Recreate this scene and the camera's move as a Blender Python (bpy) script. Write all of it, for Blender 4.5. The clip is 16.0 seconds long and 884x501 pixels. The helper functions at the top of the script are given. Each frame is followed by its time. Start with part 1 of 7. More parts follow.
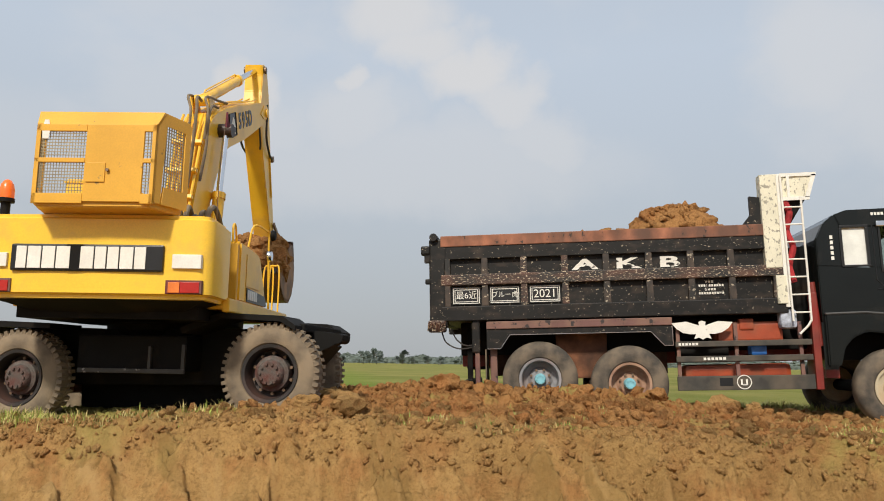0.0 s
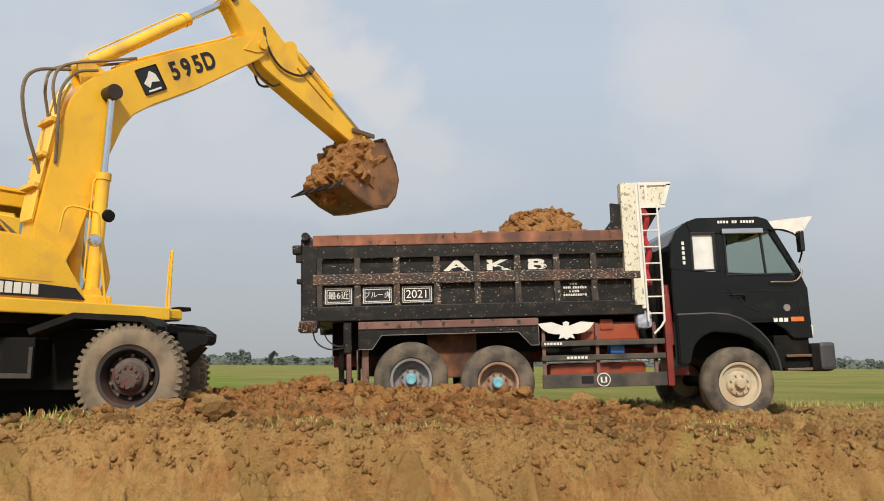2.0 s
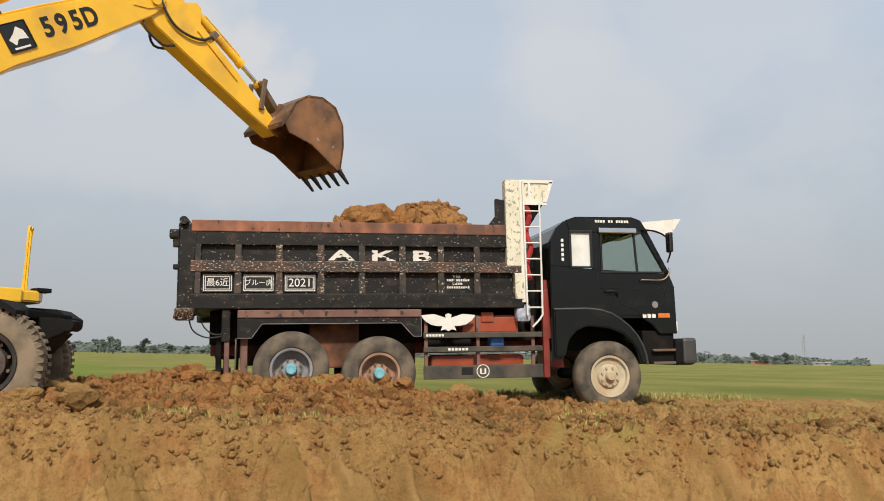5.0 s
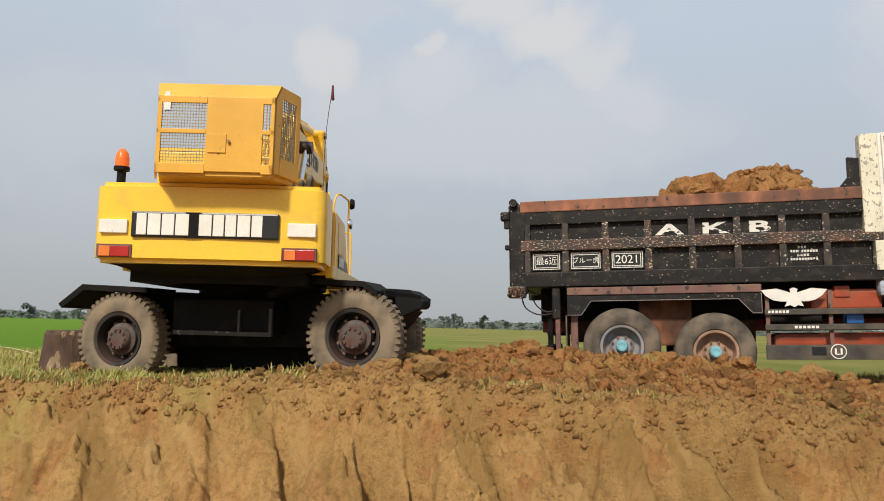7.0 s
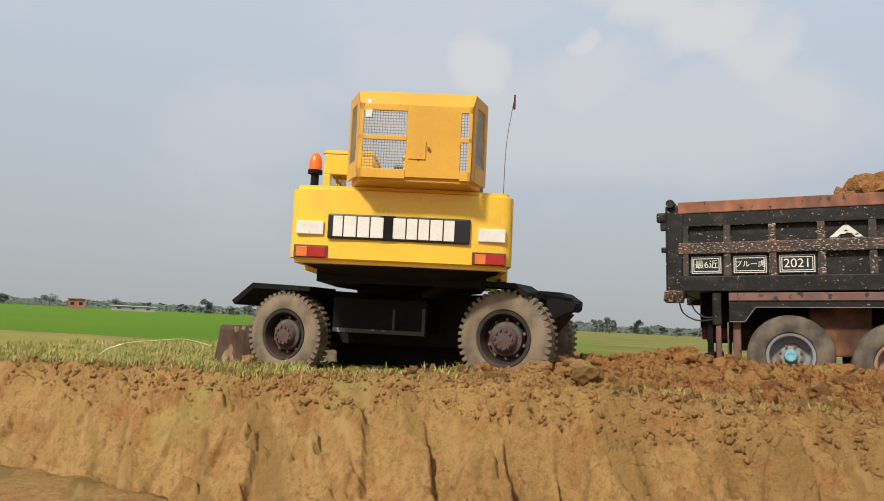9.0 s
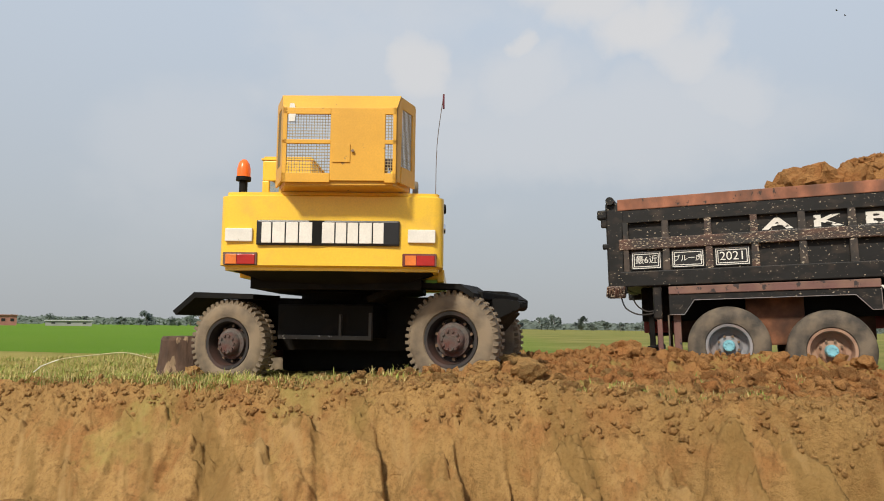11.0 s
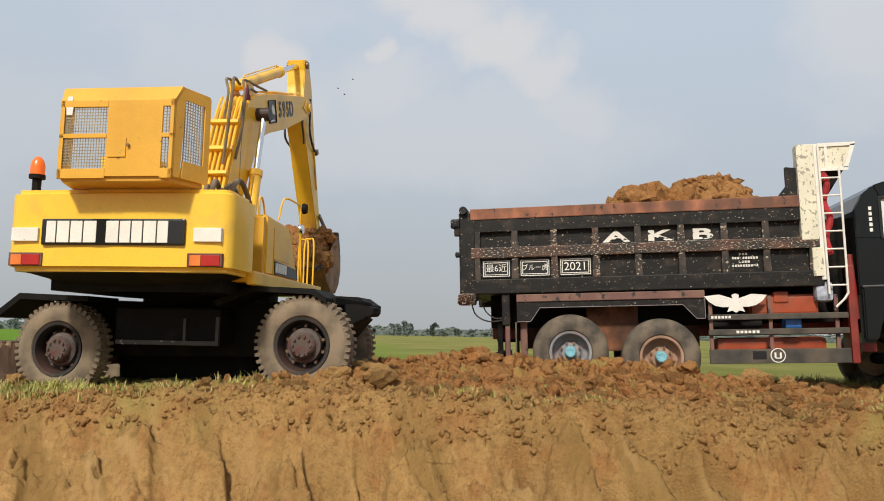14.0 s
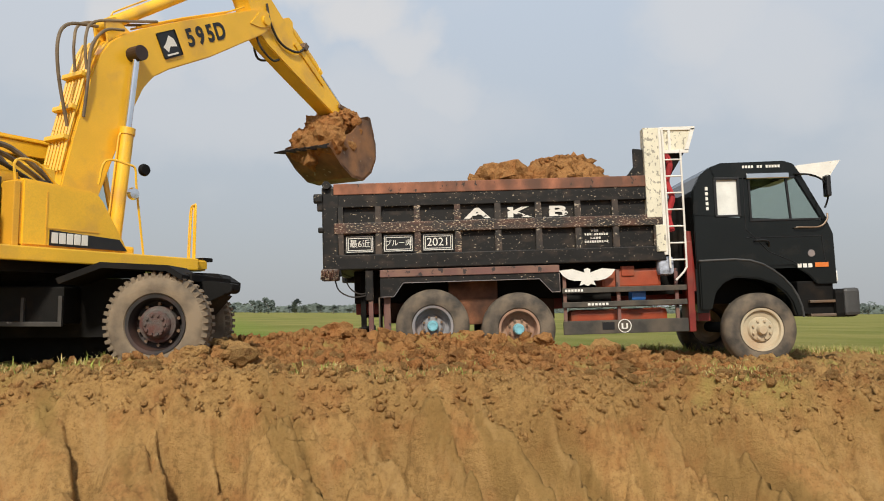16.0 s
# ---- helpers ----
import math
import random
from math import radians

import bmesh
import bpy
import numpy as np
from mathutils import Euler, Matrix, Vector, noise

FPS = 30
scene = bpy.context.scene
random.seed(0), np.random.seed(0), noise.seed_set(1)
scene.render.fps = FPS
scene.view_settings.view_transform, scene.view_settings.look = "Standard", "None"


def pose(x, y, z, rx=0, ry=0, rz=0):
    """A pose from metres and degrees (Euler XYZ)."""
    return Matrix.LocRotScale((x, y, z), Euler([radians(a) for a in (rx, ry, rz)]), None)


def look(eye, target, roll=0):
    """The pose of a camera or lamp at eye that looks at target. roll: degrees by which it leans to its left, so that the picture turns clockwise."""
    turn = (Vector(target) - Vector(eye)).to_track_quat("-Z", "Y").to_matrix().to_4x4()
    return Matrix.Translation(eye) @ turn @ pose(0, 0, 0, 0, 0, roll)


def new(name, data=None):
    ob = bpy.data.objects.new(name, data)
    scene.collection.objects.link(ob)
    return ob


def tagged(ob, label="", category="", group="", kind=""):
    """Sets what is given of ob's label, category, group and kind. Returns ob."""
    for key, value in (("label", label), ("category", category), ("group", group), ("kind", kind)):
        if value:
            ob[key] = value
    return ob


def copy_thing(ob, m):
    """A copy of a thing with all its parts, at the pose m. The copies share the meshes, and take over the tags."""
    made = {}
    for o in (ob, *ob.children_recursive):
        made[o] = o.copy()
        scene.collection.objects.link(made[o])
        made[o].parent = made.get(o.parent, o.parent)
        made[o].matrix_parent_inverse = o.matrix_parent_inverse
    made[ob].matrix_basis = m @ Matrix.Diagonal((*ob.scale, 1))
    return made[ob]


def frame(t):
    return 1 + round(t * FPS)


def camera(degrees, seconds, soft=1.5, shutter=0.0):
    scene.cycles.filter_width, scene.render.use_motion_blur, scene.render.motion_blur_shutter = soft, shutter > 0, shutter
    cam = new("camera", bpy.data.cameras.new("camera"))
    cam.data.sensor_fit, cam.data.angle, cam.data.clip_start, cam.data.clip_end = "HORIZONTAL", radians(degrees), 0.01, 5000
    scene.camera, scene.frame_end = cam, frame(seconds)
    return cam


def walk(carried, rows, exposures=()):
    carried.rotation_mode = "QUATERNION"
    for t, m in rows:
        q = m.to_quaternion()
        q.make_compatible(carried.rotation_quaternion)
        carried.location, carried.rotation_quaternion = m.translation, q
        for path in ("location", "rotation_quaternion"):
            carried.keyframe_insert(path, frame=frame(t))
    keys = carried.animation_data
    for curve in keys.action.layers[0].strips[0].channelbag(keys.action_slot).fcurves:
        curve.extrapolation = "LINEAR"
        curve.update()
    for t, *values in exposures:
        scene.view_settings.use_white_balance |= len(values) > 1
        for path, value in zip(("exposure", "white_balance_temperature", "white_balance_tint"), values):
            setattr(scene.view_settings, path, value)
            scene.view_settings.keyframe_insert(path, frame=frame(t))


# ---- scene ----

# ---- camera: held by hand on the lower ground, panning between the two machines ----
EYE = (0.0, 0.0, 0.77)
TURNS = [  # seconds, turn to the left, tilt up, roll (degrees)
    (0.0, 7.49, 8.36, 0.88),
    (0.5, 6.99, 7.96, 0.88),
    (1.0, 5.96, 8.01, 0.88),
    (1.5, 2.84, 8.19, 0.76),
    (2.0, -2.13, 8.5, 0.36),
    (2.5, -7.31, 9.07, 0.57),
    (3.0, -8.66, 8.89, 0.6),
    (3.2, -9.98, 8.53, 0.49),
    (5.5, -10.83, 7.91, 1.02),
    (6.0, -9.81, 7.8, 1.09),
    (6.5, -0.5, 7.06, 1.04),
    (7.0, 13.46, 5.68, 1.4),
    (7.5, 21.03, 6.16, 2.49),
    (8.0, 23.99, 6.33, 3.24),
    (8.2, 25.79, 5.68, 3.52),
    (10.3, 22.31, 5.64, 0.6),
    (10.5, 22.18, 5.74, 0.31),
    (11.0, 20.68, 5.71, 0.67),
    (11.5, 17.75, 5.83, 1.48),
    (12.0, 17.39, 7.04, 2.7),
    (12.5, 16.94, 7.33, 1.71),
    (13.0, 15.79, 6.55, 1.25),
    (13.5, 13.52, 6.05, 1.16),
    (14.0, 9.72, 6.3, 0.98),
    (14.5, 4.74, 5.27, 0.73),
    (15.0, 2.14, 3.9, 0.78),
    (15.5, 1.16, 4.11, 0.09),
    (16.0, -0.58, 4.56, 0.14),
]
cam = camera(60.25, 16.0, soft=1.0)


def aim(turn, tilt, roll):
    a, b = radians(turn), radians(tilt)
    way = Vector((-math.sin(a) * math.cos(b), math.cos(a) * math.cos(b), math.sin(b)))
    return look(EYE, Vector(EYE) + way, roll)


walk(cam, [(t, aim(a, b, c)) for t, a, b, c in TURNS])

# ---- light ----
world = bpy.data.worlds.new("world")
scene.world = world
world.use_nodes = True
wn, wl = world.node_tree.nodes, world.node_tree.links
wn.clear()
SUN_ELEV, SUN_AZ = 42.0, 186.0   # degrees; azimuth of the sun counted clockwise from +y
sky = wn.new("ShaderNodeTexSky")
sky.sky_type = "NISHITA"
sky.sun_disc = False
sky.sun_elevation = radians(SUN_ELEV)
sky.sun_rotation = radians(SUN_AZ)
sky.dust_density, sky.air_density, sky.ozone_density = 2.0, 1.0, 1.0
SKY_STRENGTH = 0.13


def wnode(kind, **sets):
    n = wn.new(kind)
    for key, value in sets.items():
        n.inputs[key].default_value = value
    return n


coord = wn.new("ShaderNodeTexCoord")
split = wn.new("ShaderNodeSeparateXYZ")
wl.new(coord.outputs["Generated"], split.inputs[0])
# hazy air: the blue of the sky fades into a grey veil towards the horizon
veil = wn.new("ShaderNodeMapRange")
veil.inputs["From Min"].default_value, veil.inputs["From Max"].default_value = -0.02, 0.55
veil.inputs["To Min"].default_value, veil.inputs["To Max"].default_value = 0.98, 0.78
wl.new(split.outputs[2], veil.inputs["Value"])
hazy = wn.new("ShaderNodeMix")
hazy.data_type = "RGBA"
wl.new(veil.outputs[0], hazy.inputs["Factor"])
wl.new(sky.outputs[0], hazy.inputs["A"])
upper = wn.new("ShaderNodeMix")
upper.data_type = "RGBA"
upper.inputs["A"].default_value, upper.inputs["B"].default_value = (3.2, 3.36, 3.48, 1), (4.5, 5.0, 5.6, 1)
rise = wn.new("ShaderNodeMapRange")
rise.inputs["From Min"].default_value, rise.inputs["From Max"].default_value = 0.0, 0.38
wl.new(split.outputs[2], rise.inputs["Value"])
wl.new(rise.outputs[0], upper.inputs["Factor"])
wl.new(upper.outputs["Result"], hazy.inputs["B"])
# soft cumulus and thin veils
stretch = wn.new("ShaderNodeMapping")
stretch.inputs["Scale"].default_value = (1.0, 1.0, 1.5)
stretch.inputs["Location"].default_value = (0.35, 0.1, 0.2)
wl.new(coord.outputs["Generated"], stretch.inputs[0])
puffs = wnode("ShaderNodeTexNoise", Scale=2.5, Detail=7.0, Roughness=0.52)
wl.new(stretch.outputs[0], puffs.inputs["Vector"])
cover = wn.new("ShaderNodeMapRange")
cover.interpolation_type = "SMOOTHSTEP"
cover.inputs["From Min"].default_value, cover.inputs["From Max"].default_value = 0.49, 0.62
cover.inputs["To Min"].default_value, cover.inputs["To Max"].default_value = 0.0, 0.3
wl.new(puffs.outputs["Fac"], cover.inputs["Value"])
lift = wn.new("ShaderNodeMapRange")
lift.inputs["From Min"].default_value, lift.inputs["From Max"].default_value = 0.05, 0.22
wl.new(split.outputs[2], lift.inputs["Value"])
amount = wn.new("ShaderNodeMath")
amount.operation = "MULTIPLY"
wl.new(cover.outputs[0], amount.inputs[0])
wl.new(lift.outputs[0], amount.inputs[1])


def wmath(op, a, b=0.0):
    n = wn.new("ShaderNodeMath")
    n.operation = op
    for i, v in enumerate((a, b)):
        if isinstance(v, (int, float)):
            n.inputs[i].default_value = v
        else:
            wl.new(v, n.inputs[i])
    return n.outputs[0]


# the cumulus heads that stand over the fields, ragged at the rim, on the plane one unit ahead
ahead = wmath("MAXIMUM", split.outputs[1], 0.05)
billow = wnode("ShaderNodeTexNoise", Scale=9.0, Detail=6.0, Roughness=0.55)
wl.new(coord.outputs["Generated"], billow.inputs["Vector"])
ragged = wn.new("ShaderNodeSeparateColor")
wl.new(billow.outputs["Color"], ragged.inputs[0])
cloud_u = wmath("ADD", wmath("DIVIDE", split.outputs[0], ahead), wmath("MULTIPLY", wmath("SUBTRACT", ragged.outputs[0], 0.5), 0.17))
cloud_v = wmath("ADD", wmath("DIVIDE", split.outputs[2], ahead), wmath("MULTIPLY", wmath("SUBTRACT", ragged.outputs[1], 0.5), 0.13))
heads = amount.outputs[0]
CUMULUS = [  # across, up, half-width, half-height, density
    (-0.425, 0.385, 0.06, 0.065, 0.8), (-0.4, 0.32, 0.09, 0.06, 0.45), (-0.265, 0.34, 0.085, 0.06, 0.5), (-0.268, 0.395, 0.03, 0.025, 0.75),
    (-0.21, 0.5, 0.09, 0.07, 0.8), (-0.16, 0.445, 0.075, 0.05, 0.8), (-0.1, 0.395, 0.07, 0.05, 0.85), (-0.055, 0.35, 0.065, 0.05, 0.7), (0.0, 0.3, 0.08, 0.05, 0.5),
    (-0.19, 0.26, 0.32, 0.08, 0.4), (0.37, 0.41, 0.11, 0.1, 0.55), (0.46, 0.34, 0.14, 0.09, 0.45), (0.38, 0.5, 0.1, 0.1, 0.4), (-0.85, 0.32, 0.2, 0.1, 0.25)]
for cu_, cv_, ca_, cb_, dense_ in CUMULUS:
    du = wmath("DIVIDE", wmath("SUBTRACT", cloud_u, cu_), ca_)
    dv = wmath("DIVIDE", wmath("SUBTRACT", cloud_v, cv_), cb_)
    far_ = wmath("ADD", wmath("MULTIPLY", du, du), wmath("MULTIPLY", dv, dv))
    soft_ = wn.new("ShaderNodeMapRange")
    soft_.interpolation_type = "SMOOTHSTEP"
    for key, value in (("From Min", 1.5), ("From Max", 0.1), ("To Min", 0.0), ("To Max", dense_)):
        soft_.inputs[key].default_value = value
    wl.new(far_, soft_.inputs["Value"])
    heads = wmath("MAXIMUM", heads, soft_.outputs[0])
clouds = wn.new("ShaderNodeMix")
clouds.data_type = "RGBA"
wl.new(heads, clouds.inputs["Factor"])
wl.new(hazy.outputs["Result"], clouds.inputs["A"])
clouds.inputs["B"].default_value = (5.35, 5.3, 5.32, 1)
bg = wn.new("ShaderNodeBackground")
bg.inputs["Strength"].default_value = SKY_STRENGTH
out = wn.new("ShaderNodeOutputWorld")
wl.new(clouds.outputs["Result"], bg.inputs[0])
wl.new(bg.outputs[0], out.inputs[0])
sun = new("sun", bpy.data.lights.new("sun", "SUN"))
sun.data.energy, sun.data.angle, sun.data.color = 3.7, radians(6.0), (1.0, 0.92, 0.78)
se, sa = radians(SUN_ELEV), radians(SUN_AZ)
SUN_WAY = Vector((math.sin(sa) * math.cos(se), math.cos(sa) * math.cos(se), math.sin(se)))
sun.matrix_world = look(SUN_WAY * 40, (0, 0, 0))
scene.view_settings.exposure = 0.0


# ---- materials ----
def mat(name, col, rough=0.6, metal=0.0, var=0.25, scale=5.0, bump=0.15, fine=60.0, wear=None, wear_at=0.6, wear_scale=9.0,
        dust=None, dust_at=0.5, dust_scale=2.5, per_object=0.0, stretch_z=1.0, coat=0.0):
    """Two scales of variation, an optional layer of wear in sharp flecks and one of dust in soft patches."""
    m = bpy.data.materials.new(name)
    m.use_nodes = True
    nt = m.node_tree
    n, l = nt.nodes, nt.links
    b = n["Principled BSDF"]
    b.inputs["Roughness"].default_value, b.inputs["Metallic"].default_value = rough, metal
    b.inputs["Coat Weight"].default_value = coat
    tc, mp = n.new("ShaderNodeTexCoord"), n.new("ShaderNodeMapping")
    mp.inputs["Scale"].default_value = (1, 1, stretch_z)
    l.new(tc.outputs["Object"], mp.inputs[0])

    def noise_tex(sc, detail=4.0):
        t = n.new("ShaderNodeTexNoise")
        t.inputs["Scale"].default_value, t.inputs["Detail"].default_value = sc, detail
        l.new(mp.outputs[0], t.inputs["Vector"])
        return t.outputs["Fac"]

    def blend(fac, a, bb):
        x = n.new("ShaderNodeMix")
        x.data_type = "RGBA"
        l.new(fac, x.inputs["Factor"])
        for sock, v in (("A", a), ("B", bb)):
            if isinstance(v, tuple):
                x.inputs[sock].default_value = (*v, 1)
            else:
                l.new(v, x.inputs[sock])
        return x.outputs["Result"]

    def step(fac, lo, hi, top=1.0):
        r = n.new("ShaderNodeMapRange")
        r.inputs["From Min"].default_value, r.inputs["From Max"].default_value = lo, hi
        r.inputs["To Max"].default_value = top
        l.new(fac, r.inputs["Value"])
        return r.outputs[0]

    lo = tuple(c * (1 - var) for c in col)
    hi = tuple(min(1, c * (1 + var)) for c in col)
    c = blend(step(noise_tex(scale), 0.3, 0.7), lo, hi)
    grain = noise_tex(fine, 3.0)
    c = blend(step(grain, 0.35, 0.75, 0.35), c, tuple(x * 0.7 for x in col))
    if per_object:
        oi = n.new("ShaderNodeObjectInfo")
        c = blend(step(oi.outputs["Random"], 0, 1, per_object), c, tuple(x * 0.55 for x in col))
    if dust:
        c = blend(step(noise_tex(dust_scale, 6.0), dust_at - 0.12, dust_at + 0.15, 0.85), c, dust)
    if wear:
        w = step(noise_tex(wear_scale, 8.0), wear_at, wear_at + 0.03)
        c = blend(w, c, wear)
        rr = n.new("ShaderNodeMapRange")
        rr.inputs["To Min"].default_value, rr.inputs["To Max"].default_value = rough, min(1, rough + 0.3)
        l.new(w, rr.inputs["Value"])
        l.new(rr.outputs[0], b.inputs["Roughness"])
    l.new(c, b.inputs["Base Color"])
    if bump:
        bp = n.new("ShaderNodeBump")
        bp.inputs["Strength"].default_value, bp.inputs["Distance"].default_value = bump, 0.01
        l.new(grain, bp.inputs["Height"])
        l.new(bp.outputs[0], b.inputs["Normal"])
    return m


def glass(name, tint, rough=0.05):
    m = bpy.data.materials.new(name)
    m.use_nodes = True
    b = m.node_tree.nodes["Principled BSDF"]
    b.inputs["Base Color"].default_value = (*tint, 1)
    b.inputs["Roughness"].default_value = rough
    b.inputs["Transmission Weight"].default_value = 1.0
    b.inputs["IOR"].default_value = 1.1
    return m


def lamp_glow(name, col, strength):
    m = mat(name, col, 0.25, var=0.1)
    b = m.node_tree.nodes["Principled BSDF"]
    b.inputs["Emission Color"].default_value, b.inputs["Emission Strength"].default_value = (*col, 1), strength
    return m


YELLOW = mat("yellow_paint", (0.9, 0.52, 0.03), 0.38, var=0.1, scale=1.6, bump=0.04, dust=(0.55, 0.3, 0.07), dust_at=0.66, wear=(0.2, 0.12, 0.05), wear_at=0.72, coat=0.2)
YELLOW_PALE = mat("yellow_paint_rear", (0.92, 0.575, 0.045), 0.35, var=0.06, scale=1.2, bump=0.03, dust=(0.62, 0.36, 0.08), dust_at=0.7, coat=0.25)
ORANGE_PAINT = mat("orange_yellow_paint", (0.73, 0.385, 0.035), 0.45, var=0.1, scale=2.0, bump=0.05, wear=(0.3, 0.18, 0.06), wear_at=0.7)
BLACK = mat("black_frame_paint", (0.007, 0.0065, 0.006), 0.75, var=0.3, scale=3, dust=(0.03, 0.02, 0.012), dust_at=0.68)
BLACK.node_tree.nodes["Principled BSDF"].inputs["Specular IOR Level"].default_value = 0.2
TRUCK_BLACK = mat("worn_black_paint", (0.0085, 0.008, 0.0078), 0.55, var=0.4, scale=3, wear=(0.42, 0.35, 0.26), wear_at=0.655, wear_scale=26, dust=(0.06, 0.042, 0.03), dust_at=0.64, dust_scale=4, stretch_z=1.6)
TRUCK_BLACK.node_tree.nodes["Principled BSDF"].inputs["Specular IOR Level"].default_value = 0.3
TRUCK_RAIL = mat("scraped_black_rail", (0.02, 0.017, 0.015), 0.6, var=0.4, scale=4, wear=(0.52, 0.42, 0.3), wear_at=0.585, wear_scale=24, dust=(0.12, 0.05, 0.03), dust_at=0.55, stretch_z=3.0)
TRUCK_POST = mat("scuffed_post_paint", (0.016, 0.0145, 0.013), 0.6, var=0.4, scale=5, wear=(0.4, 0.34, 0.26), wear_at=0.62, wear_scale=24, dust=(0.08, 0.052, 0.036), dust_at=0.52, dust_scale=5)
RUST_RIM = mat("rusty_top_rail", (0.34, 0.135, 0.075), 0.8, var=0.45, scale=4, wear=(0.06, 0.045, 0.04), wear_at=0.64, wear_scale=14, dust=(0.1, 0.055, 0.04), dust_at=0.5, dust_scale=3.5, stretch_z=0.6)
CAB_BLACK = mat("glossy_black_cab", (0.007, 0.0085, 0.008), 0.22, var=0.15, scale=2, bump=0.03, dust=(0.024, 0.021, 0.017), dust_at=0.68, coat=0.1)
CAB_BLACK.node_tree.nodes["Principled BSDF"].inputs["Specular IOR Level"].default_value = 0.3
MAROON = mat("maroon_primer", (0.16, 0.075, 0.065), 0.65, var=0.25, scale=3, wear=(0.05, 0.04, 0.04), wear_at=0.6, dust=(0.24, 0.14, 0.09), dust_at=0.55)
RED = mat("red_paint", (0.22, 0.02, 0.014), 0.5, var=0.3, scale=4, dust=(0.16, 0.05, 0.03), dust_at=0.55)
ORANGE_RED = mat("orange_red_tank", (0.36, 0.06, 0.02), 0.5, var=0.25, scale=4, dust=(0.25, 0.1, 0.05), dust_at=0.6)
BLUE = mat("blue_plastic", (0.03, 0.13, 0.4), 0.4)
WHITE = mat("white_paint", (0.78, 0.76, 0.7), 0.55, var=0.08, scale=6, wear=(0.3, 0.26, 0.2), wear_at=0.68)
CREAM = mat("flaking_white_paint", (0.74, 0.7, 0.55), 0.6, var=0.1, scale=4, bump=0.3, wear=(0.34, 0.32, 0.26), wear_at=0.57, wear_scale=24, stretch_z=0.7)
LETTER = mat("letter_white", (0.8, 0.78, 0.72), 0.5, var=0.06, wear=(0.1, 0.09, 0.08), wear_at=0.72)
LETTER_WORN = mat("worn_letter_white", (0.75, 0.72, 0.66), 0.6, var=0.1, wear=(0.03, 0.027, 0.024), wear_at=0.575, wear_scale=11)
PLATE_BLACK = mat("plate_black", (0.012, 0.012, 0.013), 0.35, var=0.2)
CHROME = mat("polished_rod", (0.75, 0.76, 0.78), 0.12, metal=1.0, var=0.05, bump=0)
STEEL = mat("dirty_steel", (0.2, 0.17, 0.14), 0.5, metal=0.6, var=0.3, dust=(0.22, 0.12, 0.06), dust_at=0.5)
BUCKET = mat("bucket_steel", (0.16, 0.09, 0.055), 0.6, metal=0.3, var=0.35, scale=4, bump=0.3, wear=(0.4, 0.34, 0.27), wear_at=0.66, dust=(0.36, 0.17, 0.07), dust_at=0.5)
TEETH = mat("dark_teeth", (0.035, 0.03, 0.027), 0.5, metal=0.4)
RUBBER = mat("dusty_tyre", (0.07, 0.06, 0.05), 0.9, var=0.35, scale=5, bump=0.5, dust=(0.2, 0.155, 0.11), dust_at=0.5, dust_scale=4)
RUBBER_LUG = mat("dusty_lug_tyre", (0.14, 0.11, 0.08), 0.9, var=0.3, scale=5, bump=0.4, dust=(0.27, 0.205, 0.135), dust_at=0.45, dust_scale=4)
DUSTY_HOSE = mat("dusty_hose", (0.13, 0.1, 0.07), 0.8, var=0.4, scale=8, dust=(0.26, 0.19, 0.11), dust_at=0.52)
PIN_DARK = mat("greasy_pin", (0.035, 0.018, 0.014), 0.5, var=0.3)
HOSE = mat("black_hose", (0.035, 0.03, 0.027), 0.6, var=0.3)
RIM_DARK = mat("dark_rim", (0.02, 0.017, 0.016), 0.65, var=0.4, dust=(0.08, 0.035, 0.024), dust_at=0.6)
RIM_GREY = mat("grey_rim", (0.3, 0.3, 0.32), 0.55, metal=0.3, var=0.3, dust=(0.25, 0.15, 0.1), dust_at=0.55)
RIM_RUST = mat("rusty_rim", (0.33, 0.19, 0.13), 0.7, var=0.3, dust=(0.4, 0.26, 0.17), dust_at=0.5)
RIM_CREAM = mat("cream_rim", (0.55, 0.47, 0.33), 0.6, var=0.2, dust=(0.4, 0.27, 0.16), dust_at=0.55)
HUB_BLUE = mat("pale_blue_hub", (0.22, 0.5, 0.58), 0.5, var=0.15)
HUB_GREY = mat("grey_muddy_hub", (0.11, 0.095, 0.085), 0.9, var=0.4, scale=14, bump=0.8, dust=(0.1, 0.03, 0.022), dust_at=0.5, dust_scale=9)
HUB_RED = mat("dull_red_hub", (0.16, 0.03, 0.025), 0.7, var=0.3, dust=(0.14, 0.09, 0.07), dust_at=0.5)
AMBER = lamp_glow("amber_beacon", (0.85, 0.16, 0.02), 0.15)
TAIL_RED = mat("red_lens", (0.42, 0.022, 0.016), 0.2, var=0.15)
TAIL_ORANGE = mat("orange_lens", (0.75, 0.2, 0.04), 0.2, var=0.15)
FLAG = mat("dark_red_cloth", (0.12, 0.02, 0.03), 0.9)
CLOTH_RED = mat("red_cloth", (0.4, 0.03, 0.035), 0.9, var=0.4, scale=9)
DARK_CLOTH = mat("dark_cloth", (0.03, 0.02, 0.035), 0.9, var=0.4)
GLASS = glass("tinted_glass", (0.66, 0.71, 0.66))
# opaque white for the reflection on the rear window; also the seat covers
MILKY_WHITE = mat("dusty_white_pane", (0.75, 0.76, 0.72), 0.35, var=0.12, scale=5)
SCREEN_WIRE = mat("screen_wire", (0.34, 0.28, 0.17), 0.6)
SEAT_YELLOW = mat("yellow_frame_inside", (0.75, 0.5, 0.06), 0.5)
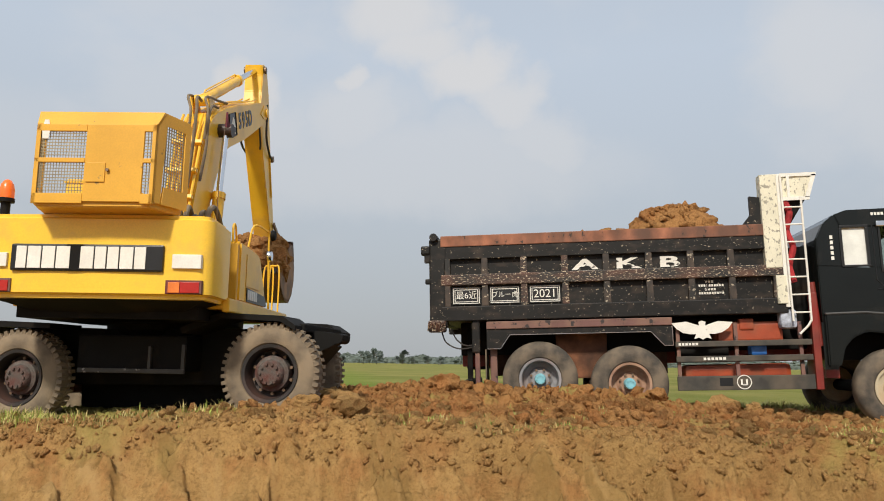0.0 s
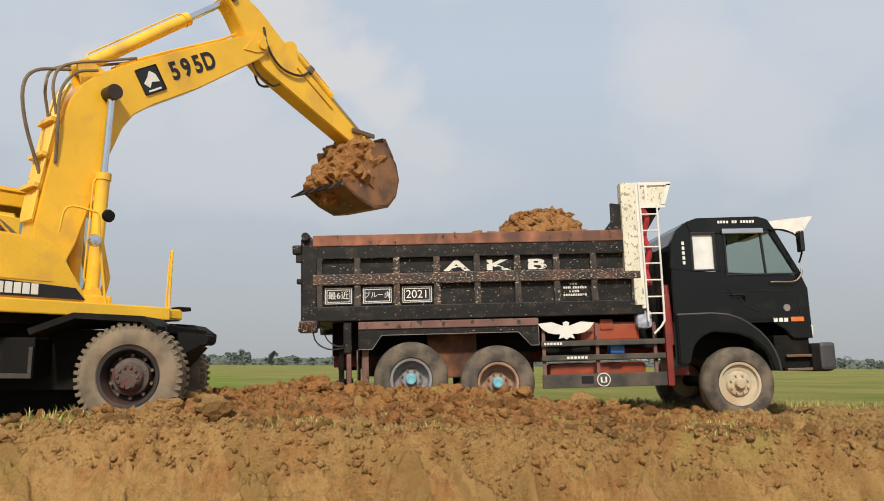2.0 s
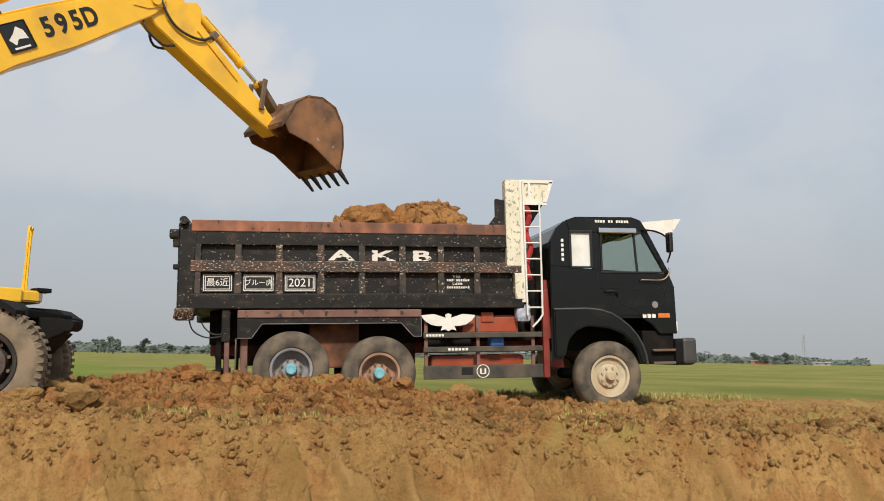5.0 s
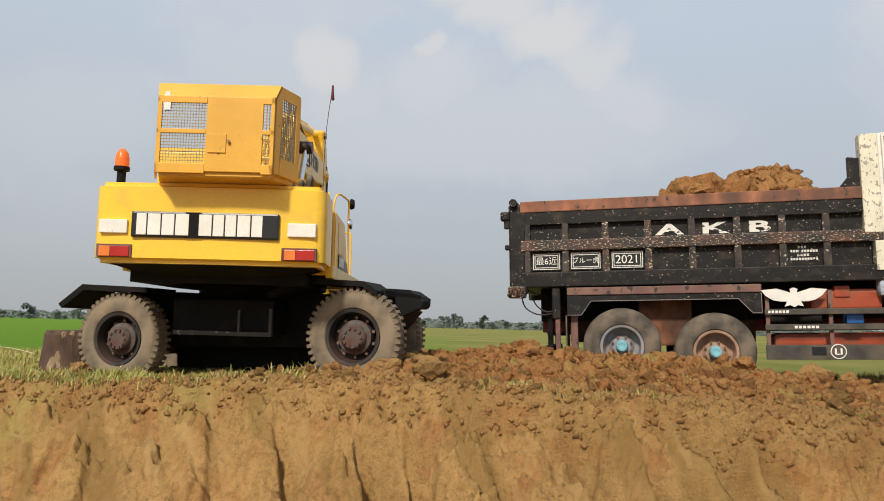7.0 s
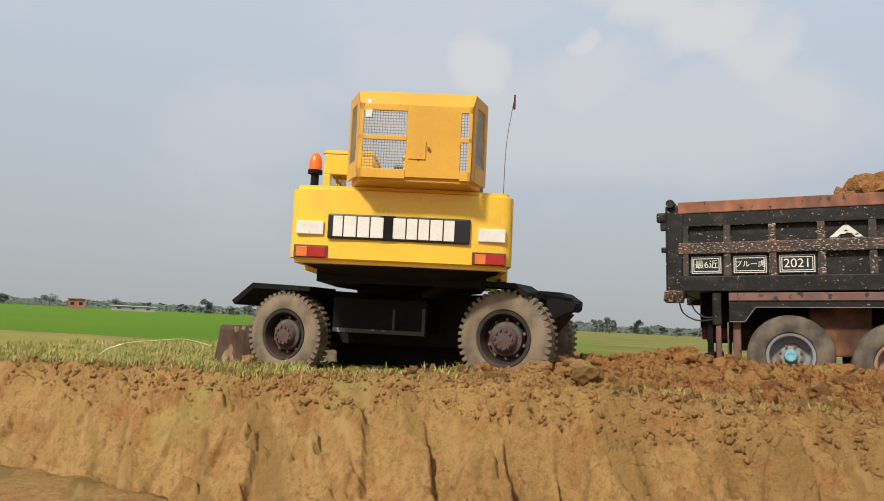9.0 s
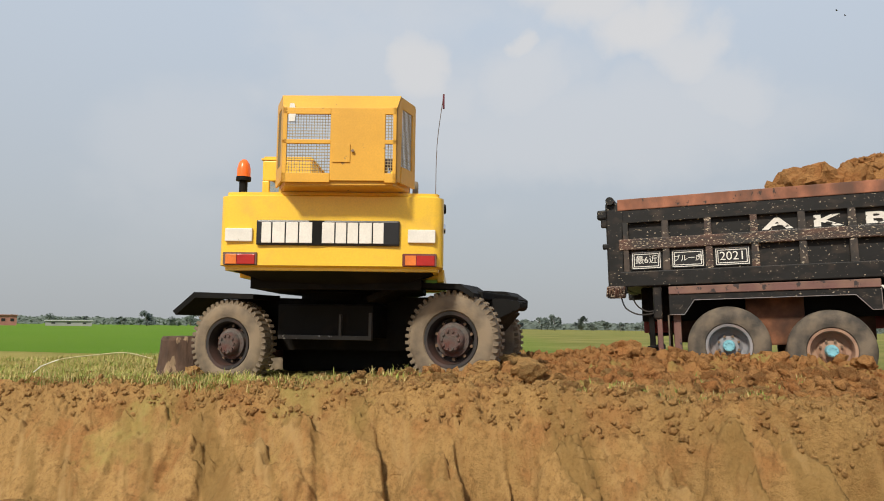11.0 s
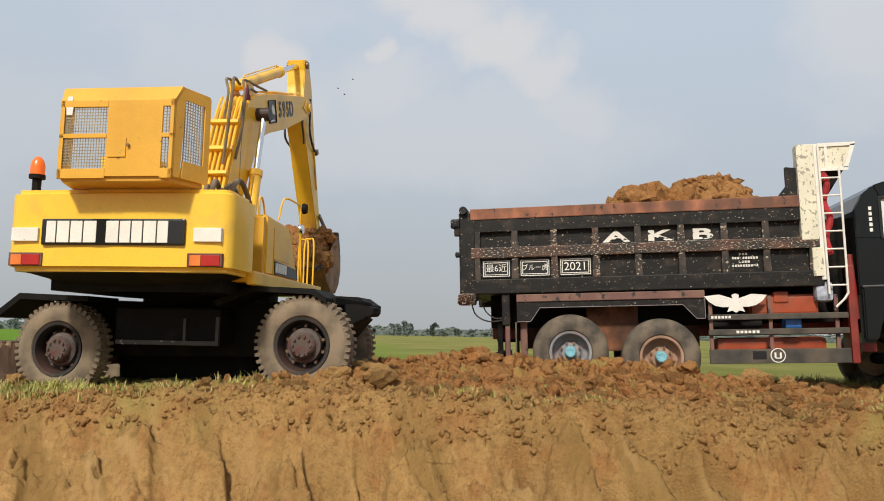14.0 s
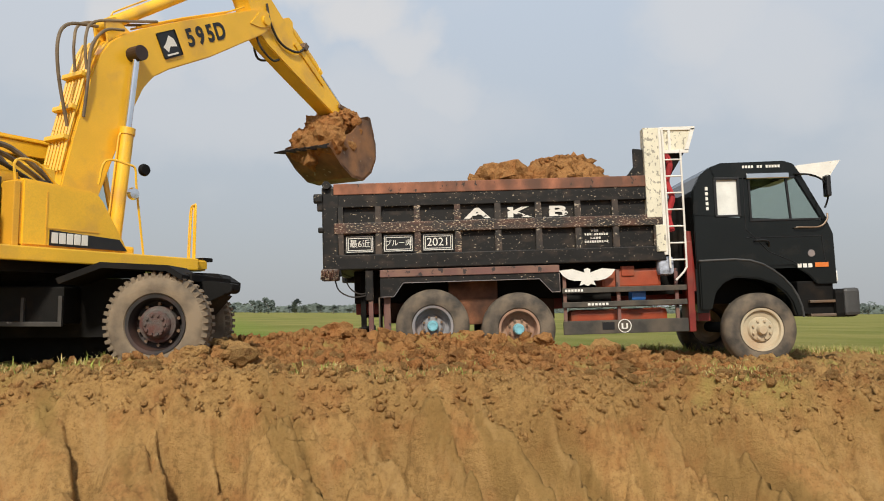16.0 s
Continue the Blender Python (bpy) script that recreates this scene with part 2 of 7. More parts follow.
BARK = mat("stump_bark", (0.085, 0.05, 0.034), 0.95, var=0.5, scale=9, bump=0.8, fine=25, stretch_z=0.35, wear=(0.3, 0.21, 0.13), wear_at=0.62, wear_scale=10)
# leaf colour greyed and lightened: the haze of distance is painted in
HAZED_LEAF = mat("tree_leaves", (0.125, 0.155, 0.14), 0.8, var=0.35, scale=0.6, bump=0)
TRUNK = mat("tree_bark", (0.12, 0.1, 0.08), 0.9)
BRICK_FAR = mat("brick_red_wall", (0.38, 0.17, 0.13), 0.9, var=0.15, scale=0.5)
WALL_FAR = mat("grey_far_wall", (0.35, 0.34, 0.33), 0.9, var=0.15, scale=0.4)
ROOF_FAR = mat("pale_far_roof", (0.6, 0.6, 0.6), 0.7)


def soil_mat(name, col, red, dark):
    """Crumbly soil: broad stains, reddish fresh patches, fine crumbs and cracks."""
    m = bpy.data.materials.new(name)
    m.use_nodes = True
    n, l = m.node_tree.nodes, m.node_tree.links
    b = n["Principled BSDF"]
    b.inputs["Roughness"].default_value = 0.95
    b.inputs["Specular IOR Level"].default_value = 0.05
    g = n.new("ShaderNodeTexCoord")

    def tex(sc, detail=6.0, rough=0.6):
        t = n.new("ShaderNodeTexNoise")
        t.inputs["Scale"].default_value, t.inputs["Detail"].default_value, t.inputs["Roughness"].default_value = sc, detail, rough
        l.new(g.outputs["Object"], t.inputs["Vector"])
        return t.outputs["Fac"]

    def rng(f, lo, hi, a=0.0, z=1.0):
        r = n.new("ShaderNodeMapRange")
        for k, v in (("From Min", lo), ("From Max", hi), ("To Min", a), ("To Max", z)):
            r.inputs[k].default_value = v
        l.new(f, r.inputs["Value"])
        return r.outputs[0]

    def mix(f, a, bb):
        x = n.new("ShaderNodeMix")
        x.data_type = "RGBA"
        l.new(f, x.inputs["Factor"])
        for s, v in (("A", a), ("B", bb)):
            if isinstance(v, tuple):
                x.inputs[s].default_value = (*v, 1)
            else:
                l.new(v, x.inputs[s])
        return x.outputs["Result"]

    c = mix(rng(tex(0.9), 0.35, 0.65), col, tuple(x * 1.25 for x in col))
    c = mix(rng(tex(2.3), 0.48, 0.62, 0, 0.85), c, red)
    c = mix(rng(tex(4.7), 0.55, 0.72, 0, 0.55), c, tuple(x * 1.35 for x in col))
    c = mix(rng(tex(14.0), 0.32, 0.52, 0.45, 0), c, dark)
    crumbs = tex(45.0, 5.0, 0.7)
    c = mix(rng(crumbs, 0.3, 0.5, 0.5, 0), c, dark)
    l.new(c, b.inputs["Base Color"])
    bp = n.new("ShaderNodeBump")
    bp.inputs["Strength"].default_value, bp.inputs["Distance"].default_value = 1.0, 0.05
    l.new(crumbs, bp.inputs["Height"])
    l.new(bp.outputs[0], b.inputs["Normal"])
    return m, c, mix, rng, tex, g, n, l, b


SOIL, soil_c, soil_mix, soil_rng, soil_tex, soil_g, soil_n, soil_l, soil_b = soil_mat("bank_soil", (0.352, 0.213, 0.082), (0.338, 0.168, 0.063), (0.115, 0.062, 0.026))
RED_SOIL = soil_mat("fresh_red_soil", (0.40, 0.205, 0.078), (0.42, 0.18, 0.065), (0.15, 0.068, 0.028))[0]
TOP_SOIL = soil_mat("clod_soil", (0.43, 0.255, 0.1), (0.41, 0.205, 0.08), (0.18, 0.1, 0.042))[0]

# the ground's cover follows the lie of the land: fresh soil between the machines, dry grass on the verge, green rice beyond
sep = soil_n.new("ShaderNodeSeparateXYZ")
soil_l.new(soil_g.outputs["Object"], sep.inputs[0])


def soil_math(op, a, bb):
    x = soil_n.new("ShaderNodeMath")
    x.operation = op
    for i, v in enumerate((a, bb)):
        if isinstance(v, (int, float)):
            x.inputs[i].default_value = v
        else:
            soil_l.new(v, x.inputs[i])
    return x.outputs[0]


wob = soil_math("MULTIPLY", soil_math("SUBTRACT", soil_tex(0.8, 5.0), 0.5), 4.0)
yy = soil_math("ADD", sep.outputs[1], wob)
dry = soil_mix(soil_tex(6.0), (0.27, 0.26, 0.065), (0.42, 0.34, 0.12))
rice = soil_mix(soil_tex(0.05, 8.0), (0.09, 0.2, 0.016), (0.15, 0.24, 0.03))
olive = soil_mix(soil_rng(soil_tex(0.13, 8.0), 0.35, 0.65), (0.15, 0.17, 0.04), (0.27, 0.24, 0.08))
side = soil_rng(soil_math("ADD", sep.outputs[0], soil_math("MULTIPLY", sep.outputs[1], 0.3)), -3.0, 6.0)
crop = soil_mix(side, rice, olive)
fresh_x = soil_math("MULTIPLY", soil_rng(sep.outputs[0], -4.0, -2.6), soil_rng(sep.outputs[0], 4.2, 2.6))
fresh_y = soil_math("MULTIPLY", soil_rng(yy, 6.9, 8.2), soil_rng(yy, 14.5, 13.0))
c = soil_mix(soil_math("MULTIPLY", soil_math("MULTIPLY", fresh_x, fresh_y), 0.7), soil_c, (0.38, 0.175, 0.064))
# the cut face: olive-brown streaks and paler ones along the bucket's way, and dry cracks coloured darker
along = soil_n.new("ShaderNodeCombineXYZ")
soil_l.new(soil_math("ADD", sep.outputs[0], sep.outputs[1]), along.inputs[0])
soil_l.new(soil_math("MULTIPLY", sep.outputs[1], 0.3), along.inputs[1])


def streaks(scale, detail):
    t = soil_n.new("ShaderNodeTexNoise")
    t.inputs["Scale"].default_value, t.inputs["Detail"].default_value = scale, detail
    soil_l.new(along.outputs[0], t.inputs["Vector"])
    return t.outputs["Fac"]


on_face = soil_rng(sep.outputs[1], 6.8, 6.5)
c = soil_mix(soil_math("MULTIPLY", soil_rng(streaks(2.2, 4.0), 0.51, 0.6, 0, 0.7), on_face), c, (0.235, 0.145, 0.052))
c = soil_mix(soil_math("MULTIPLY", soil_rng(streaks(5.5, 5.0), 0.54, 0.68, 0, 0.7), on_face), c, (0.42, 0.27, 0.115))
bent = soil_n.new("ShaderNodeVectorMath")
bent.operation = "ADD"
wander = soil_n.new("ShaderNodeTexNoise")
wander.inputs["Scale"].default_value, wander.inputs["Detail"].default_value = 6.0, 4.0
soil_l.new(soil_g.outputs["Object"], wander.inputs["Vector"])
sway = soil_n.new("ShaderNodeVectorMath")
sway.operation = "SCALE"
sway.inputs["Scale"].default_value = 0.22
soil_l.new(wander.outputs["Color"], sway.inputs[0])
soil_l.new(soil_g.outputs["Object"], bent.inputs[0])
soil_l.new(sway.outputs[0], bent.inputs[1])


def cracks(scale, wide):
    v = soil_n.new("ShaderNodeTexVoronoi")
    v.feature = "DISTANCE_TO_EDGE"
    v.inputs["Scale"].default_value = scale
    soil_l.new(bent.outputs[0], v.inputs["Vector"])
    return soil_rng(v.outputs["Distance"], 0.0, wide, 1.0, 0.0)


near = soil_rng(sep.outputs[1], 9.5, 7.5)
crack = soil_math("MULTIPLY", soil_math("MAXIMUM", soil_math("MULTIPLY", cracks(4.5, 0.05), soil_rng(soil_tex(1.3, 3.0), 0.56, 0.64)), soil_math("MULTIPLY", cracks(11.0, 0.06), soil_rng(soil_tex(2.1, 3.0), 0.57, 0.66, 0, 0.5))), near)
c = soil_mix(soil_math("MULTIPLY", crack, 0.16), c, (0.12, 0.065, 0.025))
relief = soil_n.new("ShaderNodeBump")
relief.inputs["Strength"].default_value, relief.inputs["Distance"].default_value = 0.5, 0.012
relief.invert = True
soil_l.new(crack, relief.inputs["Height"])
crumble = soil_n.new("ShaderNodeBump")
crumble.inputs["Strength"].default_value, crumble.inputs["Distance"].default_value = 1.0, 0.035
soil_l.new(soil_tex(38.0, 6.0, 0.72), crumble.inputs["Height"])
soil_l.new(soil_rng(sep.outputs[1], 6.75, 6.5, 1.0, 0.7), crumble.inputs["Strength"])
soil_l.new(relief.outputs[0], crumble.inputs["Normal"])
soil_l.new(crumble.outputs[0], soil_b.inputs["Normal"])
verge = soil_math("MULTIPLY", soil_rng(sep.outputs[0], -2.8, -4.2), soil_math("MULTIPLY", soil_rng(yy, 6.6, 7.4), 0.92))
c = soil_mix(verge, c, dry)
patch = soil_math("MULTIPLY", soil_rng(soil_tex(1.1, 4.0), 0.53, 0.62), soil_math("MULTIPLY", soil_rng(yy, 6.7, 7.2), 0.6))
c = soil_mix(patch, c, dry)
c = soil_mix(soil_rng(yy, 13.2, 14.5), c, olive)
c = soil_mix(soil_rng(sep.outputs[1], 16.5, 19.0), c, crop)
soil_l.new(c, soil_b.inputs["Base Color"])


# ---- builders ----
FINE = ("wire_screen", "painted_bars", "painted_lines", "pillar_bars", "model_bars")   # rows too small to pick apart


def part(name, bm, material, parent=None, label="", smooth=False):
    me = bpy.data.meshes.new(name)
    bmesh.ops.recalc_face_normals(bm, faces=bm.faces)
    bm.to_mesh(me)
    bm.free()
    me.materials.append(material)
    if smooth:
        me.shade_smooth()
        me.set_sharp_from_angle(angle=radians(38))
    ob = new(name, me)
    ob.parent = parent
    if label:
        tagged(ob, label, kind="stuff" if name in FINE else "")
    elif name in FINE:
        tagged(ob, kind="stuff")
    return ob


def again(ob, m, parent=None):
    """Another object on the same mesh."""
    o = new(ob.name.split(".")[0], ob.data)
    o.parent = parent if parent else ob.parent
    o.matrix_basis = m
    return o


def bx(bm, lo, hi, bevel=0.0, m=None):
    mm = Matrix.Translation([(a + b) / 2 for a, b in zip(lo, hi)]) @ Matrix.Diagonal([abs(b - a) for a, b in zip(lo, hi)] + [1])
    vs = bmesh.ops.create_cube(bm, size=1, matrix=(m @ mm) if m else mm)["verts"]
    if bevel:
        bmesh.ops.bevel(bm, geom=list({e for v in vs for e in v.link_edges}), offset=bevel, segments=2, affect="EDGES", profile=0.6)
    return bm


def box(lo, hi, bevel=0.0):
    return bx(bmesh.new(), lo, hi, bevel)


def rod(bm, p, q, r, seg=12, r2=None):
    p, q = Vector(p), Vector(q)
    d = q - p
    m = Matrix.Translation((p + q) / 2) @ d.to_track_quat("Z", "Y").to_matrix().to_4x4()
    bmesh.ops.create_cone(bm, cap_ends=True, segments=seg, radius1=r, radius2=r if r2 is None else r2, depth=d.length, matrix=m)
    return bm


def tube(bm, pts, r, seg=7):
    pts = [Vector(p) for p in pts]
    rings = []
    for i, p in enumerate(pts):
        d = (pts[min(i + 1, len(pts) - 1)] - pts[max(i - 1, 0)]).normalized()
        a = d.orthogonal().normalized()
        if rings:
            a = (rings[-1][1] - d * rings[-1][1].dot(d)).normalized()
        b = d.cross(a)
        rings.append(([bm.verts.new(p + r * (math.cos(k * math.tau / seg) * a + math.sin(k * math.tau / seg) * b)) for k in range(seg)], a))
    for (u, _), (v, _) in zip(rings, rings[1:]):
        for k in range(seg):
            bm.faces.new((u[k], u[(k + 1) % seg], v[(k + 1) % seg], v[k]))
    bm.faces.new(rings[0][0][::-1])
    bm.faces.new(rings[-1][0])
    return bm


def curve(pts, n=6):
    """A smooth way through a few points."""
    pts = [Vector(p) for p in pts]
    q = [2 * pts[0] - pts[1], *pts, 2 * pts[-1] - pts[-2]]
    res = []
    for i in range(1, len(q) - 2):
        for k in range(n):
            t = k / n
            res.append(0.5 * (2 * q[i] + t * (q[i + 1] - q[i - 1]) + t * t * (2 * q[i - 1] - 5 * q[i] + 4 * q[i + 1] - q[i + 2]) + t ** 3 * (3 * q[i] - q[i - 1] - 3 * q[i + 1] + q[i + 2])))
    return res + [pts[-1]]


def prism(bm, pts, y0, y1, bevel=0.0):
    """A plate or beam whose outline is given in x and z, from y0 to y1."""
    a = [bm.verts.new((x, y0, z)) for x, z in pts]
    b = [bm.verts.new((x, y1, z)) for x, z in pts]
    n = len(pts)
    bm.faces.new(a)
    bm.faces.new(b[::-1])
    for i in range(n):
        bm.faces.new((a[i], a[(i + 1) % n], b[(i + 1) % n], b[i]))
    if bevel:
        bmesh.ops.recalc_face_normals(bm, faces=bm.faces)
        bmesh.ops.bevel(bm, geom=list({e for v in a + b for e in v.link_edges}), offset=bevel, segments=2, affect="EDGES")
    return bm


def lathe(bm, prof, seg=40, m=None):
    """A body turned about the y axis, from pairs of radius and y."""
    rings = []
    for r, y in prof:
        rings.append([bm.verts.new(Vector((r * math.cos(k * math.tau / seg), y, r * math.sin(k * math.tau / seg)))) for k in range(seg)])
    for u, v in zip(rings, rings[1:]):
        for k in range(seg):
            bm.faces.new((u[k], u[(k + 1) % seg], v[(k + 1) % seg], v[k]))
    if m:
        bmesh.ops.transform(bm, matrix=m, verts=[v for r in rings for v in r])
    return bm


def lettering(name, text, size, m, material, parent, depth=0.004, label="", heavy=0.0):
    cu = bpy.data.curves.new(name, "FONT")
    cu.body, cu.size, cu.align_x, cu.align_y, cu.extrude, cu.offset = text, size, "CENTER", "CENTER", depth, heavy
    tmp = new(name, cu)
    me = bpy.data.meshes.new_from_object(tmp.evaluated_get(bpy.context.evaluated_depsgraph_get()))
    bpy.data.objects.remove(tmp)
    me.materials.clear()
    me.materials.append(material)
    ob = new(name, me)
    ob.parent = parent
    ob.matrix_basis = m
    if label:
        tagged(ob, label)
    return ob


def lattice(x, y, seed):
    """Smooth random heights between -1 and 1 over a unit grid."""
    xi, yi = np.floor(x).astype(np.int64), np.floor(y).astype(np.int64)
    fx, fy = x - xi, y - yi
    fx, fy = fx * fx * (3 - 2 * fx), fy * fy * (3 - 2 * fy)

    def h(a, b):
        k = (a * 374761393 + b * 668265263 + seed * 974711) & 0x7FFFFFFF
        k = ((k ^ (k >> 13)) * 1274126177) & 0x7FFFFFFF
        return ((k ^ (k >> 16)) & 0xFFFF) / 32767.5 - 1

    return (h(xi, yi) * (1 - fx) + h(xi + 1, yi) * fx) * (1 - fy) + (h(xi, yi + 1) * (1 - fx) + h(xi + 1, yi + 1) * fx) * fy


def fbm(x, y, seed, octaves=4, gain=0.5):
    return sum(gain ** k * lattice(x * 2 ** k, y * 2 ** k, seed + k) for k in range(octaves))


def blocks(x, y, seed):
    """Broken lumps over a unit grid: the height of each lump, falling to 0 in the gaps between them."""
    xi, yi = np.floor(x).astype(np.int64), np.floor(y).astype(np.int64)
    f1, f2, tall = np.full(x.shape, 9.0), np.full(x.shape, 9.0), np.zeros(x.shape)

    def h(a, b, k):
        q = (a * 374761393 + b * 668265263 + (seed + 101 * k) * 974711) & 0x7FFFFFFF
        q = ((q ^ (q >> 13)) * 1274126177) & 0x7FFFFFFF
        return ((q ^ (q >> 16)) & 0xFFFF) / 65535

    for i in (-1, 0, 1):
        for j in (-1, 0, 1):
            a, b = xi + i, yi + j
            d = np.hypot(a + h(a, b, 1) - x, b + h(a, b, 2) - y)
            near_ = d < f1
            f2 = np.where(near_, f1, np.minimum(f2, d))
            tall = np.where(near_, h(a, b, 3), tall)
            f1 = np.where(near_, d, f1)
    v = np.clip((f2 - f1) / 0.4, 0, 1)
    return v ** 0.6 * (0.25 + 0.75 * tall)


def smooth01(v):
    v = np.clip(v, 0, 1)
    return v * v * (3 - 2 * v)


# ---- ground: lower ground, cut bank, the road bed with its heaps, and the fields to the horizon ----
def edge_y(x):
    return 6.72 + 0.1 * lattice(x * 0.6, 0 * x, 5) + 0.05 * lattice(x * 2.1, 0 * x, 6)


SCRAPES = []
scrape_rnd = random.Random(19)
spot = -13.0
while spot < 11.0:
    # across, width, depth, where it begins and ends down the face
    SCRAPES.append((spot, scrape_rnd.uniform(0.3, 0.7), scrape_rnd.uniform(0.16, 0.62), scrape_rnd.uniform(0.02, 0.3), scrape_rnd.uniform(0.75, 1.3)))
    spot += scrape_rnd.uniform(0.3, 0.75)


def scrapes(s, d):
    """Depth of the bucket's scrapes: each has a steep wall on one side and a long smooth ramp on the other."""
    deep = np.zeros(s.shape)
    for at_, wide, depth, d0, d1 in SCRAPES:
        q = (s - at_) / wide
        cut = depth * smooth01(q / 0.13) * (1 - smooth01(q)) * smooth01((d - d0) / 0.22) * smooth01((d1 - d) / 0.3)
        deep = np.maximum(deep, cut)
    return deep


def ground_z(x, y):
    x, y = np.asarray(x, float), np.asarray(y, float)
    e = edge_y(x)
    top = 0.08 + 0.09 * np.exp(-((x + 2.0) / 3.0) ** 2) - 0.1 * smooth01((-x - 5.0) / 4.0) + 0.02 * fbm(x * 0.9, y * 0.9, 11, 3)
    # loose soil heaped between the machines and along the truck's rear wheels
    heap = 0.2 * np.exp(-((x - 0.2) / 1.9) ** 2 - ((y - 10.3) / 0.75) ** 2) + 0.13 * np.exp(-((x + 1.9) / 1.2) ** 2 - ((y - 10.6) / 1.6) ** 2)
    heap = heap + 0.07 * np.exp(-((x + 2.6) / 1.0) ** 2 - ((y - 7.5) / 0.5) ** 2)
    loose = np.clip(np.exp(-((x + 0.3) / 2.9) ** 4) * smooth01((y - 7.0) / 1.2) * smooth01((13.5 - y) / 1.5), 0, 1)
    crumb = 0.1 * np.abs(fbm(x * 2.7, y * 2.7, 21, 4, 0.62)) + 0.03 * np.abs(fbm(x * 8, y * 8, 31, 3, 0.6))
    top = top + heap + loose * crumb + (1 - loose) * (0.04 * fbm(x * 2.2, y * 2.2, 41, 4, 0.6) + 0.05 * np.abs(fbm(x * 6, y * 6, 45, 3, 0.65)))
    # broken clods along the road bed's edge and over the fresh soil
    lumpy = smooth01((x + 4.6) / 1.2) * smooth01((12.0 - y) / 1.5) * (0.55 + 0.45 * smooth01(1.5 * fbm(x * 0.7, y * 0.9, 121, 2) + 0.5))
    wx, wy = x + 0.12 * fbm(x * 3, y * 3, 131, 2), y + 0.12 * fbm(x * 3, y * 3, 141, 2)
    top = top + lumpy * (0.1 * blocks(wx * 4.2, wy * 4.2, 3) + 0.065 * blocks(wx * 9, wy * 9, 5) - 0.055)
    heap_far = 0.68 * np.exp(-((x + 4.95) / 1.7) ** 4 - ((y - 11.3) / 0.6) ** 2)
    top = top + heap_far * (1 + 0.35 * fbm(x * 2, y * 2, 111, 3))
    rut = smooth01((x - 2.6) / 0.8) * np.exp(-((y - 11.6) / 0.8) ** 2)
    top = top - 0.09 * rut - 0.05 * smooth01((x - 3.5) / 4)
    far = smooth01((y - 13.6) / 2.5)
    top = top * (1 - far) + far * (-0.32 + 0.05 * fbm(x * 0.3, y * 0.3, 51, 3) * np.exp(-y / 60))
    # cut face with slanting bucket scrapes and crumbled pockets
    d = np.clip((e - y) / 0.85, 0, 1.2)
    lean = 0.3 + 0.65 * smooth01((x + 4.5) / 4.0)
    s = x - lean * (e - y) + 0.05 * lattice(x * 1.3, y * 2.6, 63)
    big = fbm(s * 0.9, d * 0.4, 61, 2)
    gouge = scrapes(s, d) * (0.3 + 1.05 * smooth01((x + 4.4) / 3.0))
    scrape = 0.12 * big * smooth01(d * 2.2) - gouge + 0.035 * fbm(s * 4.5, d * 0.5, 67, 3, 0.55) * smooth01(d * 3)
    face = -1.12 * np.minimum(d, 1) ** 0.85 + scrape + (0.04 + 0.06 * smooth01((0.4 - d) * 5)) * fbm(x * 4, y * 7, 81, 5, 0.66) * smooth01(d * 5)
    # crumbled pockets where the face has fallen out
    pocket = smooth01((fbm(x * 1.1 + 3, y * 2.2, 151, 3) - 0.02) * 4) * smooth01(d * 6)
    face = face + pocket * (0.14 * blocks(wx * 5, wy * 7, 7) + 0.085 * blocks(wx * 11, wy * 14, 9) - 0.13)
    low = smooth01((5.85 - y) / 0.4)
    return np.where(y < e, np.where(y < 5.4, -0.9, (top + face) * (1 - low) + -0.9 * low), top)


def build_ground():
    xs = np.concatenate([[-2500, -1200, -600, -300, -150, -80, -45, -28, -20, -16], np.arange(-13, -9, 0.12), np.arange(-9, -7.5, 0.04), np.arange(-7.5, 7.5, 0.022), np.arange(7.5, 9, 0.04), np.arange(9, 14, 0.1), [16, 20, 28, 45, 80, 150, 300, 600, 1200, 2500]])
    ys = np.concatenate([[-300, -60, -20, -6, 0, 3, 4.6, 5.3], np.arange(5.6, 7.0, 0.016), np.arange(7.0, 9.5, 0.028), np.arange(9.5, 12.4, 0.045), np.arange(12.4, 17, 0.12), [18, 20, 23, 27, 33, 42, 55, 80, 120, 200, 400, 800, 1500, 3500]])
    gx, gy = np.meshgrid(xs, ys)
    gz = ground_z(gx, gy)
    nx, ny = len(xs), len(ys)
    i = np.arange(nx * ny).reshape(ny, nx)
    faces = np.stack([i[:-1, :-1], i[:-1, 1:], i[1:, 1:], i[1:, :-1]], -1).reshape(-1, 4)
    me = bpy.data.meshes.new("ground")
    me.vertices.add(nx * ny)
    me.vertices.foreach_set("co", np.stack([gx, gy, gz], -1).ravel())
    me.loops.add(faces.size)
    me.loops.foreach_set("vertex_index", faces.ravel())
    me.polygons.add(len(faces))
    me.polygons.foreach_set("loop_start", np.arange(len(faces)) * 4)
    me.update(calc_edges=True)
    me.validate()
    me.shade_smooth()
    me.materials.append(SOIL)
    return tagged(new("ground", me), "ochre earth bank and road bed running into green fields", "ground", kind="structure")


def soup(name, verts, faces, material):
    me = bpy.data.meshes.new(name)
    me.from_pydata(verts, [], faces)
    me.materials.append(material)
    return new(name, me)


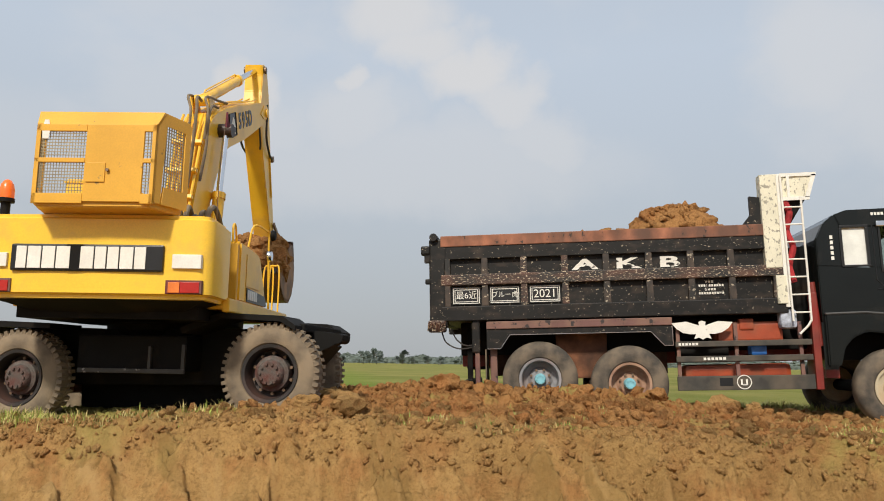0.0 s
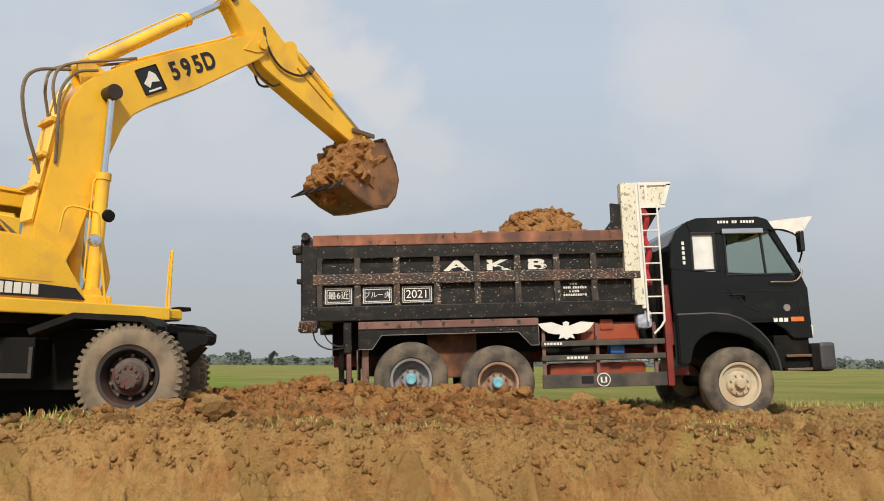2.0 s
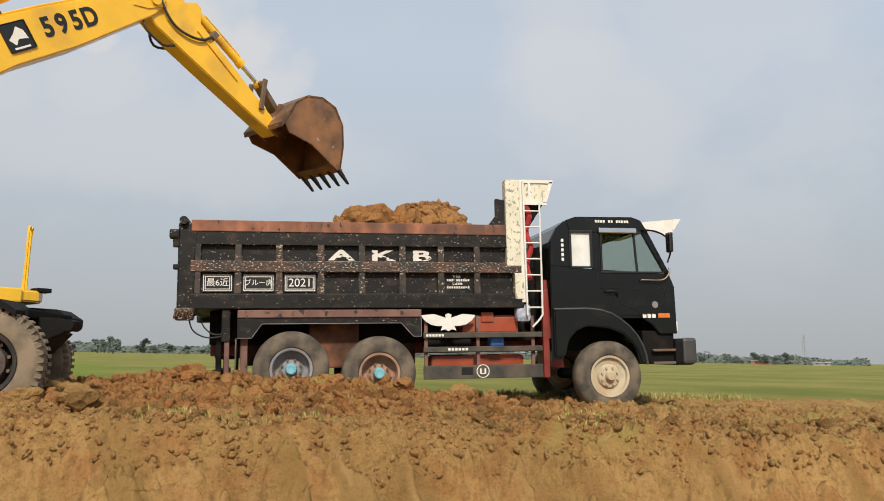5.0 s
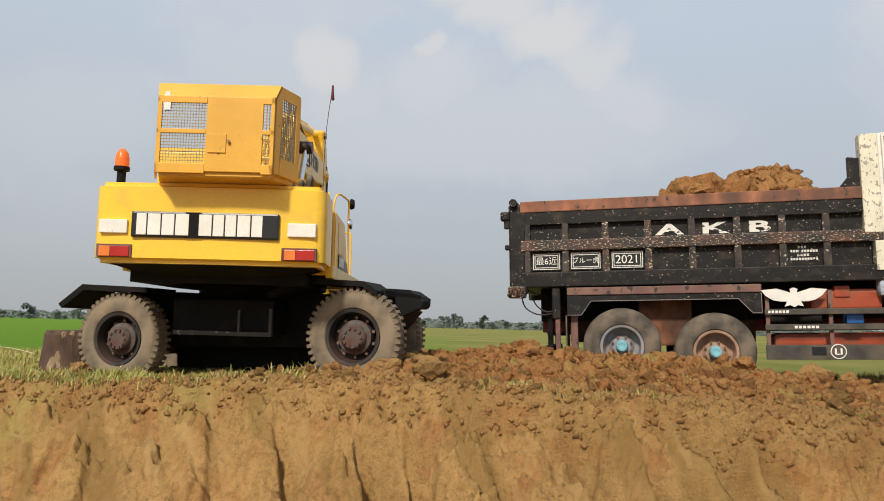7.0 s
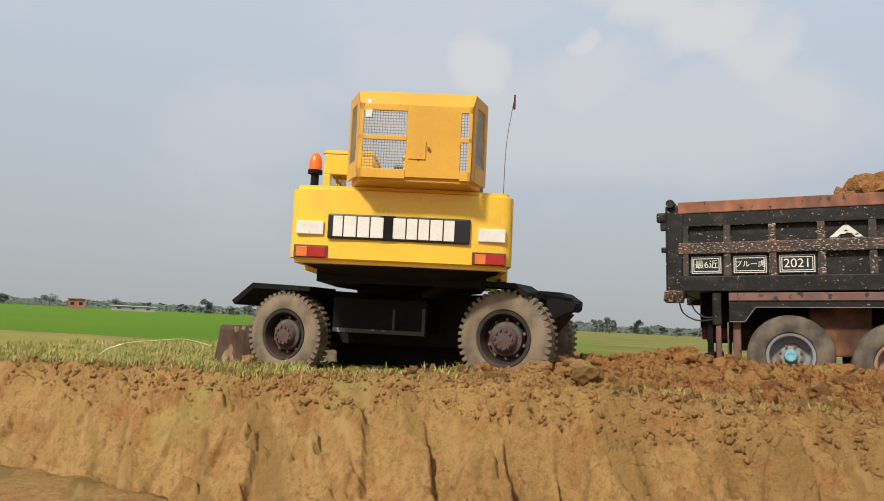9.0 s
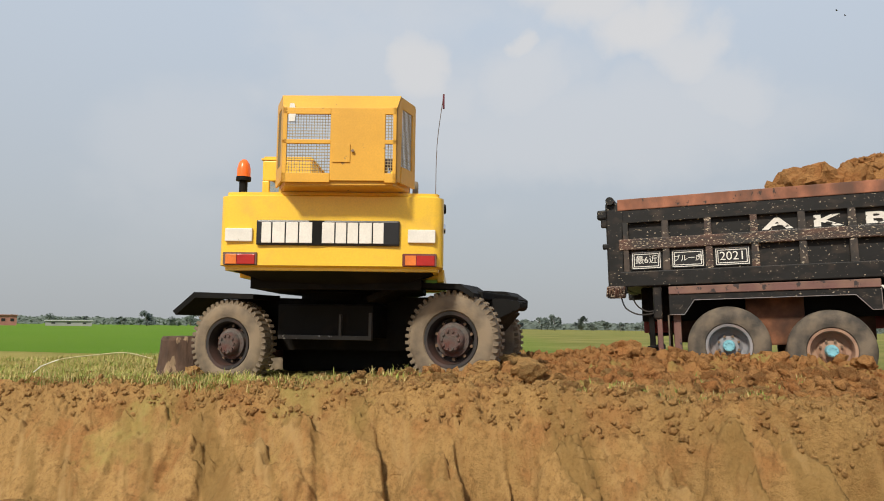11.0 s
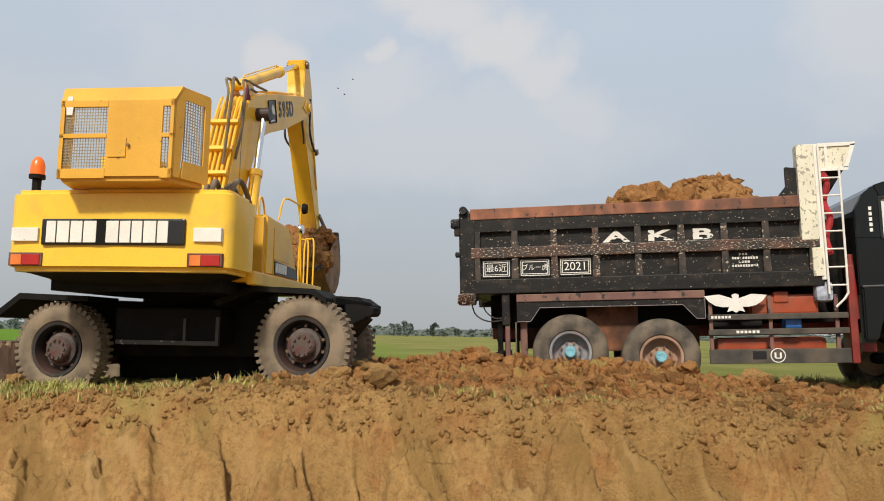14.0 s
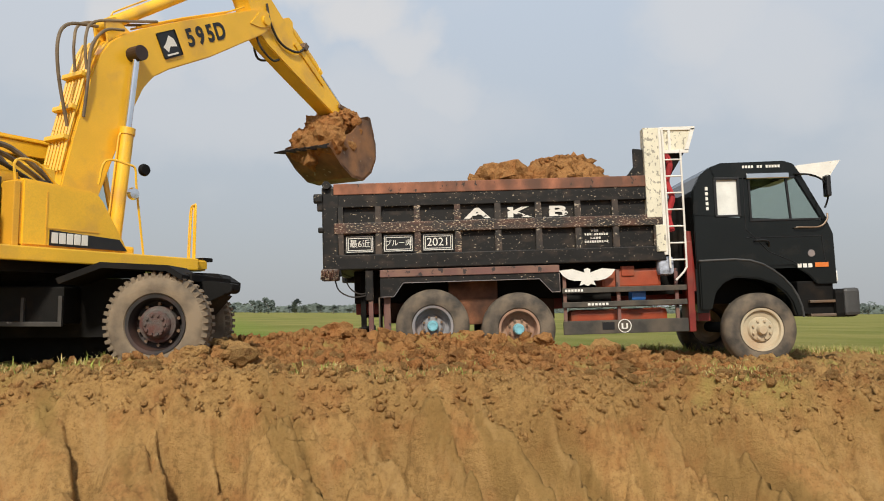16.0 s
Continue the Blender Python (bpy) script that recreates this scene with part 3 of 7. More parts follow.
def clod_shape(seed, rough=0.28, sub=2):
    bm = bmesh.new()
    bmesh.ops.create_icosphere(bm, subdivisions=sub, radius=1)
    for v in bm.verts:
        d = noise.noise(v.co * 1.3 + Vector((seed * 3.7, seed, 0))) * 0.5 + noise.noise(v.co * 3.1 + Vector((0, seed * 2.1, seed))) * rough + noise.noise(v.co * 8 + Vector((seed, 0, seed * 1.3))) * 0.14
        v.co *= 1 + d
    vs, fs = [v.co.copy() for v in bm.verts], [[v.index for v in f.verts] for f in bm.faces]
    bm.free()
    return vs, fs


def angular_clod(seed):
    """A broken lump: the hull of a few scattered points."""
    rnd = random.Random(seed)
    bm = bmesh.new()
    for _ in range(15):
        v = Vector((rnd.gauss(0, 1), rnd.gauss(0, 1), rnd.gauss(0, 1))).normalized() * rnd.uniform(0.65, 1.2)
        bm.verts.new((v.x, v.y * 0.85, v.z * 0.75))
    hull = bmesh.ops.convex_hull(bm, input=bm.verts)
    bmesh.ops.delete(bm, geom=[g for g in hull["geom_interior"] if isinstance(g, bmesh.types.BMVert)], context="VERTS")
    bm.verts.index_update()
    vs, fs = [v.co.copy() for v in bm.verts], [[v.index for v in f.verts] for f in bm.faces]
    bm.free()
    return vs, fs


CLODS = [angular_clod(k) for k in range(10)]


def mesh_from_arrays(name, verts, faces, material):
    """A mesh object from arrays of points and of faces with one number of corners."""
    me = bpy.data.meshes.new(name)
    k = faces.shape[1]
    me.vertices.add(len(verts))
    me.vertices.foreach_set("co", verts.astype(np.float32).ravel())
    me.loops.add(faces.size)
    me.loops.foreach_set("vertex_index", faces.astype(np.int32).ravel())
    me.polygons.add(len(faces))
    me.polygons.foreach_set("loop_start", np.arange(len(faces), dtype=np.int32) * k)
    me.update(calc_edges=True)
    me.materials.append(material)
    return new(name, me)


def scatter_clods(name, spots, material, label):
    """spots: rows of x, y, z, size."""
    rnd = np.random.default_rng(4)
    shapes = [(np.array([tuple(v) for v in vs]), np.array(fs)) for vs, fs in CLODS]
    verts, faces, count = [], [], 0
    for x, y, z, s in spots:
        vs, fs = shapes[rnd.integers(10)]
        q, _ = np.linalg.qr(rnd.normal(size=(3, 3)))
        p = (vs * (s, s * rnd.uniform(0.6, 1.1), s * rnd.uniform(0.6, 1.0))) @ q
        verts.append(p + (x, y, z))
        faces.append(fs + count)
        count += len(vs)
    return tagged(mesh_from_arrays(name, np.concatenate(verts), np.concatenate(faces), material), label, "soil", kind="stuff")


def build_clods():
    rnd = np.random.default_rng(9)
    x, y = rnd.normal(-0.3, 2.0, 9000), rnd.uniform(7.5, 12.6, 9000)
    keep = (x > -5) & (x < 4.2) & ~((np.abs(x) < 2) & (y > 11.2))
    x, y = x[keep], y[keep]
    s = 0.014 + 0.095 * rnd.random(len(x)) ** 4.5
    scatter_clods("loose_clods", np.stack([x, y, ground_z(x, y) + 0.15 * s, s], 1), RED_SOIL, "reddish-brown loose clods of freshly dug soil")
    x = np.concatenate([rnd.uniform(-9, 9, 12000), rnd.uniform(1.5, 10, 4500)])
    y = np.concatenate([edge_y(x[:12000]) + np.abs(rnd.normal(0, 0.5, 12000)) - 0.15, rnd.uniform(7.0, 11.2, 4500)])
    s = 0.008 + 0.045 * rnd.random(len(x)) ** 4
    scatter_clods("bank_crumbs", np.stack([x, y, ground_z(x, y) + 0.1 * s, s], 1), TOP_SOIL, "dry tan crumbs along the bank's edge")
    for x, y, s in ((-1.95, 7.75, 0.2), (-2.35, 7.55, 0.14), (2.42, 10.9, 0.19), (2.1, 10.7, 0.12), (2.85, 10.95, 0.1), (-0.85, 8.6, 0.17), (0.55, 10.05, 0.15), (-1.2, 9.9, 0.17), (-2.5, 9.0, 0.16), (1.5, 10.3, 0.13), (6.6, 10.3, 0.13), (-6.0, 7.55, 0.1)):
        bm = bmesh.new()
        vs, fs = clod_shape(x * 3 + y, 0.25, 3)
        vv = [bm.verts.new((v.x * s, v.y * s, v.z * s * 0.75)) for v in vs]
        for f in fs:
            bm.faces.new([vv[i] for i in f])
        ob = part("soil_boulder", bm, TOP_SOIL if x < -1.7 or x > 2 else RED_SOIL)
        ob.matrix_basis = pose(x, y, float(ground_z(x, y)) + 0.35 * s, 0, 0, x * 50)
        tagged(ob, "large lump of dug soil lying on the road bed", "clod", "soil lumps")


def build_lumps():
    """The larger clods, each a thing of its own."""
    rnd = random.Random(71)
    shapes = []
    for k in range(12):
        vs, fs = clod_shape(k * 2.3 + 0.7, 0.42, 2)
        pair = []
        for m in (RED_SOIL, TOP_SOIL):
            bm = bmesh.new()
            vv = [bm.verts.new((v.x, v.y * 0.85, v.z * 0.7)) for v in vs]
            for f in fs:
                bm.faces.new([vv[i] for i in f])
            pair.append(part("soil_lump", bm, m))
        shapes.append(pair)
    used = set()
    for n in range(290):
        if n < 170:
            x, y, s = rnd.gauss(-0.6, 2.0), rnd.uniform(7.4, 10.4), 0.035 + 0.1 * rnd.random() ** 2.5
        else:
            x, y, s = rnd.uniform(-4.4, 7.5), 6.85 + 1.6 * rnd.random() ** 1.5, 0.03 + 0.06 * rnd.random() ** 2
        if not -3.6 < x < 7.5 or (x < -2.2 and y > 7.55):
            x, y = rnd.uniform(-1.5, 3.0), rnd.uniform(7.2, 9.8)
        red = y > 8.3 and x < 3
        k = rnd.randrange(12)
        src = shapes[k][0 if red else 1]
        m = pose(x, y, float(ground_z(x, y)) + 0.25 * s, rnd.uniform(-25, 25), rnd.uniform(-25, 25), rnd.uniform(0, 360)) @ Matrix.Scale(s, 4)
        if src.name in used:
            ob = again(src, m)
        else:
            used.add(src.name)
            ob, src.matrix_basis = src, m
        tagged(ob, "reddish-brown lump of fresh soil on the road bed" if red else "dry tan lump of soil near the bank's edge", "clod", "soil lumps")
    for pair in shapes:
        for ob in pair:
            if ob.name not in used:
                bpy.data.objects.remove(ob)


def blades(name, x, y, h, material, label, rnd):
    n = len(x)
    z = ground_z(x, y)
    a, w, lean = rnd.uniform(0, math.tau, n), 0.0035 + 0.003 * rnd.random(n), h * rnd.uniform(0.2, 1.3, n)
    dx, dy = np.cos(a), np.sin(a)
    p = np.stack([np.stack([x - dy * w, y + dx * w, z - 0.01], 1), np.stack([x + dy * w, y - dx * w, z - 0.01], 1),
                  np.stack([x + dx * lean * 0.4 + dy * w * 0.7, y + dy * lean * 0.4 - dx * w * 0.7, z + h * 0.6], 1),
                  np.stack([x + dx * lean * 0.4 - dy * w * 0.7, y + dy * lean * 0.4 + dx * w * 0.7, z + h * 0.6], 1), np.stack([x + dx * lean, y + dy * lean, z + h], 1)], 1)
    k = np.arange(n)[:, None] * 5
    faces = np.concatenate([k + [0, 1, 2], k + [0, 2, 3], k + [3, 2, 4]])
    return tagged(mesh_from_arrays(name, p.reshape(-1, 3), faces, material), label, "grass", kind="stuff")


def build_grass():
    rnd = np.random.default_rng(12)
    dry_m = mat("dry_grass_blades", (0.48, 0.38, 0.15), 0.8, var=0.35, scale=2.0, bump=0)
    green_m = mat("green_grass_blades", (0.27, 0.31, 0.06), 0.8, var=0.35, scale=2.0, bump=0)
    n = 230000
    x, y = rnd.uniform(-13, 9, n), 6.72 + rnd.random(n) ** 1.35 * 9.5
    dense = np.clip(0.5 + 0.6 * fbm(x * 1.3, y * 1.3, 77, 2), 0, 1)
    want = np.where(x < -4.5, 1.0, np.where(x < -3, 0.55, 0.0))
    want = np.where((x > -1.5) & (x < 4.5) & (y > 6.9) & (y < 9.2), np.where(dense > 0.74, 0.6, 0.02), want)
    want = np.where(((x > 3.2) & (y > 12.9)) | (y > 13.8), 0.8, want)
    want = np.where((x > -6.6) & (x < -2.4) & (y > 7.85) & (y < 11), 0.0, want)
    keep = rnd.random(n) < want * dense
    x, y = x[keep], y[keep]
    h = rnd.uniform(0.02, 0.1, len(x)) * np.where(y > 12, 1.4, np.where(x > -2.5, 0.5, 1.0))
    pick = rnd.random(len(x)) < 0.5
    blades("dry_grass", x[pick], y[pick], h[pick], dry_m, "dry straw-coloured grass on the verge", rnd)
    blades("green_grass", x[~pick], y[~pick], h[~pick], green_m, "short green grass on the verge", rnd)


# ---- distance ----
def far_tree(seed, h, wide):
    rnd = random.Random(seed)
    ob = new("tree")
    bm = bmesh.new()
    rod(bm, (0, 0, -0.4), (0.1 * h * 0.2, 0, 0.5 * h), 0.03 * h, 7, 0.012 * h)
    for k in range(5):
        a = rnd.uniform(0, math.tau)
        rod(bm, (0, 0, h * rnd.uniform(0.25, 0.45)), (math.cos(a) * wide * 0.6, math.sin(a) * wide * 0.6, h * rnd.uniform(0.55, 0.8)), 0.012 * h, 5, 0.004 * h)
    part("trunk", bm, TRUNK, ob)
    verts, faces = [], []
    lobes = [(rnd.uniform(-0.65, 0.65) * wide, rnd.uniform(-0.5, 0.5) * wide, h * rnd.uniform(0.16, 0.74), rnd.uniform(0.3, 0.52) * wide) for _ in range(9)]
    for _ in range(760):
        lx, ly, lz, lr = lobes[rnd.randrange(9)]
        v = Vector((rnd.gauss(0, 1), rnd.gauss(0, 1), rnd.gauss(0, 1))).normalized() * lr * rnd.uniform(0.55, 1.08)
        p = Vector((lx, ly, lz)) + Vector((v.x, v.y, v.z * 0.75))
        s = h * rnd.uniform(0.025, 0.06)
        a = Vector((rnd.gauss(0, 1), rnd.gauss(0, 1), rnd.gauss(0, 1))).normalized()
        b = a.orthogonal().normalized()
        k = len(verts)
        verts += [tuple(p + a * s), tuple(p + b * s * 0.7), tuple(p - a * s), tuple(p - b * s * 0.7)]
        faces.append((k, k + 1, k + 2, k + 3))
    crown = soup("crown", verts, faces, HAZED_LEAF)
    crown.parent = ob
    return tagged(ob, "broad tree far across the fields, greyed to stand for haze", "tree", "trees on the horizon")


def build_trees():
    rnd = random.Random(3)
    kinds = [far_tree(1, 6.0, 3.2), far_tree(2, 7.5, 2.6), far_tree(5, 4.6, 3.4), far_tree(8, 5.4, 2.2)]
    for i, k in enumerate(kinds):
        k.matrix_basis = pose(-110 + 45 * i, 300, -0.3)
    for i in range(120):
        az = rnd.uniform(-37, 57)
        if -24 < az < -2 and rnd.random() < 0.5:
            continue
        dist = rnd.uniform(290, 480)
        a = radians(az)
        o = copy_thing(kinds[rnd.randrange(4)], pose(-math.sin(a) * dist, math.cos(a) * dist, -0.3, 0, 0, rnd.uniform(0, 360)))
        sc = rnd.uniform(0.55, 1.15)
        o.scale = (sc * rnd.uniform(0.9, 1.5), sc * 1.2, sc)
    # low belt of bushes along the far edge of the fields, in the haze-greyed leaf colour
    verts, faces = [], []
    for i in range(24000):
        a = radians(rnd.uniform(-40, 60))
        dist = rnd.uniform(470, 620)
        hump = 4.2 + 2.0 * float(lattice(np.float64(math.degrees(a) * 0.9), np.float64(0.5), 15)) + 0.8 * float(lattice(np.float64(math.degrees(a) * 4), np.float64(0.5), 16))
        p = Vector((-math.sin(a) * dist, math.cos(a) * dist, -0.3 + rnd.random() * max(0.8, hump)))
        s = rnd.uniform(0.5, 1.3)
        k = len(verts)
        verts += [tuple(p + Vector((-s, 0, 0))), tuple(p + Vector((0, rnd.uniform(-s, s), s * 0.7))), tuple(p + Vector((s, 0, 0.1))), tuple(p + Vector((0, 0, -s * 0.7)))]
        faces.append((k, k + 1, k + 2, k + 3))
    tagged(soup("far_bushes", verts, faces, HAZED_LEAF), "low belt of bushes along the far field edge, greyed for haze", "bushes", kind="stuff")


def far_house(name, az, dist, w, d, h, wall_m, roof_m, label):
    ob = new(name)
    bm = box((-w / 2, -d / 2, -0.5), (w / 2, d / 2, h))
    wall = part("wall", bm, wall_m, ob)
    n = max(2, int(w / 4))
    for i in range(n):
        x = -w / 2 + (i + 0.5) * w / n
        part("window", box((x - 0.5, -d / 2 - 0.04, h * 0.4), (x + 0.5, -d / 2 + 0.02, h * 0.7)), PLATE_BLACK, wall)
    part("roof", prism(bmesh.new(), [(-w / 2 - 0.4, h), (w / 2 + 0.4, h), (w / 2 + 0.2, h + 0.25), (-w / 2 - 0.2, h + 0.25)], -d / 2 - 0.4, d / 2 + 0.4), roof_m, ob)
    a = radians(az)
    ob.matrix_basis = pose(-math.sin(a) * dist, math.cos(a) * dist, -0.3, 0, 0, az)
    return tagged(ob, label, "house")


def build_distance():
    build_trees()
    far_house("farmhouse", 50.2, 260, 4.6, 5, 2.9, BRICK_FAR, BRICK_FAR, "small red-brick farmhouse far across the fields")
    far_house("shed", 46.6, 265, 13, 4, 1.5, WALL_FAR, ROOF_FAR, "long low grey shed beside the farmhouse")
    far_house("warehouse", -37.2, 380, 7, 5, 1.3, WALL_FAR, ROOF_FAR, "low pale-roofed building on the horizon")
    far_house("brick_hut", -33.5, 380, 9, 5, 1.6, BRICK_FAR, WALL_FAR, "low brick hut among horizon trees")
    ob = new("pylon")
    bm = bmesh.new()
    for sx in (-1, 1):
        for sy in (-1, 1):
            rod(bm, (1.6 * sx, 1.6 * sy, -0.5), (0.15 * sx, 0.15 * sy, 22), 0.1, 5)
    part("legs", bm, WALL_FAR, ob)
    for k, z in enumerate((16, 18.5, 21)):
        part("cross_arm", rod(bmesh.new(), (-2.6 + 0.4 * k, 0, z), (2.6 - 0.4 * k, 0, z), 0.12, 5), WALL_FAR, ob)
    a = radians(-36.2)
    ob.matrix_basis = pose(-math.sin(a) * 620, math.cos(a) * 620, -0.3)
    tagged(ob, "thin grey lattice power pylon in the haze", "pylon")


def build_stump():
    ob = new("tree_stump")
    bm = bmesh.new()
    seg, rings = 40, []
    for j, (z, r) in enumerate(((-0.12, 0.42), (0.05, 0.34), (0.2, 0.3), (0.38, 0.285), (0.52, 0.28), (0.56, 0.26))):
        ring = []
        for k in range(seg):
            a = k * math.tau / seg
            rr = r * (1 + 0.1 * math.sin(3 * a + 1) + 0.05 * noise.noise(Vector((math.cos(a) * 4, math.sin(a) * 4, z * 2))) + 0.06 * noise.noise(Vector((math.cos(a) * 11, math.sin(a) * 11, z))))
            ring.append(bm.verts.new((rr * math.cos(a), rr * math.sin(a), z + (0.03 * noise.noise(Vector((a * 3, 0, 1))) if j > 3 else 0))))
        rings.append(ring)
    for u, v in zip(rings, rings[1:]):
        for k in range(seg):
            bm.faces.new((u[k], u[(k + 1) % seg], v[(k + 1) % seg], v[k]))
    bm.faces.new(rings[-1])
    part("bark", bm, BARK, ob)
    top = bmesh.new()
    lathe(top, [(0.001, 0.575), (0.1, 0.575), (0.235, 0.57), (0.25, 0.555)], 30, Matrix.Rotation(radians(90), 4, "X"))
    part("cut_face", top, BARK, ob, "weathered reddish sawn top")
    ob.matrix_basis = pose(-6.72, 8.25, float(ground_z(-6.72, 8.25)) - 0.01)
    tagged(ob, "weathered brown tree stump beside the rear wheel", "stump")
    ob = new("fallen_branch")
    pts = curve([(-9.6, 8.6, 0.1), (-9.3, 8.65, 0.22), (-8.7, 8.75, 0.3), (-8.2, 8.8, 0.34), (-7.7, 8.8, 0.27)])
    part("stem", tube(bmesh.new(), pts, 0.008, 5), mat("pale_straw", (0.5, 0.44, 0.25), 0.8), ob)
    tw = bmesh.new()
    tube(tw, [(-9.3, 8.65, 0.22), (-9.5, 8.5, 0.12), (-9.55, 8.45, 0.03)], 0.006, 5)
    tube(tw, [(-9.6, 8.6, 0.1), (-9.75, 8.6, 0.02)], 0.007, 5)
    part("twig", tw, LETTER, ob)
    tagged(ob, "thin pale bent stalk lying on the grass", "branch")


# ---- wheels ----
def tyre_mesh(r, w, bead):
    bm = bmesh.new()
    lathe(bm, [(bead, 0.04), (bead + 0.03, 0.0), (bead + 0.4 * (r - bead), -0.035 + 0.02), (r - 0.07, 0.0), (r - 0.02, 0.03), (r, 0.07), (r, w - 0.07), (r - 0.02, w - 0.03), (r - 0.07, w), (bead + 0.03, w), (bead, w - 0.04)], 56)
    return bm


def tread_blocks(tyre, r, w, lugs, depth, material):
    """The lugs round a tyre, each a piece on one shared mesh for each shoulder."""
    half = math.tau / lugs * 0.3 * r
    for y0, y1, off in ((0.016, 0.42 * w, 0.0), (0.58 * w, w - 0.016, 0.5)):
        first = None
        for k in range(lugs):
            m = Matrix.Rotation(-(k + 0.5 + off) * math.tau / lugs, 4, "Y") @ Matrix.Translation((r - 0.02, 0, 0))
            if first is None:
                first = part("tread_block", prism(bmesh.new(), [(-0.035, -half * 1.1), (-0.035, half * 1.1), (depth + 0.015, half * 0.8), (depth + 0.015, -half * 0.8)], y0, y1), material, tyre)
                first.matrix_basis = m
            else:
                again(first, m, tyre)


def wheel(parent, m, r, w, tyre_m, rim_m, hub_m, style, cache={}):
    key = (r, style, rim_m.name)
    if key not in cache:
        bead = r * (0.53 if style == "dump" else 0.56)
        ob = part("wheel", tyre_mesh(r, w, bead), tyre_m, parent, smooth=True)
        bm = bmesh.new()
        dish = 0.12 if style != "front" else -0.0
        lathe(bm, [(bead + 0.012, 0.03), (bead + 0.015, 0.0), (bead - 0.02, 0.005), (bead - 0.035, 0.05), (bead - 0.045, dish + 0.05), (bead * 0.62, dish + 0.07), (bead * 0.45, dish + 0.03), (0.001, dish + 0.03)], 48)
        rim = part("rim", bm, rim_m, ob, smooth=True)
        if style == "digger":
            tread_blocks(ob, r, w, 44, 0.022, tyre_m)
        bm = bmesh.new()
        if style == "dump":
            lathe(bm, [(0.0, -0.01), (0.07, -0.01), (0.08, 0.01), (0.085, dish + 0.04)], 24)
            for k in range(8):
                a = k * math.tau / 8
                rod(bm, (0.052 * math.cos(a), -0.01, 0.052 * math.sin(a)), (0.052 * math.cos(a), -0.025, 0.052 * math.sin(a)), 0.011, 6)
        elif style == "digger":
            lathe(bm, [(0.0, 0.0), (0.12, 0.0), (0.14, 0.02), (0.15, 0.06), (0.19, 0.08), (0.2, dish + 0.06)], 28)
            for k in range(10):
                a = k * math.tau / 10
                rod(bm, (0.1 * math.cos(a), 0.0, 0.1 * math.sin(a)), (0.1 * math.cos(a), -0.02, 0.1 * math.sin(a)), 0.016, 6)
        else:
            lathe(bm, [(0.0, -0.05), (0.06, -0.05), (0.075, -0.03), (0.08, 0.02), (0.17, 0.03), (0.19, 0.06)], 26)
        part("hub", bm, hub_m, ob, smooth=True)
        rr = 0.14 if style == "dump" else (0.215 if style == "digger" else 0.135)
        count = 8 if style != "digger" else 10
        nut = None
        for k in range(count):
            a = (k + 0.5) * math.tau / count
            y = dish + 0.03 if style != "front" else 0.03
            m2 = Matrix.Translation((rr * math.cos(a), y, rr * math.sin(a)))
            if nut is None:
                nut = part("wheel_nut", rod(bmesh.new(), (0, 0.02, 0), (0, -0.035, 0), 0.019, 6), STEEL if style != "front" else RIM_CREAM, ob)
                nut.matrix_basis = m2
            else:
                again(nut, m2, ob)
        cache[key] = ob
        ob.matrix_basis = m
        return ob
    src = cache[key]
    o = again(src, m, parent)
    for c in src.children:
        again(c, c.matrix_basis.copy(), o)
    return o


# ---- dump truck; x forward, y away from the near side, z up ----
TY = 11.28


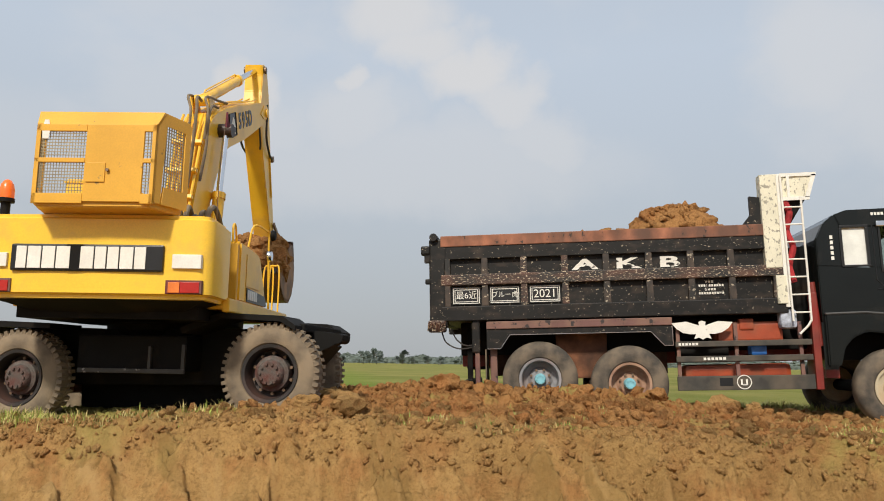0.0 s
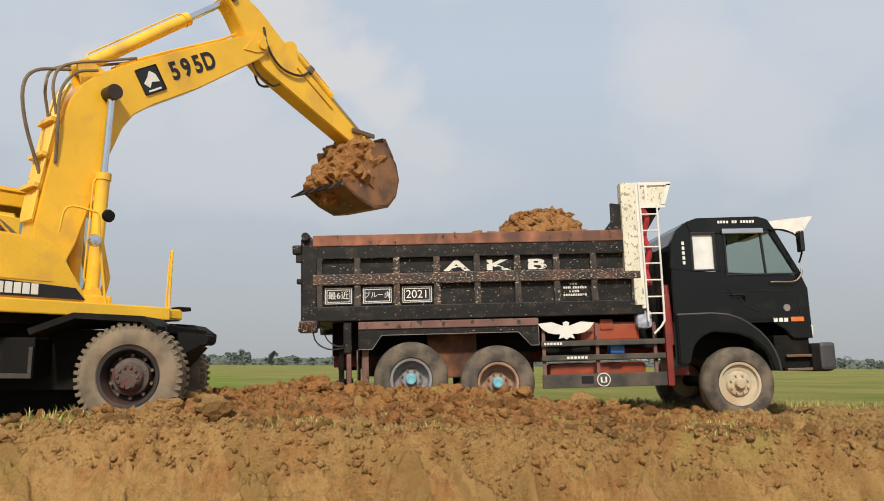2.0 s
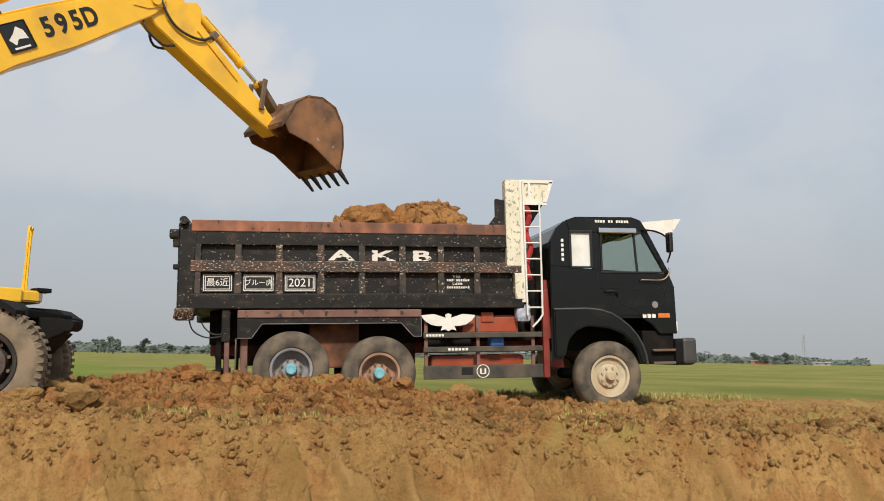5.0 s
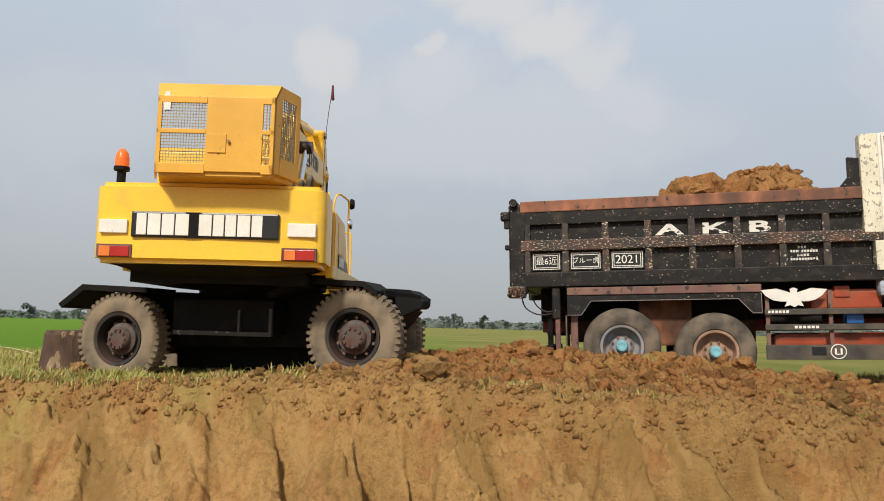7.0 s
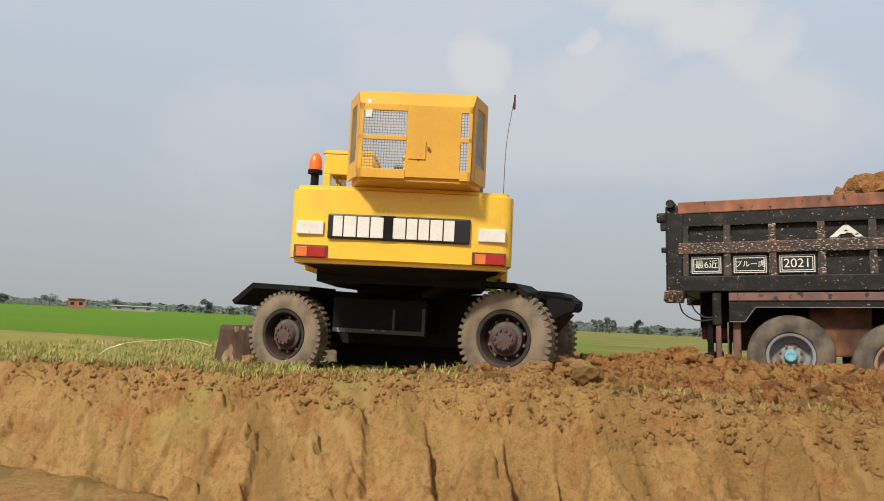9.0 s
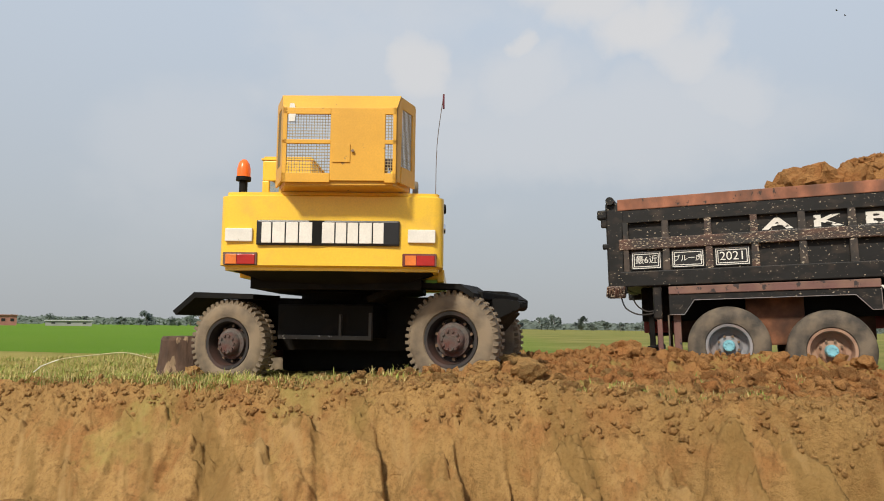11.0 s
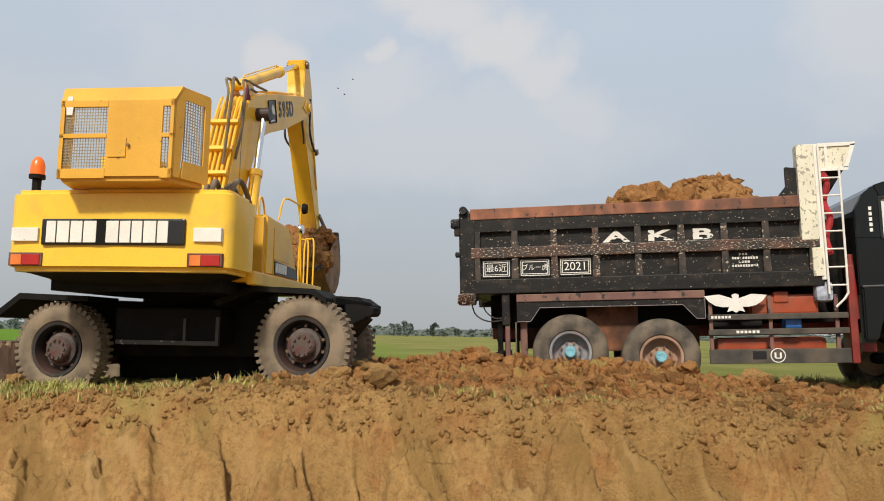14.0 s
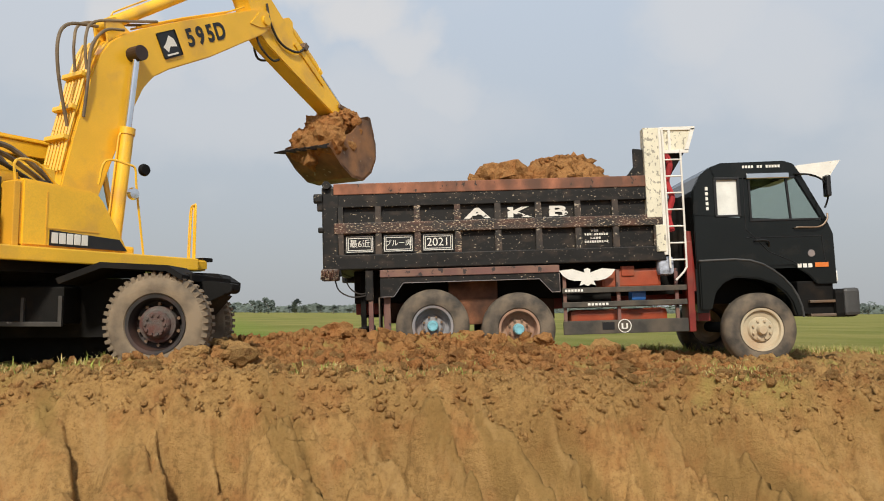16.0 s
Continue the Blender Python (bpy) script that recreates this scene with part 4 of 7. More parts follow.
def build_truck():
    T = new("dump_truck")
    T.matrix_basis = pose(0, TY, 0, 0, -1.9, 0)
    W = 2.4
    # wheels
    for x, z, rim_m in ((-0.0, 0.55, RIM_GREY), (1.275, 0.465, RIM_RUST)):
        wheel(T, pose(x, 0.0, z), 0.547, 0.27, RUBBER, rim_m, HUB_BLUE, "dump")
        wheel(T, pose(x, 0.3, z), 0.547, 0.27, RUBBER, rim_m, HUB_BLUE, "dump")
        wheel(T, pose(x, W, z, 0, 0, 180), 0.547, 0.27, RUBBER, rim_m, HUB_BLUE, "dump")
        part("axle", rod(bmesh.new(), (x, 0.2, z), (x, W - 0.2, z), 0.11, 12), BLACK, T)
    wheel(T, pose(4.87, 0.0, 0.35), 0.547, 0.28, RUBBER, RIM_CREAM, RIM_CREAM, "front")
    wheel(T, pose(4.87, W, 0.35, 0, 0, 180), 0.547, 0.28, RUBBER, RIM_CREAM, RIM_CREAM, "front")
    part("axle", rod(bmesh.new(), (4.87, 0.2, 0.35), (4.87, W - 0.2, 0.35), 0.09, 12), BLACK, T)
    for y in (0.75, 1.57):
        part("chassis_rail", box((-1.2, y, 0.75), (5.9, y + 0.09, 1.02), 0.01), RED, T)
    part("leaf_spring", prism(bmesh.new(), [(-0.2, 0.75), (0.65, 0.98), (1.5, 0.7), (0.65, 0.84)], 0.34, 0.44), ORANGE_RED, T)
    part("bogie_beam", box((0.25, 0.3, 0.55), (1.0, 0.7, 1.25), 0.03), mat("rusty_bogie", (0.17, 0.07, 0.035), 0.9, var=0.5, scale=6, dust=(0.05, 0.025, 0.016), dust_at=0.5), T)
    # tipper body
    bed = part("tipper_body", box((-1.42, 0.08, 1.42), (3.5, W - 0.08, 1.5)), TRUCK_BLACK, T)
    part("side_plate", box((-1.42, 0.05, 1.45), (3.5, 0.1, 2.62)), TRUCK_BLACK, bed)
    part("side_plate", box((-1.42, W - 0.1, 1.45), (3.5, W - 0.05, 2.62)), TRUCK_BLACK, bed)
    part("front_plate", box((3.42, 0.1, 1.5), (3.5, W - 0.1, 2.95)), TRUCK_BLACK, bed)
    posts = [-1.33, -0.765, -0.185, 0.415, 1.015, 1.62, 2.21, 2.77, 3.38]
    for y in (-0.03, W - 0.05):
        part("top_rail", box((-1.42, y - 0.01, 2.535), (3.5, y + 0.1, 2.7), 0.012), RUST_RIM, bed, "rust-red worn top rail")
        part("upper_band", box((-1.42, y + 0.005, 2.345), (3.5, y + 0.09, 2.54), 0.008), TRUCK_BLACK, bed)
        part("middle_rail", box((-1.42, y - 0.012, 1.95), (3.5, y + 0.09, 2.11), 0.012), TRUCK_RAIL, bed, "scraped rail with flaking cream paint")
        part("lower_rail", box((-1.42, y - 0.006, 1.42), (3.5, y + 0.09, 1.635), 0.012), TRUCK_BLACK, bed)
        for z0, z1 in ((2.1, 2.36), (1.63, 1.96)):
            for x in posts:
                part("side_post", prism(bmesh.new(), [(x - 0.05, z0), (x + 0.05, z0), (x + 0.045, z1), (x - 0.045, z1)], y, y + 0.09, 0.008), TRUCK_RAIL if x in (-0.185, 0.415) else TRUCK_POST, bed)
    # tailgate with its hinges and latch
    tg = part("tailgate", box((-1.52, 0.0, 1.4), (-1.42, W, 2.62), 0.012), TRUCK_BLACK, bed)
    for y in (-0.03, W - 0.1):
        part("corner_post", box((-1.6, y, 1.32), (-1.33, y + 0.13, 2.66), 0.03), TRUCK_BLACK, bed)
    bm = bmesh.new()
    rod(bm, (-1.52, -0.1, 2.68), (-1.52, 0.3, 2.68), 0.06, 14)
    bx(bm, (-1.72, -0.06, 2.42), (-1.58, 0.06, 2.56), 0.03)
    bx(bm, (-1.67, -0.04, 2.3), (-1.58, 0.04, 2.44), 0.02)
    part("hinge", bm, TRUCK_BLACK, tg)
    bm = bmesh.new()
    bx(bm, (-1.66, -0.04, 1.98), (-1.57, 0.04, 2.06), 0.02)
    part("latch", bm, TRUCK_BLACK, tg)
    bm = bmesh.new()
    bx(bm, (-1.62, -0.05, 1.26), (-1.36, 0.1, 1.44), 0.03)
    for k in range(7):
        rod(bm, (-1.62 + 0.04 * k, -0.06, 1.28 + 0.02 * (k % 3)), (-1.6 + 0.04 * k, -0.075, 1.42 - 0.03 * (k % 2)), 0.014, 6)
    part("locking_claw", bm, TRUCK_RAIL, tg, "rust-eaten locking claw with flaked paint")
    hose = bmesh.new()
    tube(hose, curve([(-1.45, 0.15, 1.3), (-1.38, 0.1, 1.12), (-1.2, 0.05, 1.02), (-1.0, 0.1, 1.03), (-0.92, 0.15, 1.1)]), 0.011, 6)
    tube(hose, curve([(-1.3, 0.2, 1.3), (-1.22, 0.15, 1.15), (-1.08, 0.1, 1.06), (-0.92, 0.15, 1.08)]), 0.011, 6)
    part("cable", hose, HOSE, T)
    # painted plates and letters on the side
    for x0, x1, word, size in ((-1.26, -0.84, "最6近", 0.125), (-0.7, -0.255, "ブルー虎", 0.1), (-0.115, 0.345, "2021", 0.17)):
        pl = part("name_plate", box((x0, 0.028, 1.665), (x1, 0.052, 1.925)), PLATE_BLACK, bed)
        bm = bmesh.new()
        for inset in (0.012, 0.036):
            a, b, c, d = x0 + inset, x1 - inset, 1.665 + inset, 1.925 - inset
            t = 0.01
            for lo, hi in (((a, c), (b, c + t)), ((a, d - t), (b, d)), ((a, c + t), (a + t, d - t)), ((b - t, c + t), (b, d - t))):
                bx(bm, (lo[0], 0.022, lo[1]), (hi[0], 0.03, hi[1]))
        part("border", bm, LETTER, pl)
        lettering("lettering", word, size, pose((x0 + x1) / 2, 0.024, 1.795, 90), LETTER, pl)
    for x, ch in ((0.715, "A"), (1.32, "K"), (1.92, "B")):
        o = lettering("letter", ch, 0.25, pose(x, 0.045, 2.205, 90), LETTER_WORN, bed, 0.006, "worn white painted letter", 0.008)
        o.scale = (2.1, 0.85, 1.0)
        part("underline", box((x - 0.22, 0.04, 2.105), (x + 0.24, 0.052, 2.12)), LETTER_WORN, bed, "worn white painted line")
    bm = bmesh.new()
    for x, z, w in ((2.47, 1.9, 0.12), (2.49, 1.845, 0.36), (2.48, 1.79, 0.16), (2.49, 1.735, 0.36)):
        k = int(w / 0.035)
        for i in range(k):
            xx = x - w / 2 + i * w / k
            bx(bm, (xx, 0.04, z - 0.016), (xx + w / k * 0.7, 0.052, z + 0.016))
    part("painted_lines", bm, LETTER_WORN, bed)
    # flaking white headboard, visor over the cab, ladder
    head = part("headboard", box((3.24, -0.05, 2.06), (3.47, 0.14, 3.42), 0.015), CREAM, bed, "flaking cream-white headboard post")
    part("edge_strip", box((3.47, -0.045, 1.5), (3.53, 0.1, 3.42), 0.006), WHITE, head)
    part("foot_panel", box((3.36, -0.06, 1.55), (3.5, 0.02, 1.95), 0.01), CREAM, bed)
    part("subframe", box((-1.2, 0.55, 0.92), (3.9, 1.85, 1.42), 0.02), BLACK, T)
    part("mudguard_back", box((-0.76, 0.62, 0.6), (1.9, 0.66, 1.3)), mat("mud_brown_panel", (0.09, 0.04, 0.022), 0.9, var=0.4), T)
    part("black_shoulder", prism(bmesh.new(), [(2.98, 2.7), (3.24, 2.7), (3.24, 3.1), (3.1, 3.12), (3.1, 2.85)], 0.02, 0.1), TRUCK_BLACK, bed)
    vis = part("visor", prism(bmesh.new(), [(3.53, 3.06), (3.9, 3.06), (4.03, 3.42), (3.53, 3.42)], 0.0, 0.04), CREAM, bed, "cream-white perforated cab visor")
    bm = bmesh.new()
    for lo, hi in (((3.53, 3.38), (4.03, 3.43)), ((3.53, 3.03), (3.92, 3.08)), ((3.62, 3.08), (3.66, 3.38))):
        bx(bm, (lo[0], -0.02, lo[1]), (hi[0], 0.0, hi[1]))
    prism(bm, [(3.86, 3.07), (3.92, 3.07), (4.03, 3.4), (3.97, 3.4)], -0.02, 0.0)
    part("visor_frame", bm, WHITE, vis)
    part("visor_brace", prism(bmesh.new(), [(3.53, 2.65), (3.62, 2.65), (3.88, 3.05), (3.53, 3.05)], 0.06, 0.12), BLACK, bed)
    lad = part("ladder", rod(bmesh.new(), (3.54, -0.07, 1.3), (3.52, -0.07, 3.4), 0.016, 8), WHITE, bed)
    bm = tube(bmesh.new(), curve([(3.62, -0.05, 1.12), (3.76, -0.07, 1.28), (3.78, -0.07, 1.5), (3.78, -0.07, 3.06)], 5), 0.016, 8)
    part("ladder_rail", bm, WHITE, lad)
    for k in range(7):
        z = 1.42 + 0.25 * k
        part("rung", rod(bmesh.new(), (3.53, -0.07, z), (3.78, -0.07, z), 0.012, 8), WHITE, lad)
    bm = bmesh.new()
    pts = curve([(3.58, 0.05, 3.05), (3.63, 0.0, 2.85), (3.58, 0.03, 2.6), (3.64, 0.0, 2.35), (3.58, 0.04, 2.1), (3.62, 0.02, 1.85)], 5)
    tube(bm, pts, 0.045, 7)
    part("hanging_cloth", bm, CLOTH_RED, T, "faded red cloth tied behind the cab")
    tagged(part("bundle", bx(bmesh.new(), (3.38, -0.02, 1.2), (3.62, 0.18, 1.48), 0.07), mat("grey_blue_cloth", (0.35, 0.38, 0.45), 0.9, var=0.5, scale=14), T), "grey-blue rag bundle")
    # mudguard over the bogie, drop posts
    part("mudguard_rail", box((-0.76, -0.03, 1.29), (1.9, 0.12, 1.4), 0.008), MAROON, T, "faded maroon mudguard rail")
    part("mudguard", prism(bmesh.new(), [(-0.76, 1.29), (1.9, 1.29), (1.9, 1.0), (1.78, 1.0), (1.6, 1.2), (-0.42, 1.2), (-0.56, 1.0), (-0.76, 1.0)], -0.01, 0.03), TRUCK_BLACK, T)
    bm = bmesh.new()
    for a, b in (((1.9, 1.0), (1.78, 1.0)), ((1.78, 1.0), (1.6, 1.2)), ((1.6, 1.2), (-0.42, 1.2)), ((-0.42, 1.2), (-0.56, 1.0)), ((-0.56, 1.0), (-0.76, 1.0)), ((1.9, 1.0), (1.9, 1.29))):
        rod(bm, (a[0], -0.012, a[1]), (b[0], -0.012, b[1]), 0.005, 6)
    part("mudguard_edge", bm, RIM_GREY, T)
    part("mudguard_deck", box((-0.76, 0.03, 1.26), (1.9, 0.65, 1.3)), TRUCK_BLACK, T)
    bm = bmesh.new()
    bx(bm, (-0.98, 0.0, 0.95), (-0.86, 0.1, 1.42), 0.02)
    part("drop_post", bm, TRUCK_BLACK, T)
    part("drop_post_foot", box((-0.94, 0.02, 0.1), (-0.87, 0.09, 0.98), 0.012), MAROON, T)
    part("drop_post_foot", box((-0.72, 0.1, 0.25), (-0.62, 0.18, 1.28), 0.012), MAROON, T)
    part("under_run_bar", box((-1.12, 0.25, 0.42), (-1.0, 2.1, 0.56), 0.02), BLACK, T)
    for yb in (0.5, 1.8):
        part("under_run_strut", box((-1.1, yb, 0.5), (-1.02, yb + 0.08, 1.4), 0.01), BLACK, T)
    part("tail_hydraulics", box((-1.15, 0.8, 0.7), (-0.8, 1.6, 1.35), 0.06), BLACK, T)
    part("mudflap", box((-0.8, 0.15, 0.15), (-0.78, 0.7, 1.0)), RUBBER, T)
    part("rear_pipe", rod(bmesh.new(), (-1.05, 0.25, 0.35), (-0.75, 0.25, 0.3), 0.08, 10), STEEL, T)
    # side rack with tanks
    rack_m = mat("dusty_rack_paint", (0.05, 0.045, 0.038), 0.7, var=0.35, scale=5, dust=(0.11, 0.085, 0.06), dust_at=0.52)
    for z0, z1 in ((0.97, 1.05), (0.76, 0.84), (0.36, 0.56)):
        part("rack_board", box((1.93, -0.02, z0), (3.78, 0.03, z1), 0.008), rack_m, T)
    for x in (1.95, 2.75, 3.62):
        part("rack_post", box((x, 0.03, 0.36), (x + 0.05, 0.07, 1.3)), MAROON, T)
    for x0, x1, z in ((1.97, 2.25, 1.01), (2.3, 2.62, 0.8)):
        bm = bmesh.new()
        for i in range(6):
            xx = x0 + (x1 - x0) * i / 6
            bx(bm, (xx, -0.026, z - 0.018), (xx + (x1 - x0) / 6 * 0.7, -0.02, z + 0.018))
        part("painted_bars", bm, LETTER, T)
    bm = bmesh.new()
    lathe(bm, [(0.088, -0.026), (0.1, -0.026), (0.1, -0.02), (0.088, -0.02)], 30, Matrix.Translation((2.83, 0, 0.47)))
    for x in (2.795, 2.865):
        bx(bm, (x - 0.012, -0.027, 0.43), (x + 0.012, -0.021, 0.51))
    bx(bm, (2.8, -0.027, 0.425), (2.86, -0.021, 0.44))
    part("round_mark", bm, LETTER, T, "round white maker's mark")
    part("rack_stain", box((2.5, -0.025, 0.42), (2.68, -0.021, 0.53)), PLATE_BLACK, T)
    bm = bmesh.new()
    bx(bm, (2.55, 0.12, 1.02), (3.45, 0.7, 1.32), 0.05)
    bx(bm, (2.85, 0.1, 1.2), (3.05, 0.2, 1.36), 0.02)
    part("oil_tank", bm, ORANGE_RED, T, "orange-red oil tank")
    part("jerrycan", box((2.98, 0.08, 0.84), (3.2, 0.3, 0.98), 0.03), BLUE, T, "blue plastic jerrycan")
    part("air_tank", rod(bmesh.new(), (2.0, 0.35, 0.9), (2.7, 0.35, 0.9), 0.15, 18), BLACK, T)
    part("fuel_tank", box((2.1, 0.35, 0.42), (3.6, 0.75, 0.72), 0.08), ORANGE_RED, T)
    part("exhaust_stack", rod(bmesh.new(), (3.9, 0.05, 0.95), (3.88, 0.12, 1.85), 0.05, 12), RED, T)
    part("air_cleaner", rod(bmesh.new(), (3.84, 0.5, 1.2), (3.8, 0.5, 2.4), 0.17, 18), BLACK, T)
    part("red_bracket", box((3.8, 0.0, 0.35), (3.9, 0.1, 1.7), 0.015), RED, T)
    # white bird plate: body, tail and two feathered wings
    bird = [(0, 0.26), (0.05, 0.24), (0.04, 0.19), (0.1, 0.21), (0.22, 0.25), (0.42, 0.23), (0.36, 0.15), (0.27, 0.09), (0.17, 0.07), (0.09, 0.07), (0.12, 0.0), (0.05, 0.02), (0, -0.01)]
    outline = [(2.31 + x, 1.08 + z) for x, z in bird] + [(2.31 - x, 1.08 + z) for x, z in bird[-2:0:-1]]
    part("bird_plate", prism(bmesh.new(), outline, -0.03, -0.02), WHITE, T, "white cut-out of a spread-winged bird")
    # cab shell with real window openings
    cab = part("cab", box((3.97, 0.02, 1.25), (6.0, W - 0.02, 1.32)), CAB_BLACK, T, "glossy black flat-nosed cab")
    lower = [(3.95, 1.28), (3.95, 2.07), (5.93, 1.95), (6.02, 1.75), (6.04, 1.0), (5.74, 1.0), (5.62, 1.14), (5.4, 1.29)]
    rear_p = [(3.95, 2.07), (3.96, 2.45), (4.07, 2.68), (4.22, 2.8), (4.3, 2.62), (4.3, 2.05)]
    mid_p = [(4.64, 2.03), (4.64, 2.62), (4.8, 2.62), (4.8, 2.02)]
    header = [(4.22, 2.8), (4.3, 2.61), (5.48, 2.61), (5.6, 2.66), (5.5, 2.82), (5.35, 2.87), (4.4, 2.86)]
    a_p = [(5.5, 2.62), (5.6, 2.66), (5.97, 1.95), (5.87, 1.95)]
    for y0, y1 in ((0.0, 0.05), (W - 0.05, W)):
        for nm, o in (("side_panel", lower), ("rear_pillar", rear_p), ("door_pillar", mid_p), ("roof_side", header), ("windscreen_pillar", a_p)):
            part(nm, prism(bmesh.new(), o, y0, y1, 0.012), CAB_BLACK, cab)
        part("quarter_bar", prism(bmesh.new(), [(5.36, 2.62), (5.39, 2.62), (5.43, 1.97), (5.4, 1.97)], y0 + 0.01, y1 - 0.01), PLATE_BLACK, cab)
        # the reflection in this pane is painted on as flat white
        part("rear_window", box((4.29, y0 + 0.02, 2.06), (4.65, y0 + 0.03, 2.62)), MILKY_WHITE, cab, "rear side window painted white for its reflection")
        g = part("door_window", prism(bmesh.new(), [(4.8, 2.0), (4.8, 2.62), (5.5, 2.62), (5.88, 1.95)], y0 + 0.02, y0 + 0.028), GLASS, cab)
        g.visible_shadow = False
    for a, b, c, d in ((4.28, 4.66, 2.04, 2.07), (4.28, 4.66, 2.6, 2.64), (4.27, 4.31, 2.07, 2.6), (4.62, 4.66, 2.07, 2.6), (4.79, 4.82, 1.99, 2.6), (4.79, 5.5, 2.6, 2.63), (4.79, 5.86, 1.96, 1.99)):
        part("window_seal", box((a, -0.014, c), (b, 0.01, d), 0.006), PLATE_BLACK, cab)
    part("roof", prism(bmesh.new(), [(4.22, 2.78), (4.4, 2.84), (5.35, 2.85), (5.5, 2.8), (5.58, 2.68), (5.4, 2.8), (4.4, 2.78)], 0.05, W - 0.05), CAB_BLACK, cab)
    part("rear_wall", prism(bmesh.new(), [(3.95, 1.3), (3.95, 2.45), (4.07, 2.68), (4.22, 2.8), (4.24, 2.76), (4.11, 2.66), (4.0, 2.45), (4.0, 1.3)], 0.05, W - 0.05), CAB_BLACK, cab)
    part("front_panel", prism(bmesh.new(), [(6.0, 1.0), (6.06, 1.0), (6.05, 1.75), (5.97, 1.95), (5.92, 1.95), (6.0, 1.75)], 0.05, W - 0.05), CAB_BLACK, cab)
    g = part("windscreen", prism(bmesh.new(), [(5.57, 2.68), (5.58, 2.68), (5.96, 1.95), (5.95, 1.95)], 0.05, W - 0.05), GLASS, cab)
    g.visible_shadow = False
    bm = bmesh.new()
    for y in (0.35, 1.5):
        bx(bm, (4.5, y, 1.32), (5.0, y + 0.5, 1.75), 0.06)
        bx(bm, (4.4, y, 1.7), (4.58, y + 0.5, 2.4), 0.06)
    part("seats", bm, MILKY_WHITE, cab, "seats in pale covers")
    bm = bmesh.new()
    lathe(bm, [(0.2, -0.015), (0.22, 0.0), (0.2, 0.015), (0.185, 0.0), (0.2, -0.015)], 28, pose(5.45, 1.75, 1.98, 0, 0, 90) @ pose(0, 0, 0, -25))
    part("steering_wheel", bm, PLATE_BLACK, cab)
    bm = bmesh.new()
    bx(bm, (5.6, 0.1, 1.5), (5.92, W - 0.1, 1.95), 0.04)
    part("dashboard", bm, DARK_CLOTH, cab)
    # door line, handle, chrome visor, mirror
    bm = bmesh.new()
    for a, b in (((4.72, 2.62), (4.72, 1.85)), ((4.72, 1.85), (5.05, 1.5)), ((5.05, 1.5), (5.5, 1.3)), ((4.78, 1.72), (5.85, 1.72)), ((5.85, 1.72), (5.88, 1.35)), ((4.72, 1.72), (4.8, 1.72))):
        rod(bm, (a[0], -0.001, a[1]), (b[0], -0.001, b[1]), 0.007, 6)
    door = part("door_gap", bm, PLATE_BLACK, cab)
    bm = bmesh.new()
    tube(bm, curve([(4.83, 0.0, 1.66), (4.86, -0.05, 1.67), (5.02, -0.05, 1.66), (5.05, 0.0, 1.58)], 4), 0.014, 7)
    part("door_handle", bm, PLATE_BLACK, cab)
    part("door_shade", box((4.76, -0.05, 2.6), (5.4, 0.0, 2.68), 0.012), CHROME, cab, "chrome rain shade over the door window")
    bm = bmesh.new()
    tube(bm, curve([(5.5, -0.02, 2.66), (5.7, -0.12, 2.62), (5.86, -0.18, 2.5), (5.9, -0.18, 2.3), (5.86, -0.14, 2.12)], 4), 0.014, 7)
    mirror_arm = part("mirror_arm", bm, BLACK, cab)
    part("mirror", box((5.86, -0.24, 2.28), (5.93, -0.1, 2.6), 0.025), PLATE_BLACK, cab)
    part("grab_rail", tube(bmesh.new(), curve([(5.45, -0.01, 1.84), (5.48, -0.05, 1.85), (5.8, -0.05, 1.85), (5.92, -0.05, 1.95), (5.95, -0.02, 2.05)], 4), 0.014, 7), STEEL, cab)
    sv = part("sun_visor", prism(bmesh.new(), [(5.5, 2.78), (5.6, 2.8), (6.22, 2.86), (6.05, 2.62), (5.95, 2.58), (5.6, 2.68)], 0.02, 0.05), WHITE, cab, "white sun visor over the windscreen")
    part("visor_sheet", prism(bmesh.new(), [(5.6, 2.8), (6.22, 2.86), (6.22, 2.84), (5.6, 2.78)], 0.05, W - 0.05), WHITE, sv)
    for nm, x0, x1, z, m in (("roof_lettering_bars", 4.72, 5.3, 2.79, LETTER),):
        bm = bmesh.new()
        for i in range(13):
            if i in (4, 7):
                continue
            xx = x0 + (x1 - x0) * i / 13
            bx(bm, (xx, -0.006, z - 0.02), (xx + 0.032, 0.0, z + 0.02))
        part("painted_bars", bm, m, cab)
    bm = bmesh.new()
    for i in range(5):
        bx(bm, (4.14, -0.006, 2.15 + 0.075 * i), (4.18, 0.0, 2.2 + 0.075 * i))
    part("pillar_bars", bm, LETTER, cab)
    bm = bmesh.new()
    lathe(bm, [(0.0, -0.008), (0.05, -0.008), (0.055, 0.0)], 24, Matrix.Translation((5.68, 0, 1.46)))
    part("round_badge", bm, RIM_GREY, cab)
    part("marker_lamp", box((5.72, -0.015, 1.25), (5.92, 0.0, 1.32), 0.006), TAIL_ORANGE, cab, "orange side marker lamp")
    bm = bmesh.new()
    for i in range(3):
        bx(bm, (5.46 + 0.08 * i, -0.006, 1.25), (5.52 + 0.08 * i, 0.0, 1.31), 0, None)
    part("model_bars", bm, LETTER, cab)
    part("headlamp", box((5.97, 0.02, 1.02), (6.07, 0.3, 1.2), 0.03), mat("lamp_glass", (0.75, 0.74, 0.68), 0.15, var=0.1), cab, "clear headlamp")
